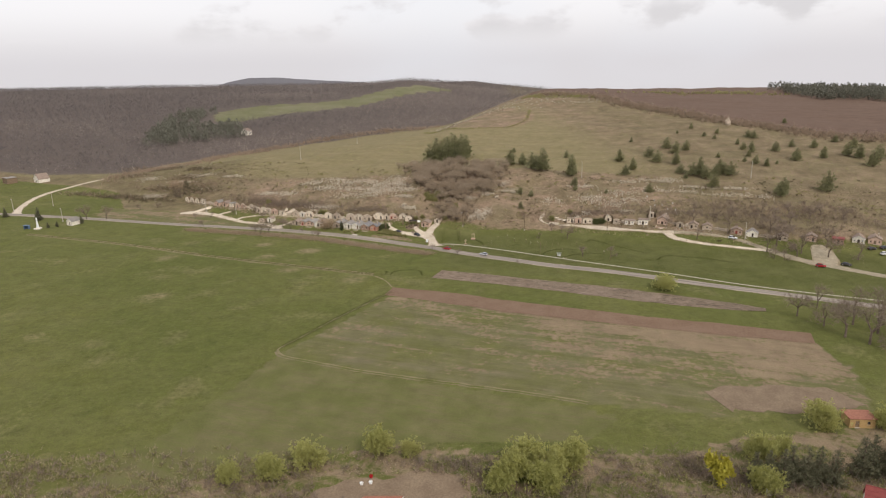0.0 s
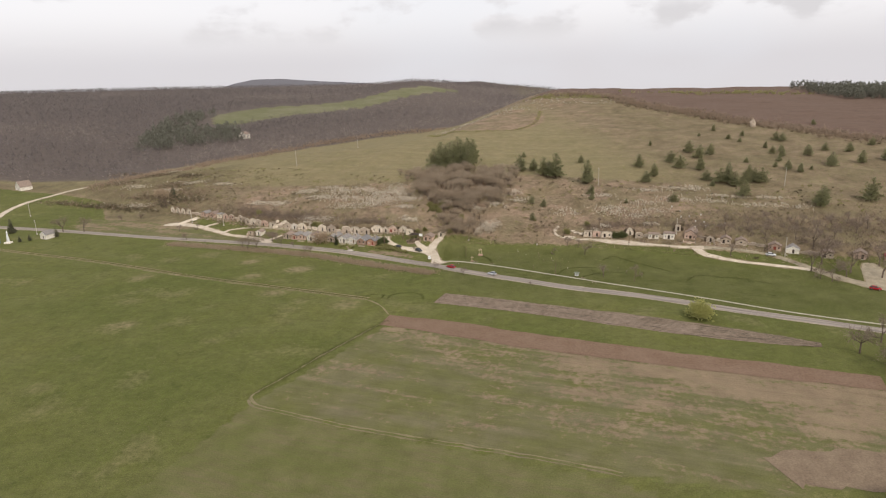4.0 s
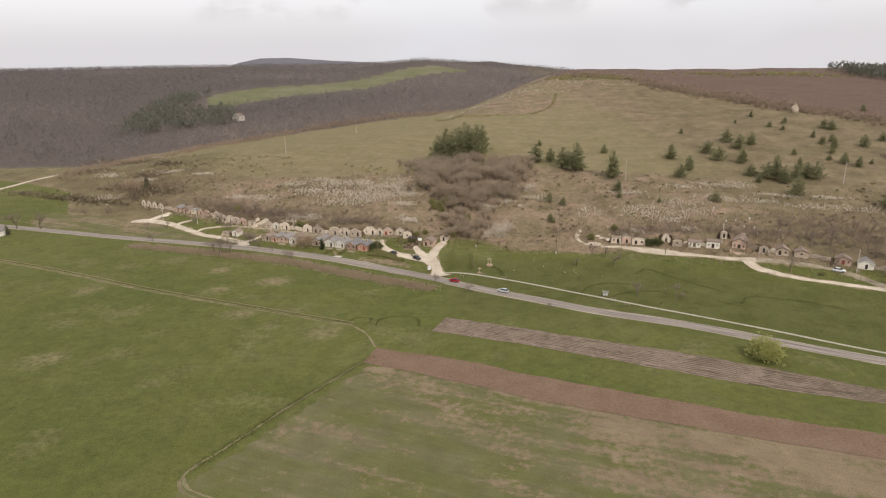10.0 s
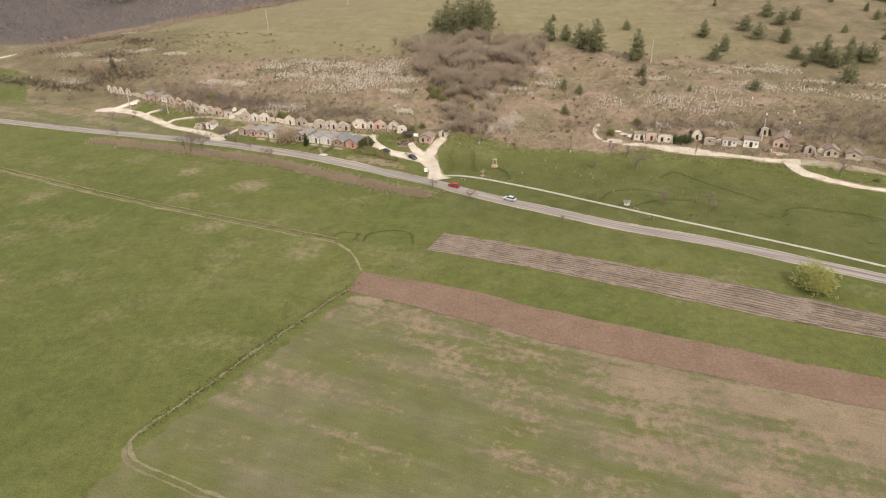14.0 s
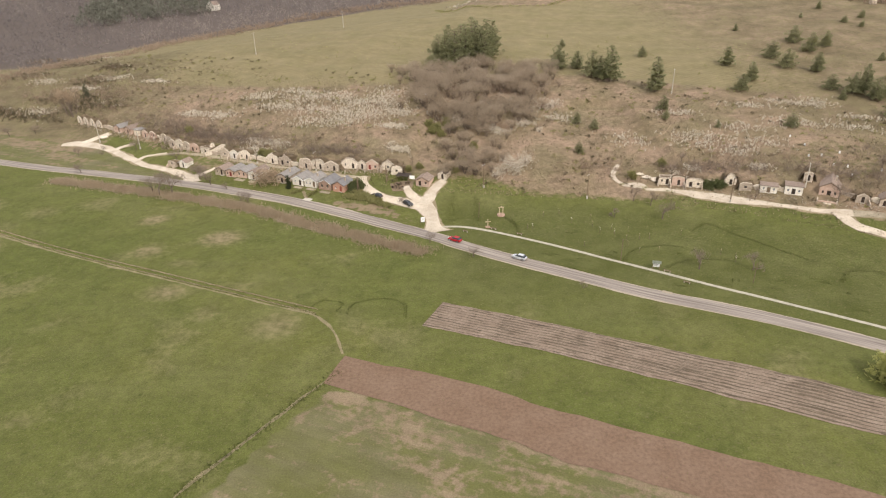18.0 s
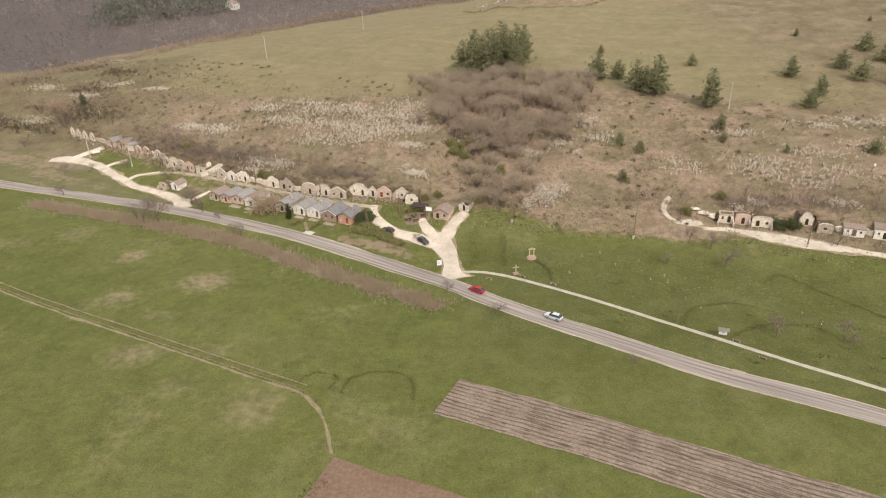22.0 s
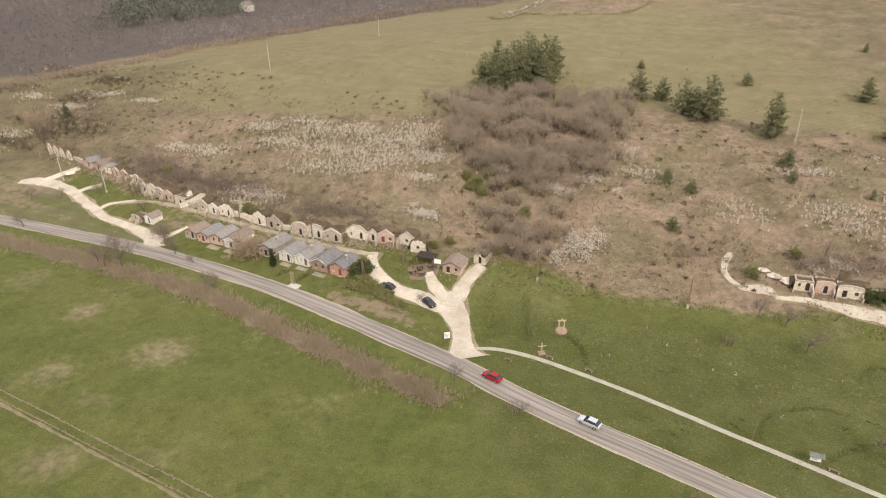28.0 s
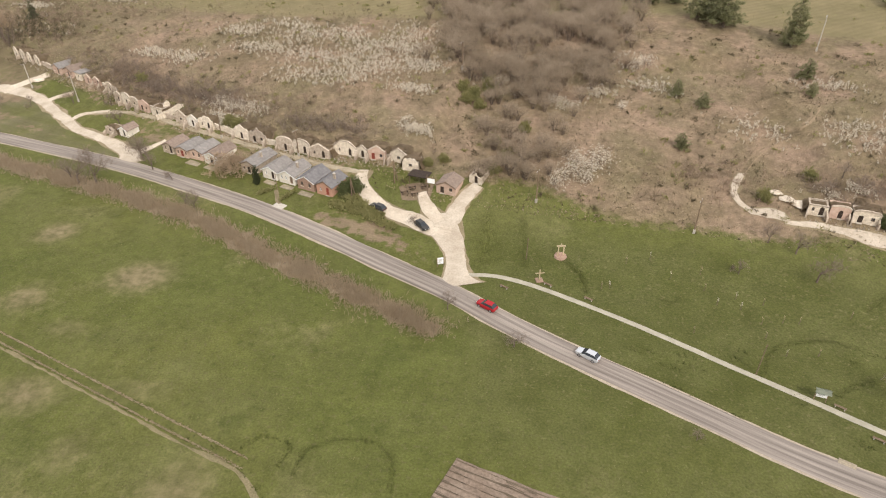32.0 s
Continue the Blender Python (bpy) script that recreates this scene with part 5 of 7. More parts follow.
def broad_model(seed, name, label, leaf, bark="bark", size=8.0, crown=3.0, per_tip=3, leaf_size=0.55, depth=3, thin=0.35, long=1.0, n=4, category="tree", low=0.32, stems=1, bend=0.5, up=0.4):
    """A round-crowned tree; leaves, blossom or bare twigs sit at the ends of its limbs."""
    rng = np.random.default_rng(seed)
    bm, tips = bmesh.new(), []
    for k in range(stems):
        a = 6.28 * k / max(stems, 1) + rng.uniform(0, 1)
        lean = Vector((0.25 * math.cos(a) * (stems > 1), 0.25 * math.sin(a) * (stems > 1), 1)).normalized()
        foot_at = Vector((0.2 * math.cos(a) * (stems > 1), 0.2 * math.sin(a) * (stems > 1), -0.4))
        wood_of(bm, foot_at, lean, size * low, size * (0.028 if stems == 1 else 0.012), depth, rng, tips, bend)
    cs = [tuple(np.array(p) + np.array(w) * rng.uniform(-0.3, 0.7) + rng.normal(size=3) * crown * 0.11) for p, w in tips for _ in range(per_tip)]
    v = tufts(cs, leaf_size, n, rng, (0, 0, up), thin, long)
    return model(name, bm, tri_mesh("crown", v, M[leaf]), M[bark], label, category)


def plant(models, x, y, tall, base, rng, group="", label="", sink=0.0, squeeze=1.0):
    """A copy of one of the models, scaled to its height, standing on the ground."""
    chosen = models[int(rng.integers(len(models)))]
    k = tall / chosen["tall"]
    ob = copy_thing(chosen, pose(x, y, float(height(x, y)) - sink, 0, 0, float(rng.uniform(0, 360))) @ Matrix.Diagonal((k * squeeze, k * squeeze, k, 1)))
    return tagged(ob, label, "", group)


def away(models):
    """Clears the models once all their copies stand."""
    for m in models:
        for o in (*m.children_recursive, m):
            bpy.data.objects.remove(o)


rng = np.random.default_rng(5)
PINES = [pine_model(k, spread=s, power=p) for k, s, p in ((1, 2.9, 0.5), (2, 3.2, 0.42), (3, 2.7, 0.56), (4, 3.4, 0.4))]
for spots in (
    [(117, 463, 8.7), (113.8, 431.6, 7.3), (121.4, 442.3, 8.3), (82.5, 487, 5.4), (77.3, 433.5, 15), (76.2, 412.7, 6), (59.1, 444.6, 16), (161.4, 498, 8.7), (163.7, 483, 9.4), (173.3, 488.6, 7.7), (141.6, 474, 8.2), (142.7, 458, 8.8), (154, 452, 8.8),
     (204.5, 570, 5), (202.8, 534, 4), (217.6, 545, 4.6), (208, 524.7, 3.6), (186, 550, 3), (142, 528, 4), (235, 526, 6.5), (238, 521.8, 6.5), (218.5, 505, 4.8), (215.7, 487.5, 5.6), (225, 495, 5), (234.8, 477, 7.5), (252, 488, 5.8), (288, 577, 5)],
    [(209.8, 464, 4.8), (201.4, 450, 3.6), (206.5, 444, 6.3), (211, 437, 5.8), (219, 439.5, 2.8), (235, 447, 7.1), (188.5, 464.4, 4), (149.6, 428, 6.6), (156, 422.5, 9), (161, 423.8, 11.6), (162, 415.8, 9), (179.7, 438, 6.4), (175.5, 421, 8.4),
     (179, 418, 9.2), (169.5, 418.6, 8.3), (160.3, 397.4, 9.4), (149.6, 416.8, 4.2), (117.8, 388, 5.6), (91.8, 391, 3), (74.9, 402.7, 4), (189.5, 370, 9)],
    [(38.3, 469.5, 11), (44.5, 509, 4), (47.3, 468, 8.4), (52, 452, 12), (39.6, 403.7, 4.6), (45.9, 397.6, 4.4), (55.6, 451, 9.7), (-23.3, 471, 8.4), (-17.6, 474, 13), (-12.5, 474, 15), (-7.5, 479.8, 16), (-2.4, 484.6, 16), (2.8, 486, 16), (6.3, 494, 14),
     (-16.7, 490, 14), (-4.3, 493, 16), (-10, 486, 15), (-21, 481, 12), (2, 478, 12)],
    [(238.4, 452.6, 8), (257.6, 453, 8.4), (277, 458, 9.5), (280.7, 450, 10), (278, 429.5, 11), (294, 449.7, 9.6), (220.5, 378, 13), (192.5, 373.8, 10), (264.8, 480.8, 6.8), (218, 478, 6.6), (289.7, 497.7, 6), (293, 479, 8), (37.6, 378, 4.6)],
):
    for x, y, tall in spots:
        plant(PINES, x, y, tall * (1.22 if tall > 11 and x < 10 else 1), 10.4, rng, "pines scattered on the slope", "tall dark green pine in a dense clump" if tall > 11 else "", 0.1, 1.2 if tall > 11 else 1.6)

# the bare thicket below the pines
THICK = [broad_model(20 + k, "bare_tree", "leafless brown tree in a dense thicket", "thicket", size=8.5, crown=6.5, per_tip=6, leaf_size=0.75, thin=0.038, n=5, long=1.2, low=0.36, stems=8, depth=2, bend=0.4, up=1.3) for k in range(3)]
BARE = [broad_model(25 + k, "bare_tree", "leafless grey-brown tree", "twig_grey", size=8.5, crown=4.4, per_tip=4, leaf_size=0.95, thin=0.042, n=5, long=1.4, low=0.32, stems=1, depth=3, bend=0.55, up=0.6) for k in range(3)]
ring = [(-36, 461), (-20, 466), (5, 474), (27, 464), (24, 436), (21, 409), (0, 404), (-24, 411), (-28, 436)]
spots = []
while len(spots) < 150:
    x, y = rng.uniform(-37, 29), rng.uniform(402, 474)
    if inside(np.array(x), np.array(y), ring) and all((x - a) ** 2 + (y - b) ** 2 > 7 for a, b in spots):
        spots.append((x, y))
for k in range(46):
    (ax, ay), (bx, by) = ring[k % len(ring)], ring[(k + 1) % len(ring)]
    f = float(rng.uniform(0, 1))
    spots.append((ax * (1 - f) + bx * f + float(rng.normal() * 4.5), ay * (1 - f) + by * f + float(rng.normal() * 4)))
for x, y in spots:
    plant(THICK, x, y, float(rng.uniform(4.2, 8.6)), 8.2, rng, "bare trees of the hillside thicket", "", 0.1, 1.1)
for x, y, tall in [(-12, 397, 5), (-6, 390, 5), (-14, 385, 4.5), (-3, 377, 5), (2, 371, 5), (-7, 369, 4.5), (-1, 364, 5), (9, 374, 4.5), (8, 383, 4), (32, 452, 7), (34, 462, 7), (60, 459, 6), (-40, 466, 5), (-44, 470, 5), (-38, 452, 5), (3, 394, 5),
                   (11, 392, 4), (-4, 402, 6), (6, 401, 5.5), (13, 399, 5), (-11, 404, 6), (30, 446, 6), (-33, 470, 6), (29, 430, 5), (27, 418, 5), (36, 441, 4)] + [(float(rng.uniform(-13, 6)), float(rng.uniform(361, 401)), float(rng.uniform(3.5, 6))) for _ in range(34)]:
    plant(THICK, x, y, tall, 8.2, rng, "bare trees below the thicket", "leafless brown scrub tree above the tavern", 0.1, 1.15)

# single bare trees
for x, y, tall in [(-116.5, 356.5, 8.5), (-112, 357.2, 9), (-120, 358.6, 7), (-84, 350, 4.5), (-81, 348.6, 4.5), (-124, 390, 5.5), (-133, 401.5, 5), (-107.5, 372.4, 7.5), (-104.5, 370.5, 6.5), (-245.9, 403.5, 10), (-232.2, 402.6, 10), (-14.6, 318.5, 4), (-1.2, 309.5, 4.6), (28, 292, 2.6),
                   (61.6, 303.5, 6), (52, 346, 5), (57, 343, 5.5), (44, 336, 4), (90, 342.5, 5), (124.7, 322, 7), (141.6, 325, 8), (152.8, 303.4, 11), (152.5, 294.8, 6), (156, 292, 6), (113.5, 337.6, 7), (127.3, 222, 11), (134, 202, 14), (138.8, 196, 15), (139, 230, 11), (147, 205, 15), (150, 192, 14), (143, 213, 13), (132, 212, 11), (154, 216, 14), (145, 190, 13), (158, 203, 13), (151, 226, 11),
                   (168, 300, 12), (178, 294, 11), (183, 305, 11), (160, 309, 12), (190, 290, 10), (164, 296, 9), (-25.6, 345.8, 3.4), (59.0, 334.9, 7),  (-162, 402, 4), (-172, 400, 4.5), (-148, 404, 5), (-210, 430, 5), (-221, 427, 5), (-122, 370, 5), (-110, 376, 5), (-93, 361, 3.6), (-159, 379, 5), (-101, 366, 5.5), (128, 338, 7), (146, 335, 7), (162, 321, 11), (166, 317, 11), (133, 352, 6), (154, 351, 7), (76, 303, 6), (158, 330, 8), (150, 342, 7), (170, 335, 8), (175, 328, 8), (140, 343, 6), (180, 340, 8), (188, 333, 8), (168, 346, 7), (196, 338, 8), (120, 345, 5), (204, 330, 8), (190, 345, 7), (112, 352, 5), (138, 336, 6), (72, 366, 4), (68, 362, 4)]:
    plant(BARE, x, y, tall, 8.2, rng, "", "leafless grey-brown tree on the verge" if y < 400 else "leafless tree by the lane", 0.1, 1.0)
away(BARE + THICK)
PALE = [broad_model(40 + k, "birch", "pale leafless birch with fawn twigs", "twig_pale", "bark", size=7.5, crown=2.6, per_tip=5, leaf_size=0.8, thin=0.035, n=6, low=0.34, stems=3, depth=2, bend=0.32, up=0.9) for k in range(2)]
for x, y, tall in [(-206, 452.4, 14), (-199, 446, 15), (-203, 449, 13), (86, 121, 8), (98, 125, 9), (28, 117, 6)]:
    plant(PALE, x, y, tall, 12.5, rng, "", "", 0.1)
away(PALE)

# budding and flowering trees
WILLOW = [broad_model(50 + k, "willow", "young willow with fresh yellow-green leaves", "willow", size=7, crown=6.4, per_tip=15, leaf_size=0.36, thin=0.17, n=11, low=0.24, stems=3, bend=0.55) for k in range(3)]
for x, y, tall in [(-55.8, 121.3, 6.5), (-46.9, 121.4, 7.5), (-38.4, 127, 8), (-21.1, 131.6, 8), (-13.7, 132, 5), (12, 120.5, 9), (17.6, 117.7, 8), (27.3, 126, 8.5), (14.9, 127, 9), (21, 124, 8), (72.3, 130, 7.5), (93.9, 144, 8.5), (111, 142.8, 7), (67, 115.8, 7.5), (8, 116.5, 7), (78, 131, 6)]:
    plant(WILLOW, x, y, tall * 0.98, 7.4, rng, "willows along the stream", "", 0.5, 0.85)
plant(WILLOW, 88.4, 253.6, 7.2, 7.4, rng, "", "round yellow-green bush beside the road", 0.6, 1.25)
away(WILLOW)
GOLD = [broad_model(60, "forsythia", "bright yellow flowering forsythia tree", "yellow", size=5, crown=2.0, per_tip=6, leaf_size=0.5, thin=0.35, n=8, low=0.3, stems=2)]
plant(GOLD, 57.4, 119.5, 7.6, 5.4, rng, "", "", 0.1, 0.72)
away(GOLD)
BLOOM = [broad_model(63 + k, "blackthorn", "blackthorn in full white blossom", "blossom", size=4, crown=4.4, per_tip=3, leaf_size=0.17, thin=0.3, n=4, low=0.3, stems=4, bend=0.6, category="shrub") for k in range(2)]
for x, y, tall in [(9, 364.5, 5), (12.5, 366, 5.5), (15.5, 368.5, 5), (6, 362, 4), (11, 370, 5), (17, 372, 4.5), (14, 363.5, 4), (30, 419, 4.5), (33, 421, 4), (-4, 402, 3.6), (1, 404, 3.5), (5, 399, 3), (24, 395, 3), (-34, 383, 3)]:
    plant(BLOOM, x, y, tall, 4.3, rng, "blossoming blackthorns below the thicket", "", 0.1, 1.1)
away(BLOOM)
FRUIT = [broad_model(68, "fruit_tree", "round fruit tree with brownish-pink buds", "twig_pale", size=4, crown=4.6, per_tip=10, leaf_size=0.4, thin=0.08, n=10, low=0.25, stems=4, depth=2, bend=0.6)]
plant(FRUIT, -78.5, 365.6, 6, 5.6, rng, "", "", 0.1, 1.3)
away(FRUIT)
ROUND = [broad_model(70 + k, "bush", "low green-brown budding bush", "bush", size=2.4, crown=1.8, per_tip=5, leaf_size=0.22, thin=0.3, n=7, low=0.26, stems=5, bend=0.6, category="shrub") for k in range(2)]
IVY = [broad_model(74, "evergreen_bush", "dark evergreen bush at the end of the house row", "ivy", size=2.6, crown=1.9, per_tip=8, leaf_size=0.2, thin=0.3, n=8, low=0.26, stems=5, bend=0.6, category="shrub")]
for x, y, tall in ((-44.0, 358.2, 3.4), (-45.4, 357.4, 3.0), (-43.0, 359.2, 3.0), (-62.4, 376.4, 2.2), (78.5, 351.8, 3.0), (80.5, 351.4, 3.2), (76.8, 352.2, 2.8), (82, 351, 2.8)):
    plant(IVY, x, y, tall, 2.3, rng, "", "dark ivy-clad bush over a cellar front" if x > 0 else "", 0.1, 0.85)
away(IVY)
for x, y, tall in [(-38.5, 351, 1.3), (-40.8, 352, 1.5), (-43.2, 352.7, 1.4), (-36.2, 350.1, 1.2), (-45.6, 353.3, 1.2), (-34, 349.2, 1.0), (-60.2, 375, 1.8), (-126, 411, 3),
                   (-86.5, 386, 3), (-84, 385, 3), (-13, 405, 4), (-17, 400, 3.6), (-15, 395, 3), (-19, 398, 3.4), (-21, 404, 3.5), (-11, 401, 3), (-9, 366, 3), (-6, 372, 3), (-10, 378, 3), (-2, 384, 3), (66, 368, 3), (-26, 368, 2.4), (-22, 370, 2.4), (54, 360, 3), (112, 433, 0.9)]:
    plant(ROUND, x, y, tall, 2.3, rng, "", "dense green bush among the cellars" if y < 372 else "", 0.1, 0.8)
away(ROUND)

# evergreens by the near houses
SPRUCE = [pine_model(80 + k, "spruce", "dense dark spruce in a garden row", 2.6, "spruce", 0.0, 0.7, 300) for k in range(2)]
for x, y, tall in [(66.5, 119.5, 9), (69.7, 120, 9), (72.5, 119, 10), (75, 120.4, 10), (78, 119.4, 10), (81, 120, 10), (84.4, 119.4, 9.5), (92, 122, 11), (95, 123, 11), (98.5, 122, 11), (102, 124, 10), (-277, 402, 9), (-312, 410, 8), (-306, 412, 7), (-243, 392, 6), (-205, 470, 8), (-254, 384, 4), (-258, 381, 4)]:
    plant(SPRUCE, x, y, tall * (0.95 if y < 130 else 1), 10.4, rng, "row of garden spruces" if y < 130 else "", "" if y < 130 else "dark spruce beside the valley road", 0.1, 1.15)
away(SPRUCE)
THUJA = [pine_model(90, "thuja", "slender dark columnar thuja in front of the white house", 1.5, "thuja", 0.0, 0.16, 420)]
plant(THUJA, -69.6, 361.0, 5.2, 10.4, rng, "", "", 0.1, 1.15)
away(THUJA)


# ---- growth that nobody could count ----
def scatter(name, spots, sizes, n, material, label, category, lean=(0, 0, 0.6), thin=0.2, long=1.0, lift=0.0, seed=1, tall=0.0):
    """Sprays of leaves, twigs or stones over the ground; tall: how far up they grow."""
    r = np.random.default_rng(seed)
    spots = np.asarray(spots, float)
    z = height(spots[:, 0], spots[:, 1]) + lift + tall * r.uniform(0, 1, len(spots))
    v = tufts(np.column_stack([spots, z]), sizes, n, r, lean, thin, long)
    return tagged(new(name, tri_mesh(name, v, M[material])), label, category, kind="stuff")


def along(points, width, count, r):
    """Random spots within a width of a line."""
    p = curve(points, 1.0)
    q = p[r.integers(0, len(p), count)]
    return q + r.normal(size=q.shape) * width


def heap(centres, count, r):
    """Random spots heaped round centres of (x, y, spread along, spread across)."""
    c = np.array(centres, float)[r.integers(0, len(centres), count)]
    o = r.normal(size=(count, 2)) * c[:, 2:4]
    return c[:, :2] + np.stack([o[:, 0] * 0.95 + o[:, 1] * 0.3, -o[:, 0] * 0.3 + o[:, 1] * 0.95], 1)


r = np.random.default_rng(11)
WHITE_W = [(-172, 480, 4, 1.2), (-132, 431, 3, 1.5), (-118, 427, 4, 2), (-104, 445, 5, 2.2), (-92, 430, 5, 2.5), (-80, 438, 6, 3), (-86, 449, 5, 2.5), (-70, 410, 6, 2.5), (-64, 440, 5, 3), (-57, 409, 5, 2.5), (-75, 424, 6, 3), (-50, 422, 6, 4), (-42, 439, 5, 4), (-36, 401, 3, 1.2), (-56, 430, 7, 3), (-60, 418, 6, 3),
           (-46, 414, 5, 3), (-31, 380, 2, 1), (-40, 428, 4, 3), (-34, 416, 3, 2), (-226, 460, 5, 2), (-248, 504, 6, 2), (-214, 485, 5, 1.5), (-204, 496, 7, 2), (-260, 580, 8, 3), (-90, 388, 3, 1), (-84, 393, 4, 1.5), (-92, 395, 4, 1.5)]
WHITE_E = [(110, 411, 5, 1.6), (138, 414, 3, 2.5), (127, 414, 5, 1.2), (139, 387, 5, 2), (84, 385, 5, 2), (159, 377, 5, 2), (80, 408, 4, 1.4), (101, 389, 5, 2.5), (175, 372, 5, 2), (120, 392, 5, 2.4), (150, 396, 4, 1.4), (170, 389, 5, 1.4), (58, 386, 4, 3), (81, 379, 5, 2.5), (92, 371, 4, 2), (103, 377, 5, 2.5), (96, 358, 2, 1), (72, 361, 2.5, 1),
           (-12, 410, 3, 2), (7, 398, 2.5, 1.5), (26, 421, 3.5, 2.5), (33, 408, 4, 2), (2, 420, 2, 1.5), (18, 404, 2, 1.5)]
for name, where, count in (("blossoming_scrub", WHITE_W, 4500), ("blossoming_scrub", WHITE_E, 2300)):
    spots = heap([(a, b, 1.15 * c, 1.1 * d) for a, b, c, d in where], count, r)
    near = np.repeat(spots, 12, 0) + np.repeat(r.uniform(0.08, 0.3, len(spots)), 12)[:, None] * r.normal(size=(12 * len(spots), 2))
    scatter(name, near, r.uniform(0.12, 0.26, len(near)), 3, "blossom", "patches of low blackthorn scrub in white blossom", "scrub", (0, 0, 1.4), 0.26, 1.3, 0.1, 12, 0.85)
    scatter("bare_scrub", near[::9] + 0.3, 0.45, 3, "scrub_dark", "dark stems under the blossom", "scrub", (0, 0, 0.6), 0.2, 1.0, 0.0, 29)
    scatter("bare_scrub", spots[::2] + r.normal(size=spots[::2].shape) * 1.2, r.uniform(0.4, 0.9, len(spots[::2])), 5, "twig", "low leafless scrub between the blossom", "scrub", (0, 0, 0.9), 0.05, 1.2, 0.2, 13)
for k, (material, label, low, count, lo, hi) in enumerate((("reed", "tussocks of dry grass on the lower slope", 3, 42000, 0.16, 0.42), ("scrub_dark", "small dark shrubs and weeds on the slope", 3, 34000, 0.16, 0.5), ("meadow_tuft", "tufts of grass in the hill meadow", 60, 12000, 0.15, 0.35))):
    bank = np.column_stack([r.uniform(-225, 250, count), low + r.uniform(0, 1, count) ** 1.3 * (95 if low < 9 else 160)])
    clump = np.sin(bank[:, 0] * 0.13 + 1.7 * np.sin(bank[:, 1] * 0.09)) * np.sin(bank[:, 1] * 0.16 + bank[:, 0] * 0.05 + k)
    bank = bank[clump + r.uniform(-0.9, 0.9, count) > 0]
    bank[:, 1] += foot(bank[:, 0])
    scatter("dry_grass", bank, r.uniform(lo, hi, len(bank)), 4, material, label, "grass", (0, 0, 1.0), 0.2, 1.2, 0.0, 14 + 50 * k)
brush = heap([(-120, 408, 12, 5), (-150, 430, 14, 6), (-200, 460, 16, 8), (-95, 396, 10, 4), (-70, 392, 10, 5), (-240, 500, 25, 8), (-180, 448, 14, 5), (150, 352, 22, 8), (185, 345, 20, 9), (215, 340, 20, 8), (100, 362, 18, 4), (-175, 475, 20, 6), (-225, 480, 20, 5), (45, 365, 8, 5), (-135, 416, 8, 4), (-289, 480, 14, 4), (-246, 464, 16, 4), (-224, 474, 12, 4), (-215, 495, 9, 5), (-213, 515, 9, 4), (-250, 545, 12, 5), (-290, 583, 18, 6), (-268, 520, 12, 5), (-190, 465, 10, 4)], 3000, r)
scatter("brushwood", brush, r.uniform(0.6, 1.6, len(brush)), 12, "twig", "grey-brown leafless brushwood on the bank", "brushwood", (0, 0, 0.7), 0.05, 1.2, 0.5, 15)
shrubs = np.column_stack([r.uniform(-225, 250, 2600), r.uniform(4, 112, 2600)])
shrubs = shrubs[np.sin(shrubs[:, 0] * 0.09 + 1.2 * np.sin(shrubs[:, 1] * 0.07)) * np.sin(shrubs[:, 1] * 0.11 + shrubs[:, 0] * 0.04) + r.uniform(-0.9, 0.9, 2600) > 0.1]
shrubs[:, 1] += foot(shrubs[:, 0])
for k, (material, label) in enumerate((("scrub_dark", "small dark bushes on the rough slope"), ("twig", "small leafless bushes on the rough slope"), ("bush", "small greenish bushes on the rough slope"))):
    some = shrubs[k::3]
    near = np.repeat(some, 14, 0) + np.repeat(r.uniform(0.2, 0.8, len(some)), 14)[:, None] * r.normal(size=(14 * len(some), 2))
    scatter("shrubs", near, r.uniform(0.25, 0.6, len(near)), 4, material, label, "scrub", (0, 0, 0.8), 0.2 if k != 1 else 0.07, 1.2, 0.25, 30 + k)
valley = heap([(-289, 480, 14, 3), (-262, 468, 10, 3), (-240, 462, 12, 3), (-222, 474, 10, 3), (-214, 495, 8, 4), (-212, 516, 8, 3), (-250, 545, 12, 4), (-288, 583, 18, 5), (-268, 522, 12, 4), (-200, 462, 10, 4), (-188, 452, 8, 3), (-225, 452, 10, 3)], 1300, r)
scatter("brushwood", valley, r.uniform(0.5, 1.3, len(valley)), 10, "scrub_dark", "dark scrub along the banks of the side valley", "brushwood", (0, 0, 0.8), 0.14, 1.1, 0.4, 37)
scatter("blossoming_scrub", valley[::6] + 1.5, r.uniform(0.4, 0.9, len(valley[::6])), 7, "blossom", "blossoming scrub along the banks of the side valley", "scrub", (0, 0, 0.9), 0.12, 1.1, 0.4, 36)
thick = heap([(140, 345, 10, 4), (160, 340, 12, 5), (180, 338, 12, 6), (200, 332, 12, 6), (216, 326, 10, 6), (165, 322, 7, 3), (185, 318, 10, 3), (150, 356, 14, 4), (178, 352, 14, 4), (205, 346, 14, 5), (120, 349, 8, 3), (98, 356, 10, 2.5), (76, 360, 6, 2.5), (-95, 397, 10, 3), (-112, 402, 8, 3), (-70, 384, 9, 2), (-52, 381, 8, 2), (-124, 410, 7, 4), (-134, 416, 7, 4), (-116, 405, 6, 3), (-145, 424, 8, 4), (-100, 400, 7, 3)], 1900, r)
scatter("brushwood", thick, r.uniform(0.8, 1.9, len(thick)), 14, "twig_grey", "dense grey-brown leafless scrub behind the cellars", "brushwood", (0, 0, 0.9), 0.035, 1.2, 0.6, 28)
sparse = np.column_stack([r.uniform(-150, 260, 800), r.uniform(40, 190, 800)])
sparse[:, 1] += foot(sparse[:, 0])
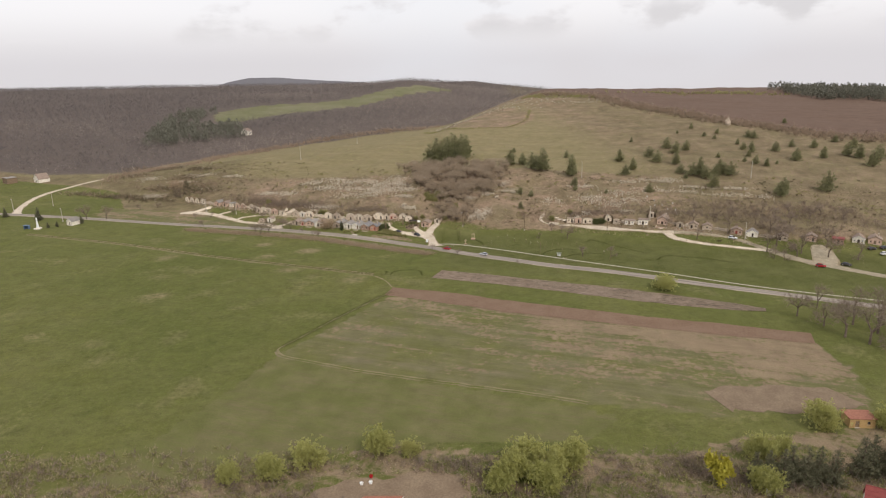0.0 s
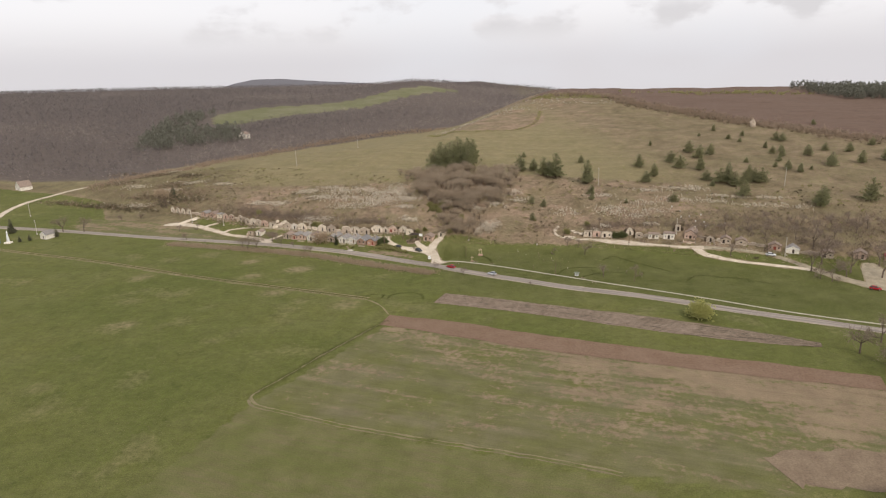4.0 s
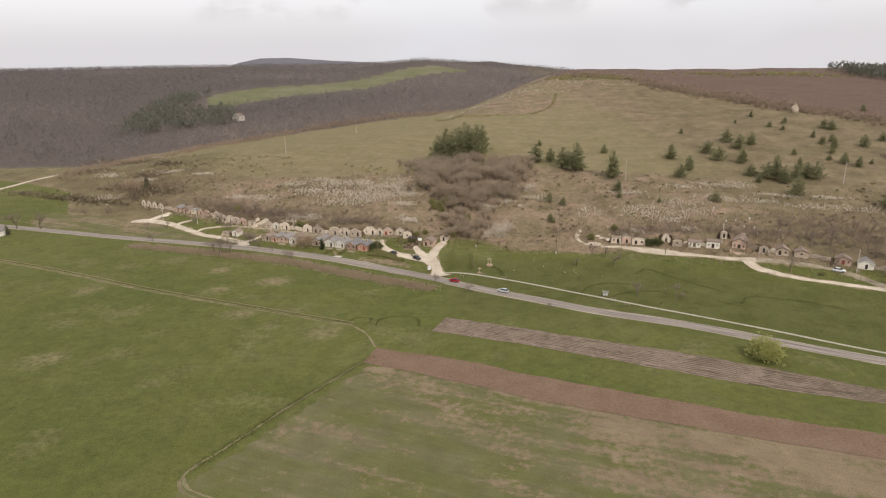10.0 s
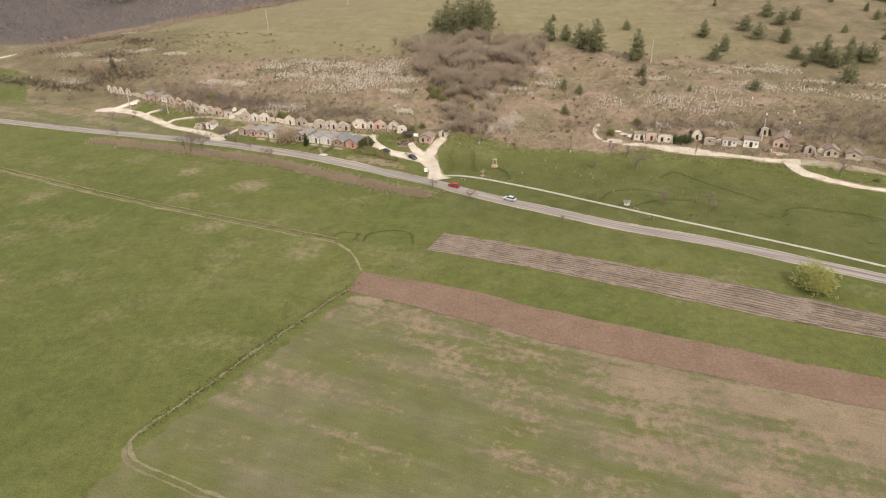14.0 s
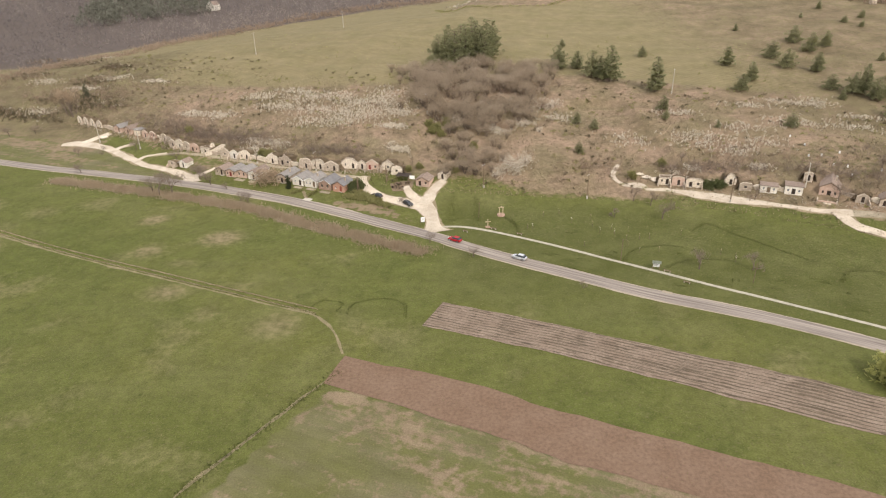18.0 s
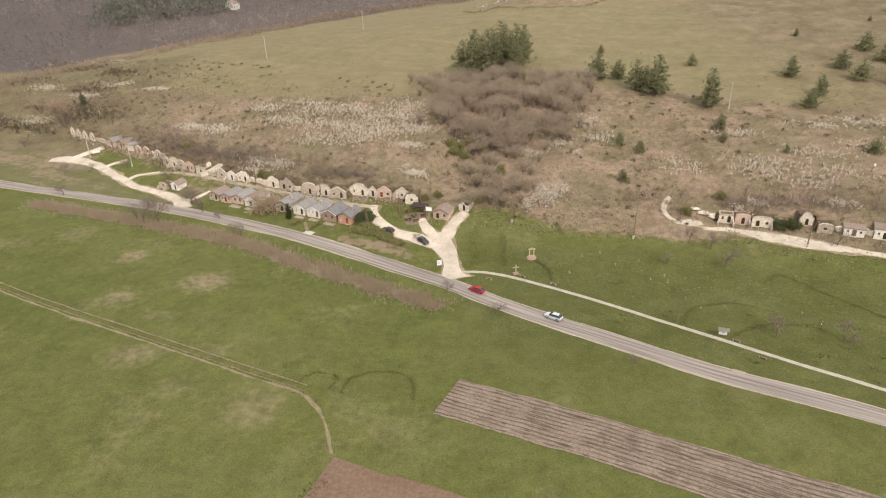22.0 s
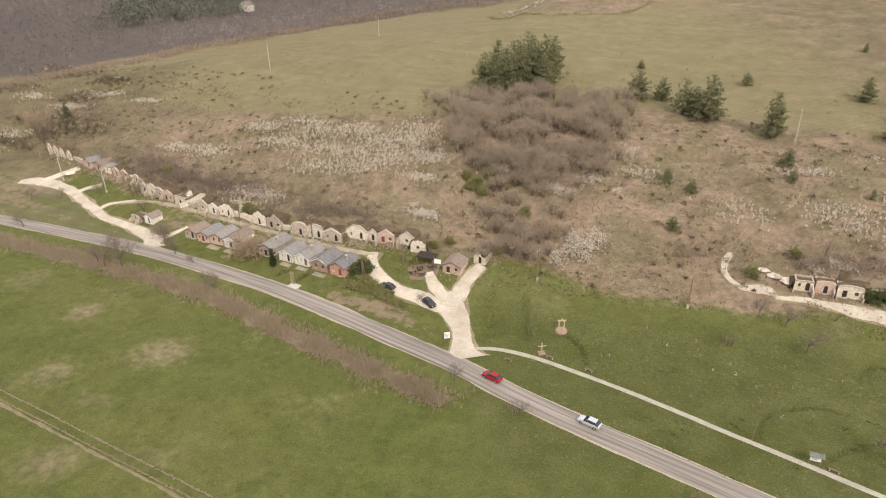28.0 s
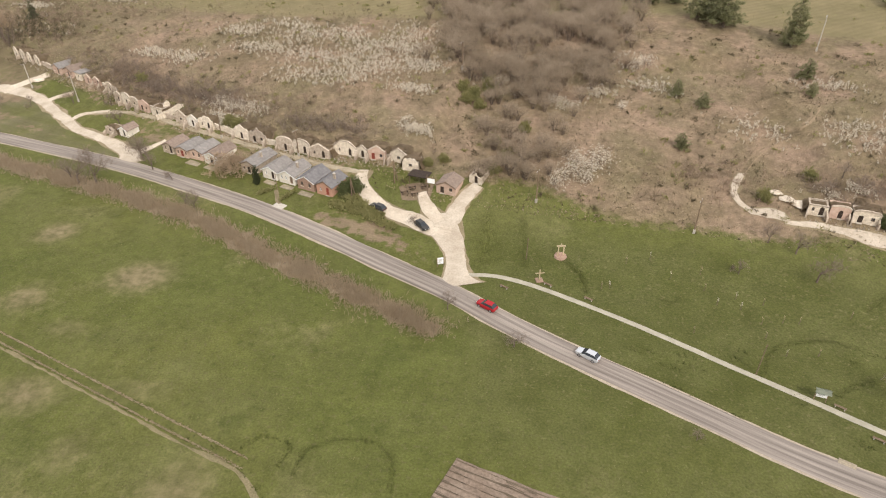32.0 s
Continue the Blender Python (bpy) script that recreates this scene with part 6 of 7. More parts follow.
scatter("brushwood", sparse, r.uniform(0.3, 0.8, len(sparse)), 6, "bush", "small shrubs dotted over the slope", "brushwood", (0, 0, 0.7), 0.2, 1.1, 0.2, 16)
REED = [(-165, 371), (-118, 357.6), (-88, 347.6), (-73.5, 341.4), (-57.5, 332.8), (-42, 324.8), (-30, 318.6), (-21, 314.6), (-15.5, 312.4)]
tagged(strip("reed_bed", REED, M["reed_bed"], 0.05, 4.2, 4, 1.3, 0.8), "straw-coloured ground under the reeds", "verge", kind="structure")
verge = along(REED, 1.7, 26000, r)
verge = verge[np.sin(verge[:, 0] * 0.5 + np.sin(verge[:, 1] * 0.7)) + r.uniform(-1, 1.6, len(verge)) > 0]
scatter("reeds", verge, r.uniform(0.4, 0.85, len(verge)), 5, "reed", "band of dry fawn reeds along the road's ditch", "reeds", (0.3, 0, 2.6), 0.06, 1.6, 0.0, 17)
scatter("brushwood", verge[::40], r.uniform(0.5, 1.1, len(verge[::40])), 8, "twig_pale", "brown brushwood among the roadside reeds", "brushwood", (0, 0, 0.9), 0.05, 1.2, 0.3, 25)
bank = np.column_stack([r.uniform(-120, 130, 15000), r.uniform(106, 132, 15000) + r.normal(size=15000) * 2])
bank = bank[(np.abs(bank[:, 0] + 18) > 17) | (bank[:, 1] > 124)]
gaps = np.sin(bank[:, 0] * 0.23 + 1.5 * np.sin(bank[:, 1] * 0.3)) * np.sin(bank[:, 1] * 0.5 + bank[:, 0] * 0.11)
bank = bank[gaps + r.uniform(-0.8, 0.8, len(bank)) > -0.1]
scatter("reeds", bank, r.uniform(0.3, 0.8, len(bank)), 6, "reed", "dry reeds and sedge along the stream", "reeds", (0, 0, 1.2), 0.07, 1.4, 0.0, 18)
scatter("brushwood", bank[::5], r.uniform(0.7, 1.6, len(bank[::5])), 9, "twig_grey", "leafless brushwood along the stream", "brushwood", (0, 0, 0.8), 0.06, 1.3, 0.4, 19)
scatter("brushwood", bank[1::7], r.uniform(0.5, 1.1, len(bank[1::7])), 9, "bush", "budding green scrub along the stream", "brushwood", (0, 0, 0.7), 0.14, 1.1, 0.4, 38)
gardens = heap([(70, 112, 10, 5), (95, 113, 12, 6), (112, 130, 8, 5), (120, 140, 6, 4), (55, 126, 8, 3), (40, 116, 8, 5), (108, 112, 8, 6), (0, 126, 6, 2), (-48, 117, 8, 2.5), (30, 110, 10, 4)], 700, r)
scatter("brushwood", gardens, r.uniform(0.9, 2.0, len(gardens)), 13, "twig_grey", "leafless garden scrub beside the stream", "brushwood", (0, 0, 0.9), 0.04, 1.2, 0.6, 39)
lawn = np.column_stack([r.uniform(-180, 130, 52000), r.uniform(135, 345, 52000)])
clump = np.sin(lawn[:, 0] * 0.21 + 2 * np.sin(lawn[:, 1] * 0.11)) * np.sin(lawn[:, 1] * 0.24 + lawn[:, 0] * 0.07)
lawn = lawn[(clump + r.uniform(-1, 1, len(lawn)) > 0.1) & ((lawn[:, 0] < 0) | (lawn[:, 1] < foot(lawn[:, 0]) - 60))]
scatter("grass", lawn, r.uniform(0.10, 0.24, len(lawn)), 3, "tuft", "tufts of spring grass in the meadow", "grass", (0, 0, 1.2), 0.3, 1.2, 0.0, 20)
# leafless woods on the far slopes
wx, wy = r.uniform(-1500, 650, 150000), r.uniform(470, 1900, 150000)
wu, wv = (wx + 96) * 0.82 - (wy - 640) * 0.58, (wx + 400) * -0.724 + (wy - 560) * 0.69
far_off = np.hypot(wx, wy)
keep = (((-wu - 148 + 60 * np.clip((620 - wy) / 120, 0, 1) > 0) & (wv > -130) & (wy > 565 - (wx + 300) * 0.1)) | ((wv > 15) & (wy > 590 - 0.25 * (wx + 360)))) & (wx < np.where(wy < 1150, -20 + 0.4 * np.maximum(wy - 900, 0), 650))
keep &= ~inside(wx, wy, FAR_FIELD) & ~inside(wx, wy + 55, FAR_FIELD) & (r.uniform(size=len(wx)) < np.clip(900 / far_off, 0.25, 1) * 0.6)
woods = np.column_stack([wx[keep], wy[keep]])
tall = r.uniform(2.6, 4.6, len(woods))
evergreen = inside(woods[:, 0], woods[:, 1], EVERGREEN)
def crowns(name, spots, tall, n, material, label, seed, thin=0.1, long=1.3, point=0.0, blob=2):
    """Trees of a far wood: twigs over a rounded or pointed crown, down to the ground."""
    q = np.random.default_rng(seed)
    a, f = q.uniform(0, 6.283, (len(spots), n)), q.uniform(0, 1, (len(spots), n)) ** 0.8
    radius = tall[:, None] * (0.42 * np.sqrt(np.clip(1 - f * f, 0, 1)) * (1 - point) + point * 0.36 * (1 - f)) * q.uniform(0.55, 1.05, f.shape)
    x, y = spots[:, :1] + radius * np.cos(a), spots[:, 1:] + radius * np.sin(a)
    sunk = 3.5 * np.clip((np.hypot(spots[:, 0], spots[:, 1]) - 1000) / 500, 0, 1)
    z = (height(spots[:, 0], spots[:, 1]) - sunk)[:, None] + tall[:, None] * (0.04 + 0.96 * f)
    v = tufts(np.stack([x, y, z], -1).reshape(-1, 3), np.repeat(tall * 0.2, n), blob, q, (0, 0, 0.9), thin, long)
    return tagged(new(name, tri_mesh(name, v, M[material])), label, "woods", kind="stuff")


tall = tall * 2.15
# random tones; broad dark clumps stand in for shade between the wooded ridges
tone = np.sin(wx[keep] * 0.011 + 1.4 * np.sin(wy[keep] * 0.009)) * np.sin(wy[keep] * 0.014 - wx[keep] * 0.006) + r.uniform(-0.9, 0.9, len(woods)) - 0.35 + 0.7 * np.clip(1 - wv[keep] / 160, 0, 1) - 0.4 * np.clip((-wx[keep] - 330) / 200, 0, 1) + 0.3 * np.clip((wx[keep] + 300) / 150, 0, 1)
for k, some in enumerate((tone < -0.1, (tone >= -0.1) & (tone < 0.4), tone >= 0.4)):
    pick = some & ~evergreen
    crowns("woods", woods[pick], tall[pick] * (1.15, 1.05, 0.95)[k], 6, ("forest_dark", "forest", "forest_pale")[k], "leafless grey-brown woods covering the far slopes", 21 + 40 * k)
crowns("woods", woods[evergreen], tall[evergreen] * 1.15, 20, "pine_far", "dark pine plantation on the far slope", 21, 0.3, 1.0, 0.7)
pines = np.column_stack([r.uniform(385, 680, 1500), r.uniform(0, 1, 1500)])
pines[:, 1] = 735 - (pines[:, 0] - 315) * 0.45 + pines[:, 1] * 120
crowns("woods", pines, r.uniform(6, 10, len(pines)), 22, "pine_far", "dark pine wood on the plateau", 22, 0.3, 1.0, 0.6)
hedge = along(HEDGE[1:-1], 7, 2600, r)
scatter("hedge", hedge, r.uniform(1.4, 3.0, len(hedge)), 12, "twig", "leafless hedge along the plateau's edge", "hedge", (0, 0, 0.8), 0.08, 1.3, 0.6, 23)
scatter("hedge", hedge[::2], r.uniform(1.0, 2.2, len(hedge[::2])), 8, "scrub_dark", "dark brambles in the plateau hedge", "hedge", (0, 0, 0.7), 0.15, 1.1, 0.3, 26)
skyline = heap([(259, 806, 30, 8), (309, 800, 30, 8), (345, 780, 25, 8), (120, 815, 18, 6), (96, 795, 14, 6), (140, 780, 14, 6)], 500, r)
scatter("hedge", skyline, r.uniform(1.2, 2.6, len(skyline)), 10, "bush", "budding green scrub on the plateau", "hedge", (0, 0, 0.7), 0.16, 1.1, 0.5, 27)
edge = along([(-290, 520), (-262, 580), (-240, 660), (-205, 740), (-150, 830), (-90, 900), (-30, 945)], 7, 1900, r)
scatter("hedge", edge, r.uniform(1.2, 2.6, len(edge)), 9, "twig", "leafless scrub along the meadow's far edge", "hedge", (0, 0, 0.8), 0.08, 1.3, 0.6, 24)
away(PINES)


# ---- vehicles ----
def car(name, x, y, yaw, paint, label, long=4.4):
    """A parked car: body lofted from sections, glass, lights and wheels."""
    thing = tagged(new(name), label, "car")
    w, k = 0.86, long / 4.4
    bm = bmesh.new()
    rows = []
    for px, lo, hi, ww in ((-2.2, 0.42, 0.78, 0.72), (-2.05, 0.3, 0.92, 0.82), (-1.2, 0.26, 0.98, w), (0.2, 0.26, 0.97, w), (1.1, 0.28, 0.92, w), (1.9, 0.3, 0.78, 0.80), (2.2, 0.4, 0.66, 0.66)):
        rows.append([bm.verts.new((px * k, sy * ww, z)) for sy, z in ((-1, lo), (-1.03, (lo + hi) / 2), (-0.93, hi), (0.93, hi), (1.03, (lo + hi) / 2), (1, lo))])
    for a, b in zip(rows, rows[1:]):
        for i in range(6):
            bm.faces.new((a[i], a[(i + 1) % 6], b[(i + 1) % 6], b[i]))
    bm.faces.new(rows[0]), bm.faces.new(rows[-1][::-1])
    bmesh.ops.recalc_face_normals(bm, faces=bm.faces)
    part("body", bm, M[paint], thing)
    bm = bmesh.new()
    lower = [bm.verts.new((px * k, sy, 0.94)) for px, sy in ((-1.95, -0.76), (1.05, -0.76), (1.05, 0.76), (-1.95, 0.76))]
    upper = [bm.verts.new((px * k, sy, 1.43)) for px, sy in ((-1.45, -0.6), (0.25, -0.6), (0.25, 0.6), (-1.45, 0.6))]
    for i in range(4):
        bm.faces.new((lower[i], lower[(i + 1) % 4], upper[(i + 1) % 4], upper[i]))
    bm.faces.new(upper), bm.faces.new(lower[::-1])
    cabin = part("windows", bm, M["glass"], thing, "dark tinted window glass")
    part("roof", boxed((-1.42 * k, 0.22 * k, -0.59, 0.59, 1.434, 1.475)), M[paint], thing)
    for sx in (-1.42, 0.24):
        for sy in (-0.61, 0.61):
            part("pillar", boxed((sx * k - 0.04, sx * k + 0.04, sy - 0.03, sy + 0.03, 1.0, 1.44)), M[paint], cabin)
    for sx in (-1.35, 1.35):
        for sy in (-0.82, 0.82):
            bm = bmesh.new()
            bmesh.ops.create_cone(bm, cap_ends=True, segments=14, radius1=0.32, radius2=0.32, depth=0.2, matrix=Matrix.Translation((sx * k, sy, 0.32)) @ Matrix.Rotation(math.pi / 2, 4, "X"))
            tyre = part("wheel", bm, M["tyre"], thing)
            bm = bmesh.new()
            bmesh.ops.create_cone(bm, cap_ends=True, segments=12, radius1=0.2, radius2=0.2, depth=0.215, matrix=Matrix.Translation((sx * k, sy, 0.32)) @ Matrix.Rotation(math.pi / 2, 4, "X"))
            part("rim", bm, M["rim"], tyre)
    for sy in (-0.5, 0.5):
        part("headlight", boxed((2.12 * k, 2.2 * k, sy - 0.16, sy + 0.16, 0.58, 0.7)), M["lamp"], thing)
        part("tail_light", boxed((-2.22 * k, -2.1 * k, sy - 0.16, sy + 0.16, 0.64, 0.78)), M["car_red"], thing)
    thing.matrix_world = pose(x, y, float(height(x, y)) + 0.17, 0, 0, yaw)
    return thing


for a in ((-24.0, 345.3, -46, "car_grey", "dark grey hatchback parked on the pale gravel"), (-35.6, 351.4, 152, "car_grey", "dark car parked on the gravel lane"), (-7.0, 319.9, 149, "car_red", "red car on the asphalt road"),
          (12.0, 308.4, 150, "car_silver", "silver saloon on the asphalt road"), (168.2, 282.0, -30, "car_red", "red car parked by the gravel square"), (180.6, 283.2, -40, "car_grey", "dark car parked on the gravel"),
          (142.2, 319.4, -30, "car_white", "white car parked on the cellar lane"), (202.4, 300.4, 10, "car_grey", "dark car beside the white cellar house"), (208.4, 300.6, 10, "car_grey", "dark car beside the rose house"), (205, 294.5, 15, "car_white", "white car parked on the gravel")):
    car("car", *a)


# ---- poles, boards and small buildings ----
def rod(bm, a, b, r0, r1, sides=8):
    limb_tube(bm, a, b, r0, r1, sides)
    return bm


def pole(x, y, tall, material, label, arms=1, double=False):
    thing = tagged(new("utility_pole"), label, "utility pole", "utility poles")
    part("shaft", rod(bmesh.new(), (0, 0, -0.5), (0, 0, tall), 0.19, 0.11), M[material], thing)
    if double:
        part("brace", rod(bmesh.new(), (1.3, 0, -0.5), (0.1, 0, tall - 0.8), 0.15, 0.1), M[material], thing)
    else:
        part("base", boxed((-0.24, 0.24, -0.24, 0.24, -0.4, 1.0)), M["concrete"], thing, "pale concrete foot")
    for i in range(arms):
        z = tall - 0.35 - 0.7 * i
        arm = part("crossarm", boxed((-0.85, 0.85, 0.105, 0.21, z, z + 0.12)), M["wood"], thing)
        for sx in (-0.75, -0.3, 0.3, 0.75):
            part("insulator", rod(bmesh.new(), (sx, 0.16, z + 0.12), (sx, 0.16, z + 0.34), 0.06, 0.04, 6), M["white"], arm)
    thing.matrix_world = pose(x, y, float(height(x, y)), 0, 0, 65)
    return thing


for x, y, tall, m in ((-128.4, 518.4, 12, "concrete"), (83.9, 430.6, 10.5, "concrete"), (189, 410, 11, "concrete"), (-96, 614, 11, "concrete"), (106.5, 345.5, 8, "concrete"), (-258.7, 398, 9, "concrete"), (-291.9, 443, 9, "concrete"), (-311, 428, 9, "concrete"), (148.2, 318.5, 9, "concrete"),
                      (200, 262, 9, "concrete"), (-170.2, 415, 8.5, "concrete"), (-146.6, 404.8, 8.5, "concrete")):
    pole(x, y, tall, m, "pale concrete utility pole on the slope" if y > 400 else "pale concrete utility pole by the lane")
for x, y, tall in ((1.8, 355.8, 8.5), (36.8, 348, 8.5), (82.3, 342.6, 8.5), (-87.5, 381.6, 7.5), (-61.8, 372.5, 7.5), (-22, 412, 8)):
    pole(x, y, tall, "wood", "brown wooden utility pole with a concrete foot")
for x, y, tall in ((-33.4, 361.2, 6.5), (-43.0, 355.4, 6)):
    pole(x, y, tall, "wood", "braced wooden utility pole by the lane", 0, True)
for x, y, tall in ((40.8, 307.9, 7.0), (0.2, 336.5, 5.5), (73.5, 296, 6.0), (-63.2, 358.2, 5)):
    thing = tagged(new("wooden_post"), "thin weathered wooden post in the grass", "post")
    part("shaft", rod(bmesh.new(), (0, 0, -0.4), (0.12, 0, tall), 0.1, 0.07), M["wood"], thing)
    part("bracket", boxed((-0.1, 0.3, -0.04, 0.04, tall - 0.5, tall - 0.4)), M["wood"], thing)
    thing.matrix_world = pose(x, y, float(height(x, y)), 0, 0, 30)


def board(name, x, y, yaw, w, h, lift, label, roof=False, panel="white"):
    """A panel between two posts, some under a little roof."""
    thing = tagged(new(name), label, "sign board")
    for k in (-1, 1):
        part("post", boxed((k * (w / 2 + 0.06) - 0.06, k * (w / 2 + 0.06) + 0.06, -0.06, 0.06, -0.4, lift + h + 0.1)), M["wood"], thing)
    pn = part("panel", boxed((-w / 2, w / 2, -0.03, 0.03, lift, lift + h)), M[panel], thing)
    for i in range(3):
        part("print_bar", boxed((-w * 0.36, w * (0.1 + 0.12 * i), -0.036, -0.0305, lift + h * (0.25 + 0.2 * i), lift + h * (0.32 + 0.2 * i))), M["slate"], pn)
    if roof:
        for k in (-1, 1):
            bm = bmesh.new()
            vs = [bm.verts.new(p) for p in ((-w / 2 - 0.35, 0, lift + h + 0.65), (w / 2 + 0.35, 0, lift + h + 0.65), (w / 2 + 0.35, k * 0.75, lift + h + 0.1), (-w / 2 - 0.35, k * 0.75, lift + h + 0.1))]
            bm.faces.new(vs)
            bmesh.ops.solidify(bm, geom=bm.faces[:], thickness=0.07)
            part("roof", bm, M["slate_green"], thing)
    thing.matrix_world = pose(x, y, float(height(x, y)), 0, 0, yaw)
    return thing


board("info_board", 49.6, 302.9, -12, 1.7, 1.2, 0.9, "white notice board under a small grey-green roof by the footpath", True)
board("info_board", -17.9, 332.2, 20, 1.3, 1.6, 0.7, "upright white notice board at the lane's mouth")
bill = tagged(new("billboard"), "blank white board on a post above the tavern terrace", "sign board")
part("post", boxed((-0.9, -0.76, -0.07, 0.07, -0.4, 5.0)), M["wood"], bill)
part("panel", boxed((-0.755, 1.1, -0.05, 0.05, 2.9, 4.2)), M["white"], bill)
part("rim", boxed((-0.755, 1.1, -0.07, 0.07, 4.203, 4.28)), M["wood"], bill)
bill.matrix_world = pose(-23.8, 357.6, float(height(-23.8, 357.6)), 0, 0, -12)

cross = tagged(new("wayside_cross"), "pale timber wayside cross on a square stone base", "cross")
part("base", boxed((-0.75, 0.75, -0.75, 0.75, -0.4, 0.16)), M["brick"], cross)
part("post", boxed((-0.11, 0.11, -0.11, 0.11, 0.164, 2.7)), M["wood_pale"], cross)
part("arm", boxed((-0.75, 0.75, -0.16, -0.115, 1.85, 2.1)), M["wood_pale"], cross)
for k in (-1, 1):
    part("finial", rod(bmesh.new(), (k * 0.75, -0.1, 1.98), (k * 0.95, -0.1, 1.98), 0.14, 0.08, 7), M["wood_pale"], cross)
cross.matrix_world = pose(3.1, 329.9, float(height(3.1, 329.9)), 0, 0, 15)
gate = tagged(new("wooden_gate"), "carved wooden gate frame on a round stone base", "gate")
bm = bmesh.new()
bmesh.ops.create_cone(bm, cap_ends=True, segments=18, radius1=1.5, radius2=1.25, depth=0.6, matrix=Matrix.Translation((0, 0, 0.02)))
part("base", bm, M["brick"], gate)
for k in (-1, 1):
    part("post", boxed((k * 0.6 - 0.1, k * 0.6 + 0.1, -0.1, 0.1, 0.324, 2.6)), M["wood_pale"], gate)
part("lintel", boxed((-0.95, 0.95, -0.14, 0.14, 2.604, 2.85)), M["wood_pale"], gate)
part("ornament", rod(bmesh.new(), (0, 0, 2.85), (0, 0, 3.5), 0.22, 0.03, 7), M["wood_pale"], gate)
gate.matrix_world = pose(7.5, 338.2, float(height(7.5, 338.2)), 0, 0, 10)


def bench(x, y, yaw, label):
    thing = tagged(new("bench"), label, "bench", "benches along the footpath")
    for k in (-1, 1):
        part("leg", boxed((k * 0.7 - 0.06, k * 0.7 + 0.06, -0.18, 0.18, -0.2, 0.42)), M["concrete"], thing)
    for i in range(3):
        part("slat", boxed((-0.95, 0.95, -0.22 + 0.155 * i, -0.1 + 0.155 * i, 0.424, 0.47)), M["wood"], thing)
    thing.matrix_world = pose(x, y, float(height(x, y)), 0, 0, yaw)


for x, y in ((52.4, 301.6), (56, 295.4), (12.9, 324.8), (4.9, 328.4), (-4, 326.6)):
    bench(x, y, -30, "low wooden bench on concrete legs")


def table(x, y, yaw):
    thing = tagged(new("picnic_table"), "dark wooden table with benches on the tavern terrace", "table", "terrace tables")
    part("tabletop", boxed((-0.9, 0.9, -0.4, 0.4, 0.72, 0.78)), M["wood"], thing)
    for k in (-1, 1):
        part("seat", boxed((-0.9, 0.9, k * 0.7 - 0.13, k * 0.7 + 0.13, 0.42, 0.47)), M["wood"], thing)
        part("leg", boxed((k * 0.65 - 0.05, k * 0.65 + 0.05, -0.72, 0.72, -0.1, 0.715)), M["door_dark"], thing)
    thing.matrix_world = pose(x, y, float(height(x, y)) + 0.05, 0, 0, yaw)


for x, y, a in ((-27.6, 357.0, 20), (-28.6, 359.4, 25), (-25.6, 359.6, 15), (-30.2, 357.6, 30)):
    table(x, y, a)
canopy = tagged(new("terrace_canopy"), "dark timber canopy over the tavern terrace", "canopy")
for dx in (-2.2, 2.2):
    for dy in (0, 2.6):
        part("post", boxed((dx - 0.07, dx + 0.07, dy - 0.07, dy + 0.07, -0.6, 2.3)), M["wood"], canopy)
part("roof", plate([(-2.6, 2.304), (2.6, 2.304), (2.6, 2.45), (-2.6, 2.45)], [], -0.4, 3.1), M["door_dark"], canopy)
canopy.matrix_world = pose(-27.4, 360.6, float(height(-27.4, 360.6)) + 0.1, 0, 0, -14)


def stump_stone(name, x, y, w, tall, label, seed, material="tuff_grey", category="rock"):
    """A weathered standing stone or boulder."""
    r2 = np.random.default_rng(seed)
    bm = bmesh.new()
    bmesh.ops.create_icosphere(bm, subdivisions=3, radius=1)
    for v in bm.verts:
        k = 1 + 0.5 * noise.noise(v.co * 1.7 + Vector((seed, 0, 0))) + 0.22 * noise.noise(v.co * 4.3)
        taper = 1 - 0.35 * max(0, v.co.z)
        v.co = Vector((v.co.x * w / 2 * k * taper, v.co.y * w / 2 * k * taper, v.co.z * tall / 2 * k))
    ob = part(name, bm, M[material])
    ob.matrix_world = pose(x, y, float(height(x, y)) + tall * 0.36, 0, 0, float(r2.uniform(0, 360)))
    return tagged(ob, label, category)


stump_stone("rock_pillar", 238, 575, 4.6, 7.0, "tall pale weathered rock pillar beside the hedge", 3)
for x, y, w, h in ((61.6, 358.6, 3.6, 0.5), (59.0, 360.4, 3.0, 0.4), (57.2, 362.6, 2.4, 0.4), (-171, 420.5, 4, 0.6), (-111, 396.5, 2, 2.4)):
    stump_stone("boulder", x, y, w, h, "pale tuff boulder on the bank", int(w * 10), "tuff")
# the sloping wall in the hillside
wall = part("retaining_wall", plate([(-4.2, -0.8), (4.2, -0.8), (4.2, 3.4), (2.6, 3.6), (0, 2.3), (-2.2, 1.4), (-4.2, 0.9)], [], 0, 0.5), M["tuff"])
wall.matrix_world = pose(-108.6, 393.4, float(height(-108.6, 393.4)), 0, 0, 22)
tagged(wall, "sloping pale tuff retaining wall beside a cellar", "wall")
stair = tagged(new("stone_stairs"), "worn pale stone stairs climbing the bank", "stairs")
for i in range(12):
    sx, sy = -84.2 + 0.16 * i, 382.2 + 0.32 * i
    s1 = part("step", boxed((-0.9, 0.9, -0.18, 0.18, -0.5, 0.12)), M["tuff"], stair)
    s1.matrix_local = pose(sx, sy, float(height(sx, sy)) + 0.05, 0, 0, -26)

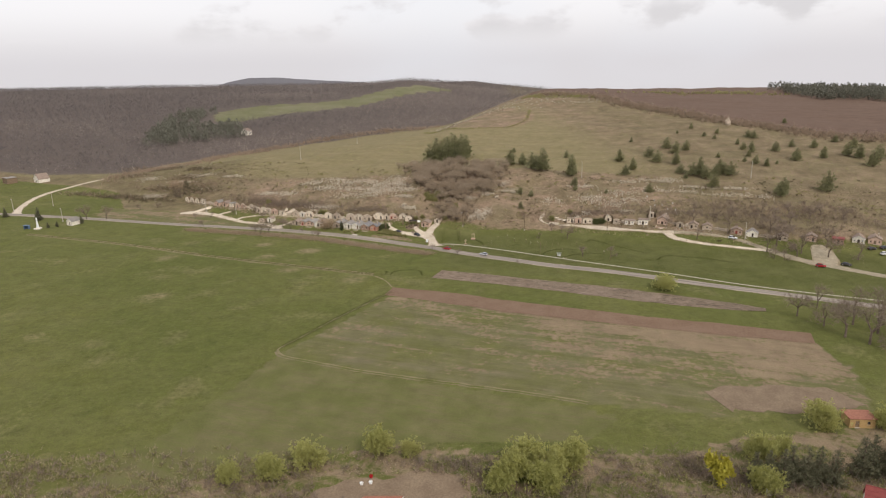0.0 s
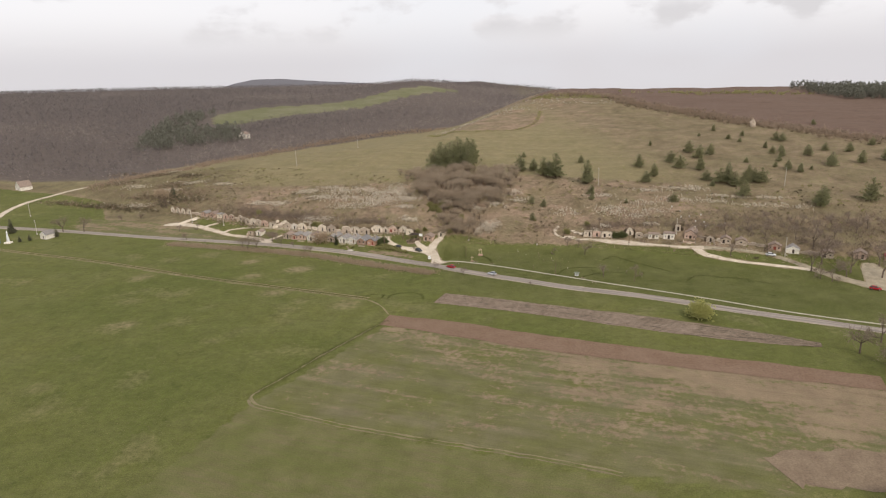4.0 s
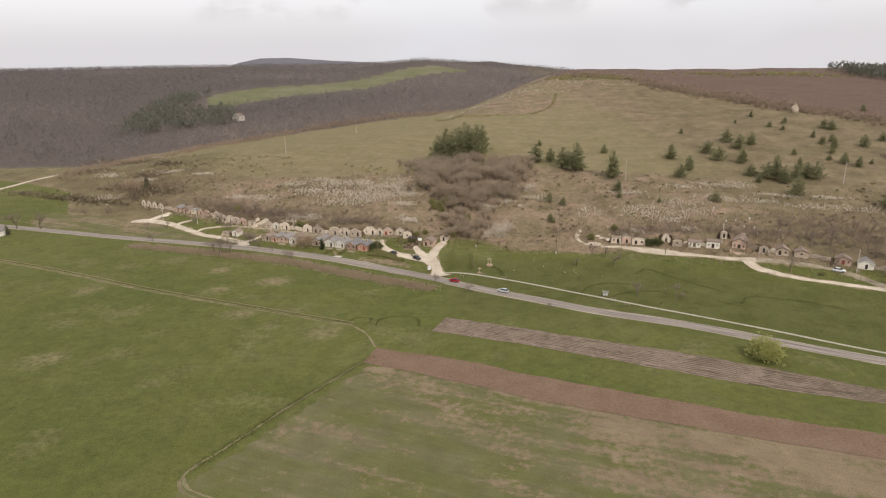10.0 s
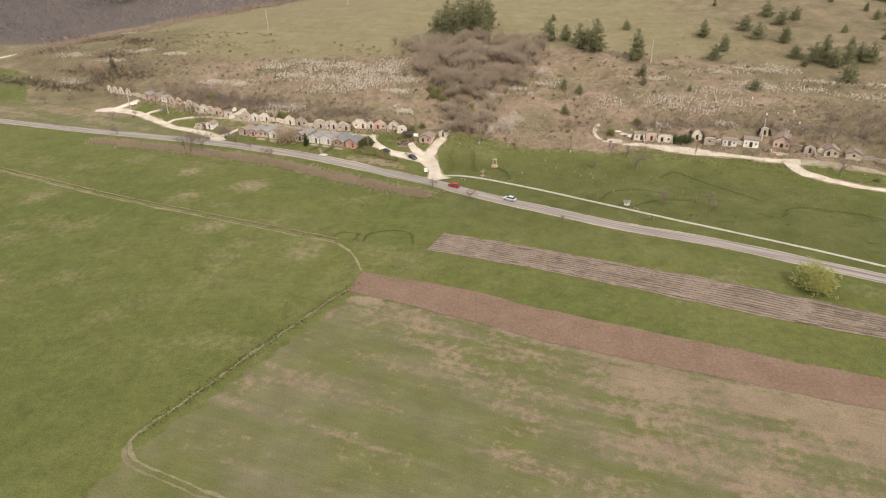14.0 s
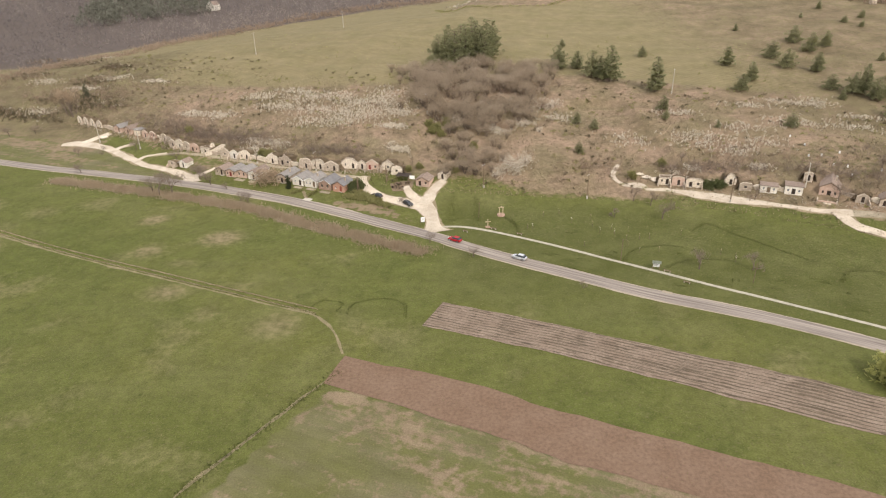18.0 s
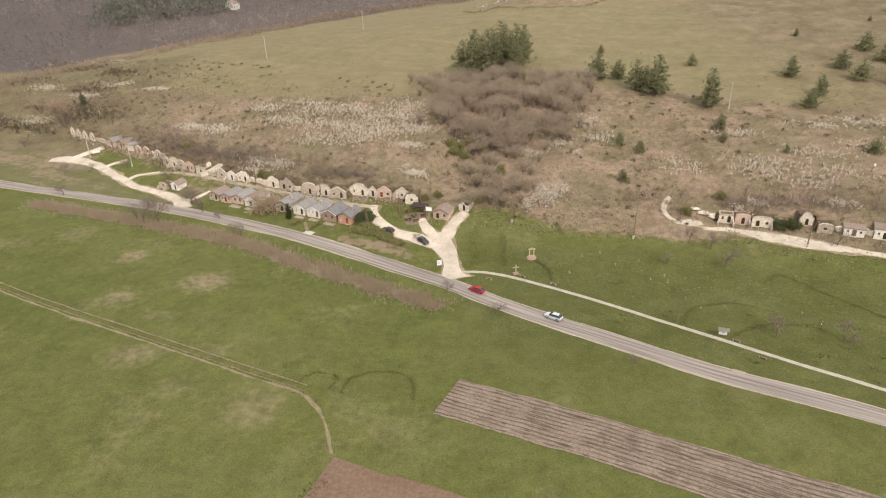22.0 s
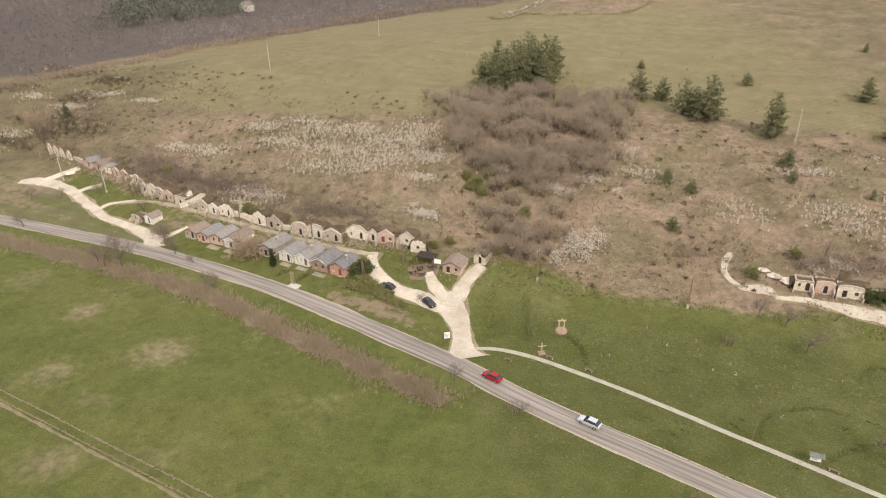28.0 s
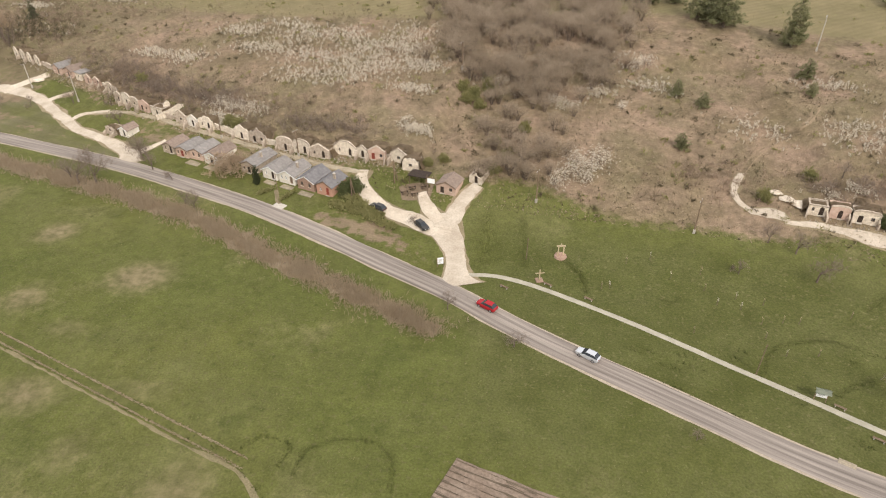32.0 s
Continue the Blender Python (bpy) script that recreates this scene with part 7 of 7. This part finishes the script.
# white monument beside the valley road
mon = tagged(new("monument"), "white stone monument with a tapering top", "monument")
part("plinth", boxed((-1.6, 1.6, -1.6, 1.6, -0.3, 0.8)), M["lime"], mon)
part("shaft", rod(bmesh.new(), (0, 0, 0.8), (0, 0, 6.2), 0.9, 0.35, 6), M["white"], mon)
part("cap", rod(bmesh.new(), (0, 0, 6.2), (0, 0, 7.4), 0.5, 0.05, 6), M["white"], mon)
mon.matrix_world = pose(-263, 378.6, float(height(-263, 378.6)), 0, 0, 0)
shed = tagged(new("bus_shelter"), "small blue shelter beside the monument", "shelter")
part("wall", boxed((-1.5, 1.5, 0.9, 1.0, -0.2, 2.3)), M["blue"], shed)
part("roof", boxed((-1.7, 1.7, -1.1, 1.2, 2.304, 2.42)), M["blue"], shed)
for k in (-1.4, 1.4):
    part("side_wall", boxed((k - 0.05, k + 0.05, -0.9, 0.896, -0.2, 2.3)), M["blue"], shed)
shed.matrix_world = pose(-270, 378.6, float(height(-270, 378.6)), 0, 0, 0)

# the near gardens below the stream
cellar(105, 143.2, -4, 6.5, "flat", "wood_yellow", "tile_red", "wood", "dw", "yellow timber shed with a red roof at the field's edge", 2.4, 0.8, 4.5, name="garden_shed", category="shed")
cellar(92.5, 104.5, 60, 7, "gable", "lime", "sheet_red", "door_dark", "wdw", "house with a steep dark red sheet roof", 3.0, 4.2, 9, name="garden_house", category="house")
cellar(-14.0, 108.4, 90, 7, "gable", "lime", "tile_red", "door_dark", "wdw", "low house with an orange-red tiled roof", 2.8, 2.2, 8, name="garden_house", category="house")
tagged(loft("soil", [(-36, 116), (-30, 121), (-22, 124), (-8, 124.5), (1, 121)], [(-40, 106), (-30, 106), (-20, 106), (-8, 106), (2, 106)], M["soil_dull"], 0.06, 8, rough=1.2), "bare brown garden yard beside the stream", "yard", kind="structure")
tank = tagged(new("water_tank"), "round white water tank in a garden", "tank")
bm = bmesh.new()
bmesh.ops.create_uvsphere(bm, u_segments=16, v_segments=10, radius=0.75, matrix=Matrix.Translation((0, 0, 0.85)) @ Matrix.Diagonal((1, 1, 1.15, 1)))
part("vessel", bm, M["white"], tank)
part("foot", boxed((-0.6, 0.6, -0.6, 0.6, -0.3, 0.12)), M["concrete"], tank)
tank.matrix_world = pose(68.2, 116.1, float(height(68.2, 116.1)), 0, 0, 0)
for x, y, m in ((-24.3, 120.1, "white"), (-22.2, 120.5, "white"), (-22.4, 122.8, "car_red")):
    tub = tagged(new("garden_tub"), "small red plastic tub on bare soil" if m == "car_red" else "small white plastic tub on bare soil", "tub")
    part("tub", rod(bmesh.new(), (0, 0, -0.05), (0, 0, 0.5), 0.35, 0.45, 10), M[m], tub)
    part("rim", rod(bmesh.new(), (0, 0, 0.5), (0, 0, 0.56), 0.5, 0.5, 10), M[m], tub)
    tub.matrix_world = pose(x, y, float(height(x, y)) + 0.06)

# saplings staked in the meadow
r3 = np.random.default_rng(33)
for i in range(22):
    x = float(r3.uniform(8, 75))
    y = float(322 - (x - 8) * 0.42 + r3.uniform(4, 26))
    sap = tagged(new("sapling"), "young staked sapling in the grass", "sapling", "saplings in the meadow")
    part("stem", rod(bmesh.new(), (0, 0, -0.2), (0.05, 0, 1.7), 0.04, 0.015, 5), M["bark"], sap)
    part("stake", boxed((0.12, 0.16, -0.02, 0.02, -0.2, 1.0)), M["wood"], sap)
    new("crown", tri_mesh("crown", tufts([(0.05, 0, 1.5), (0, 0, 1.8), (0.1, 0.05, 1.2)], 0.28, 6, r3, (0, 0, 0.5), 0.12), M["twig_pale" if i % 3 else "blossom"])).parent = sap
    sap.matrix_world = pose(x, y, float(height(x, y)))

# pale tussocks in rows beside the wheel ruts
FARM_LINE = [(-260, 364), (-222.3, 350.4), (-186.4, 337.1), (-136.3, 314.9), (-114, 305.7), (-87, 295.5), (-64.3, 286.9), (-51, 281.9), (-41, 278.2)]
for k, o in enumerate((-0.2, 1.7)):
    rows_at = along([(x, y + o) for x, y in FARM_LINE], 0.1, 6500, r3)
    rows_at = rows_at + r3.uniform(-0.5, 0.5, (len(rows_at), 1)) * np.array([0.927, -0.374])
    scatter("dry_grass", rows_at, r3.uniform(0.09, 0.19, len(rows_at)), 4, "reed", "pale dry tussocks along the farm track", "grass", (0, 0, 0.5), 0.4, 0.8, 0.12, 120 + k)
# dark rings and lines of lush grass
for pts, w, n in (([(-32.7, 278), (-32, 282.2), (-27.6, 285), (-22.2, 285.2), (-18.5, 282.3), (-17.8, 277)], 0.25, 700), ([(-42.6, 280.8), (-40, 284), (-35, 283), (-35.5, 279)], 0.2, 350), ([(41.5, 307), (45, 314), (50, 317), (56, 318.2), (60.5, 316.7)], 0.3, 600),
                  ([(52.3, 303.9), (56.9, 307), (62.2, 309.3), (70, 309)], 0.3, 500), ([(8.6, 336.6), (10.7, 334.2), (11.8, 332.3), (12.7, 327.2)], 0.35, 500), ([(66, 327), (72, 331), (80, 323), (90, 313), (94, 309)], 0.3, 900), ([(97, 297), (103, 303), (118, 299), (131, 291)], 0.35, 900),
                  ([(-9.5, 333), (-9, 342), (-9.5, 351)], 1.0, 1300), ([(0, 334), (-0.4, 343), (-1.0, 350)], 0.5, 500)):
    scatter("lush_grass", along(pts, w * 1.5, n, r3), 0.145, 3, "lush", "dark green lines of lush grass in the meadow", "grass", (0, 0, 1.0), 0.35, 1.1, 0.0, n)
# these dark tufts are rough grass and also paint the ditch's shade
for pts, w, n in (([(-30.5, 254), (-39.9, 239.2), (-48.8, 224.1), (-56.9, 209), (-63, 198.5)], 0.8, 1100), ([(-34, 271), (-41, 278.2), (-51, 281.9), (-64.3, 286.9), (-87, 295.5)], 0.5, 110)):
    scatter("lush_grass", along(pts, w, n, r3), 0.26, 3, "lush", "dark rough grass standing in for the field's shaded ditch", "grass", (0, 0, 1.0), 0.35, 1.2, 0.0, n + 1)
clumps = np.repeat(np.column_stack([r3.uniform(20, 125, 46), r3.uniform(6, 46, 46)]), 26, 0)
clumps = clumps + r3.normal(size=clumps.shape) * np.array([1.1, 0.55])
clumps[:, 1] = 335 - clumps[:, 0] * 0.32 - clumps[:, 1] * 0.75 + 6
scatter("lush_grass", clumps, 0.2, 3, "lush", "dark green clumps of lush grass", "grass", (0, 0, 1.0), 0.35, 1.1, 0.0, 77)
# scrubby rim and pale stones of the old quarry on the hill
rim = along([(-36, 690), (-24, 650), (-10, 622), (8, 607), (45, 612), (67, 643), (78, 700)], 1.2, 420, r3)
scatter("hedge", rim, r3.uniform(0.5, 1.1, len(rim)), 8, "bush", "low green-brown scrub round the old quarry", "hedge", (0, 0, 0.7), 0.15, 1.2, 0.3, 41)
chips = np.concatenate([heap([(10, 715, 25, 6), (45, 725, 22, 8), (-5, 690, 12, 12), (100, 790, 30, 10), (150, 735, 25, 8), (70, 760, 30, 8)], 320, r3)])
scatter("stones", chips, r3.uniform(0.6, 1.6, len(chips)), 7, "stone_chip", "scattered pale stones on the hilltop", "stones", (0, 0, 0.3), 0.6, 0.8, 0.1, 42)

# front gardens of the row by the road
slab = part("patio_slab", boxed((-1.6, 1.6, -1.1, 1.1, -0.3, 0.1)), M["concrete"])
slab.matrix_world = pose(-60.4, 351.6, float(height(-60.4, 351.6)), 0, 0, -24)
tagged(slab, "pale concrete slab in the grass", "slab")
for (ax, ay), (bx, by) in (((-67.6, 356.2), (-64.4, 358.6)), ((-61.0, 353.6), (-58.6, 357.2))):
    hedge_run = np.column_stack([np.linspace(ax, bx, 60), np.linspace(ay, by, 60)])
    ob = scatter("hedge", hedge_run + r3.normal(size=hedge_run.shape) * 0.3, 0.4, 8, "bush", "clipped low garden hedge", "hedge", (0, 0, 0.5), 0.35, 1.0, 0.45, int(-ax))
tagged(strip("garden_path", [(-63.6, 358.2), (-62.2, 355), (-60.8, 352.4)], M["verge"], 0.06, 1.3, 3, 0.1, 0.8), "trodden brown garden path", "path", kind="structure")
for x, y, w2, d2 in ((-66.2, 361.4, 3.4, 1.6), (-61.0, 359.5, 3.6, 1.6), (-55.2, 356.8, 4.0, 1.8), (-91, 369.8, 4.4, 2.0), (-85.2, 367.6, 3.6, 1.6)):
    pad = part("terrace", boxed((-w2 / 2, w2 / 2, -d2 / 2, d2 / 2, -0.5, 0.12)), M["lane_dull"])
    pad.matrix_world = pose(x, y, float(height(x, y)), 0, 0, -20)
    tagged(pad, "grey concrete terrace before a cellar house", "terrace", "terraces before the houses")

# trodden ground of the tavern terrace and the track climbing from the eastern lane
tagged(loft("soil", [(-32, 359.8), (-28, 361.6), (-23.4, 361)], [(-30.6, 355.4), (-27, 354.6), (-23.6, 356.4)], M["soil_dull"], 0.05, 5, rough=0.6), "trodden brown ground of the terrace", "yard", kind="structure")
for o in (-0.7, 0.7):
    tagged(strip("farm_track", [(49.8 + o, 366), (51.2 + o, 369.6), (55.5 + o, 376.3), (62.5, 382.6 - o), (69, 386.8 - o), (74 + o, 395.1), (77.4 + o, 405)], M["earth"], 0.07, 0.5, 2, 0.15), "worn earth wheel track up the slope", "farm track", kind="structure")
# rubble and fallen tuff before the cellar fronts
for k, (pts, n) in enumerate((([(-104, 388.4), (-92, 384), (-82, 380.2), (-70, 375), (-55, 370.6), (-42, 369.6), (-31, 366)], 420), ([(-138, 408), (-128, 401), (-114, 393)], 160), ([(62, 353.4), (74, 350), (86, 346.6), (100, 341.8), (116, 336), (132, 329.4), (150, 319)], 380), ([(-190, 437), (-178, 430), (-160, 419.5), (-146, 412.6)], 180))):
    spots = along(pts, 1.0, n, r3)
    scatter("rubble", spots, r3.uniform(0.12, 0.4, len(spots)), 5, "stone_chip", "rubble of pale tuff before the cellar fronts", "rubble", (0, 0, 0.4), 0.6, 0.8, 0.1, 90 + k)
# a loose green hedge between the road and the gravel lane
for k, (pts, n) in enumerate((([(-47, 352.6), (-42, 350.8), (-36, 347.6), (-31, 344.4)], 260), ([(-44.5, 356), (-41.5, 354), (-38, 351.4), (-34.5, 349)], 160))):
    spots = along(pts, 0.7, n, r3)
    scatter("hedge", spots, r3.uniform(0.4, 0.8, len(spots)), 10, "bush", "loose budding green hedge beside the gravel lane", "hedge", (0, 0, 0.7), 0.2, 1.2, 0.5, 101 + k)
# paved forecourt and steps of the press house
court = tagged(new("forecourt"), "rose paved forecourt with steps before the press house", "terrace")
part("paving", boxed((-2.6, 2.6, -3.4, -0.2, -0.8, 0.12)), M["rose"], court)
for k in (-1, 1):
    part("side_wall", boxed((k * 2.75 - 0.14, k * 2.75 + 0.14, -3.4, -0.2, -0.8, 0.6)), M["tuff"], court)
for i in range(3):
    part("step", boxed((-1.2, 1.2, -3.75 - 0.33 * i, -3.42 - 0.33 * i, -0.9, -0.06 - 0.16 * i)), M["tuff"], court)
court.matrix_world = pose(112.0, 341.0, float(height(110.5, 338.4)) + 0.06, 0, 0, -27)
# white marker stones on the turf above the press house
for i, (x, y) in enumerate(((116.2, 371.6), (114, 362.8), (118.1, 362.4), (124.6, 363.7), (119.3, 355.8), (114, 379), (123, 353.9), (122.1, 348.6), (132.4, 350.8))):
    stone = tagged(new("marker_stone"), "small white upright marker stone on the turf", "marker stone", "white markers above the press house")
    part("foot", boxed((-0.3, 0.3, -0.3, 0.3, -0.4, 0.12)), M["concrete"], stone)
    part("slab", plate([(-0.22, 0.124), (0.22, 0.124), (0.22, 0.7), (0.1, 0.85), (-0.1, 0.85), (-0.22, 0.7)], [], -0.12, 0.12), M["white"], stone)
    stone.matrix_world = pose(x, y, float(height(x, y)), 0, 0, -20 + 7 * (i % 4))
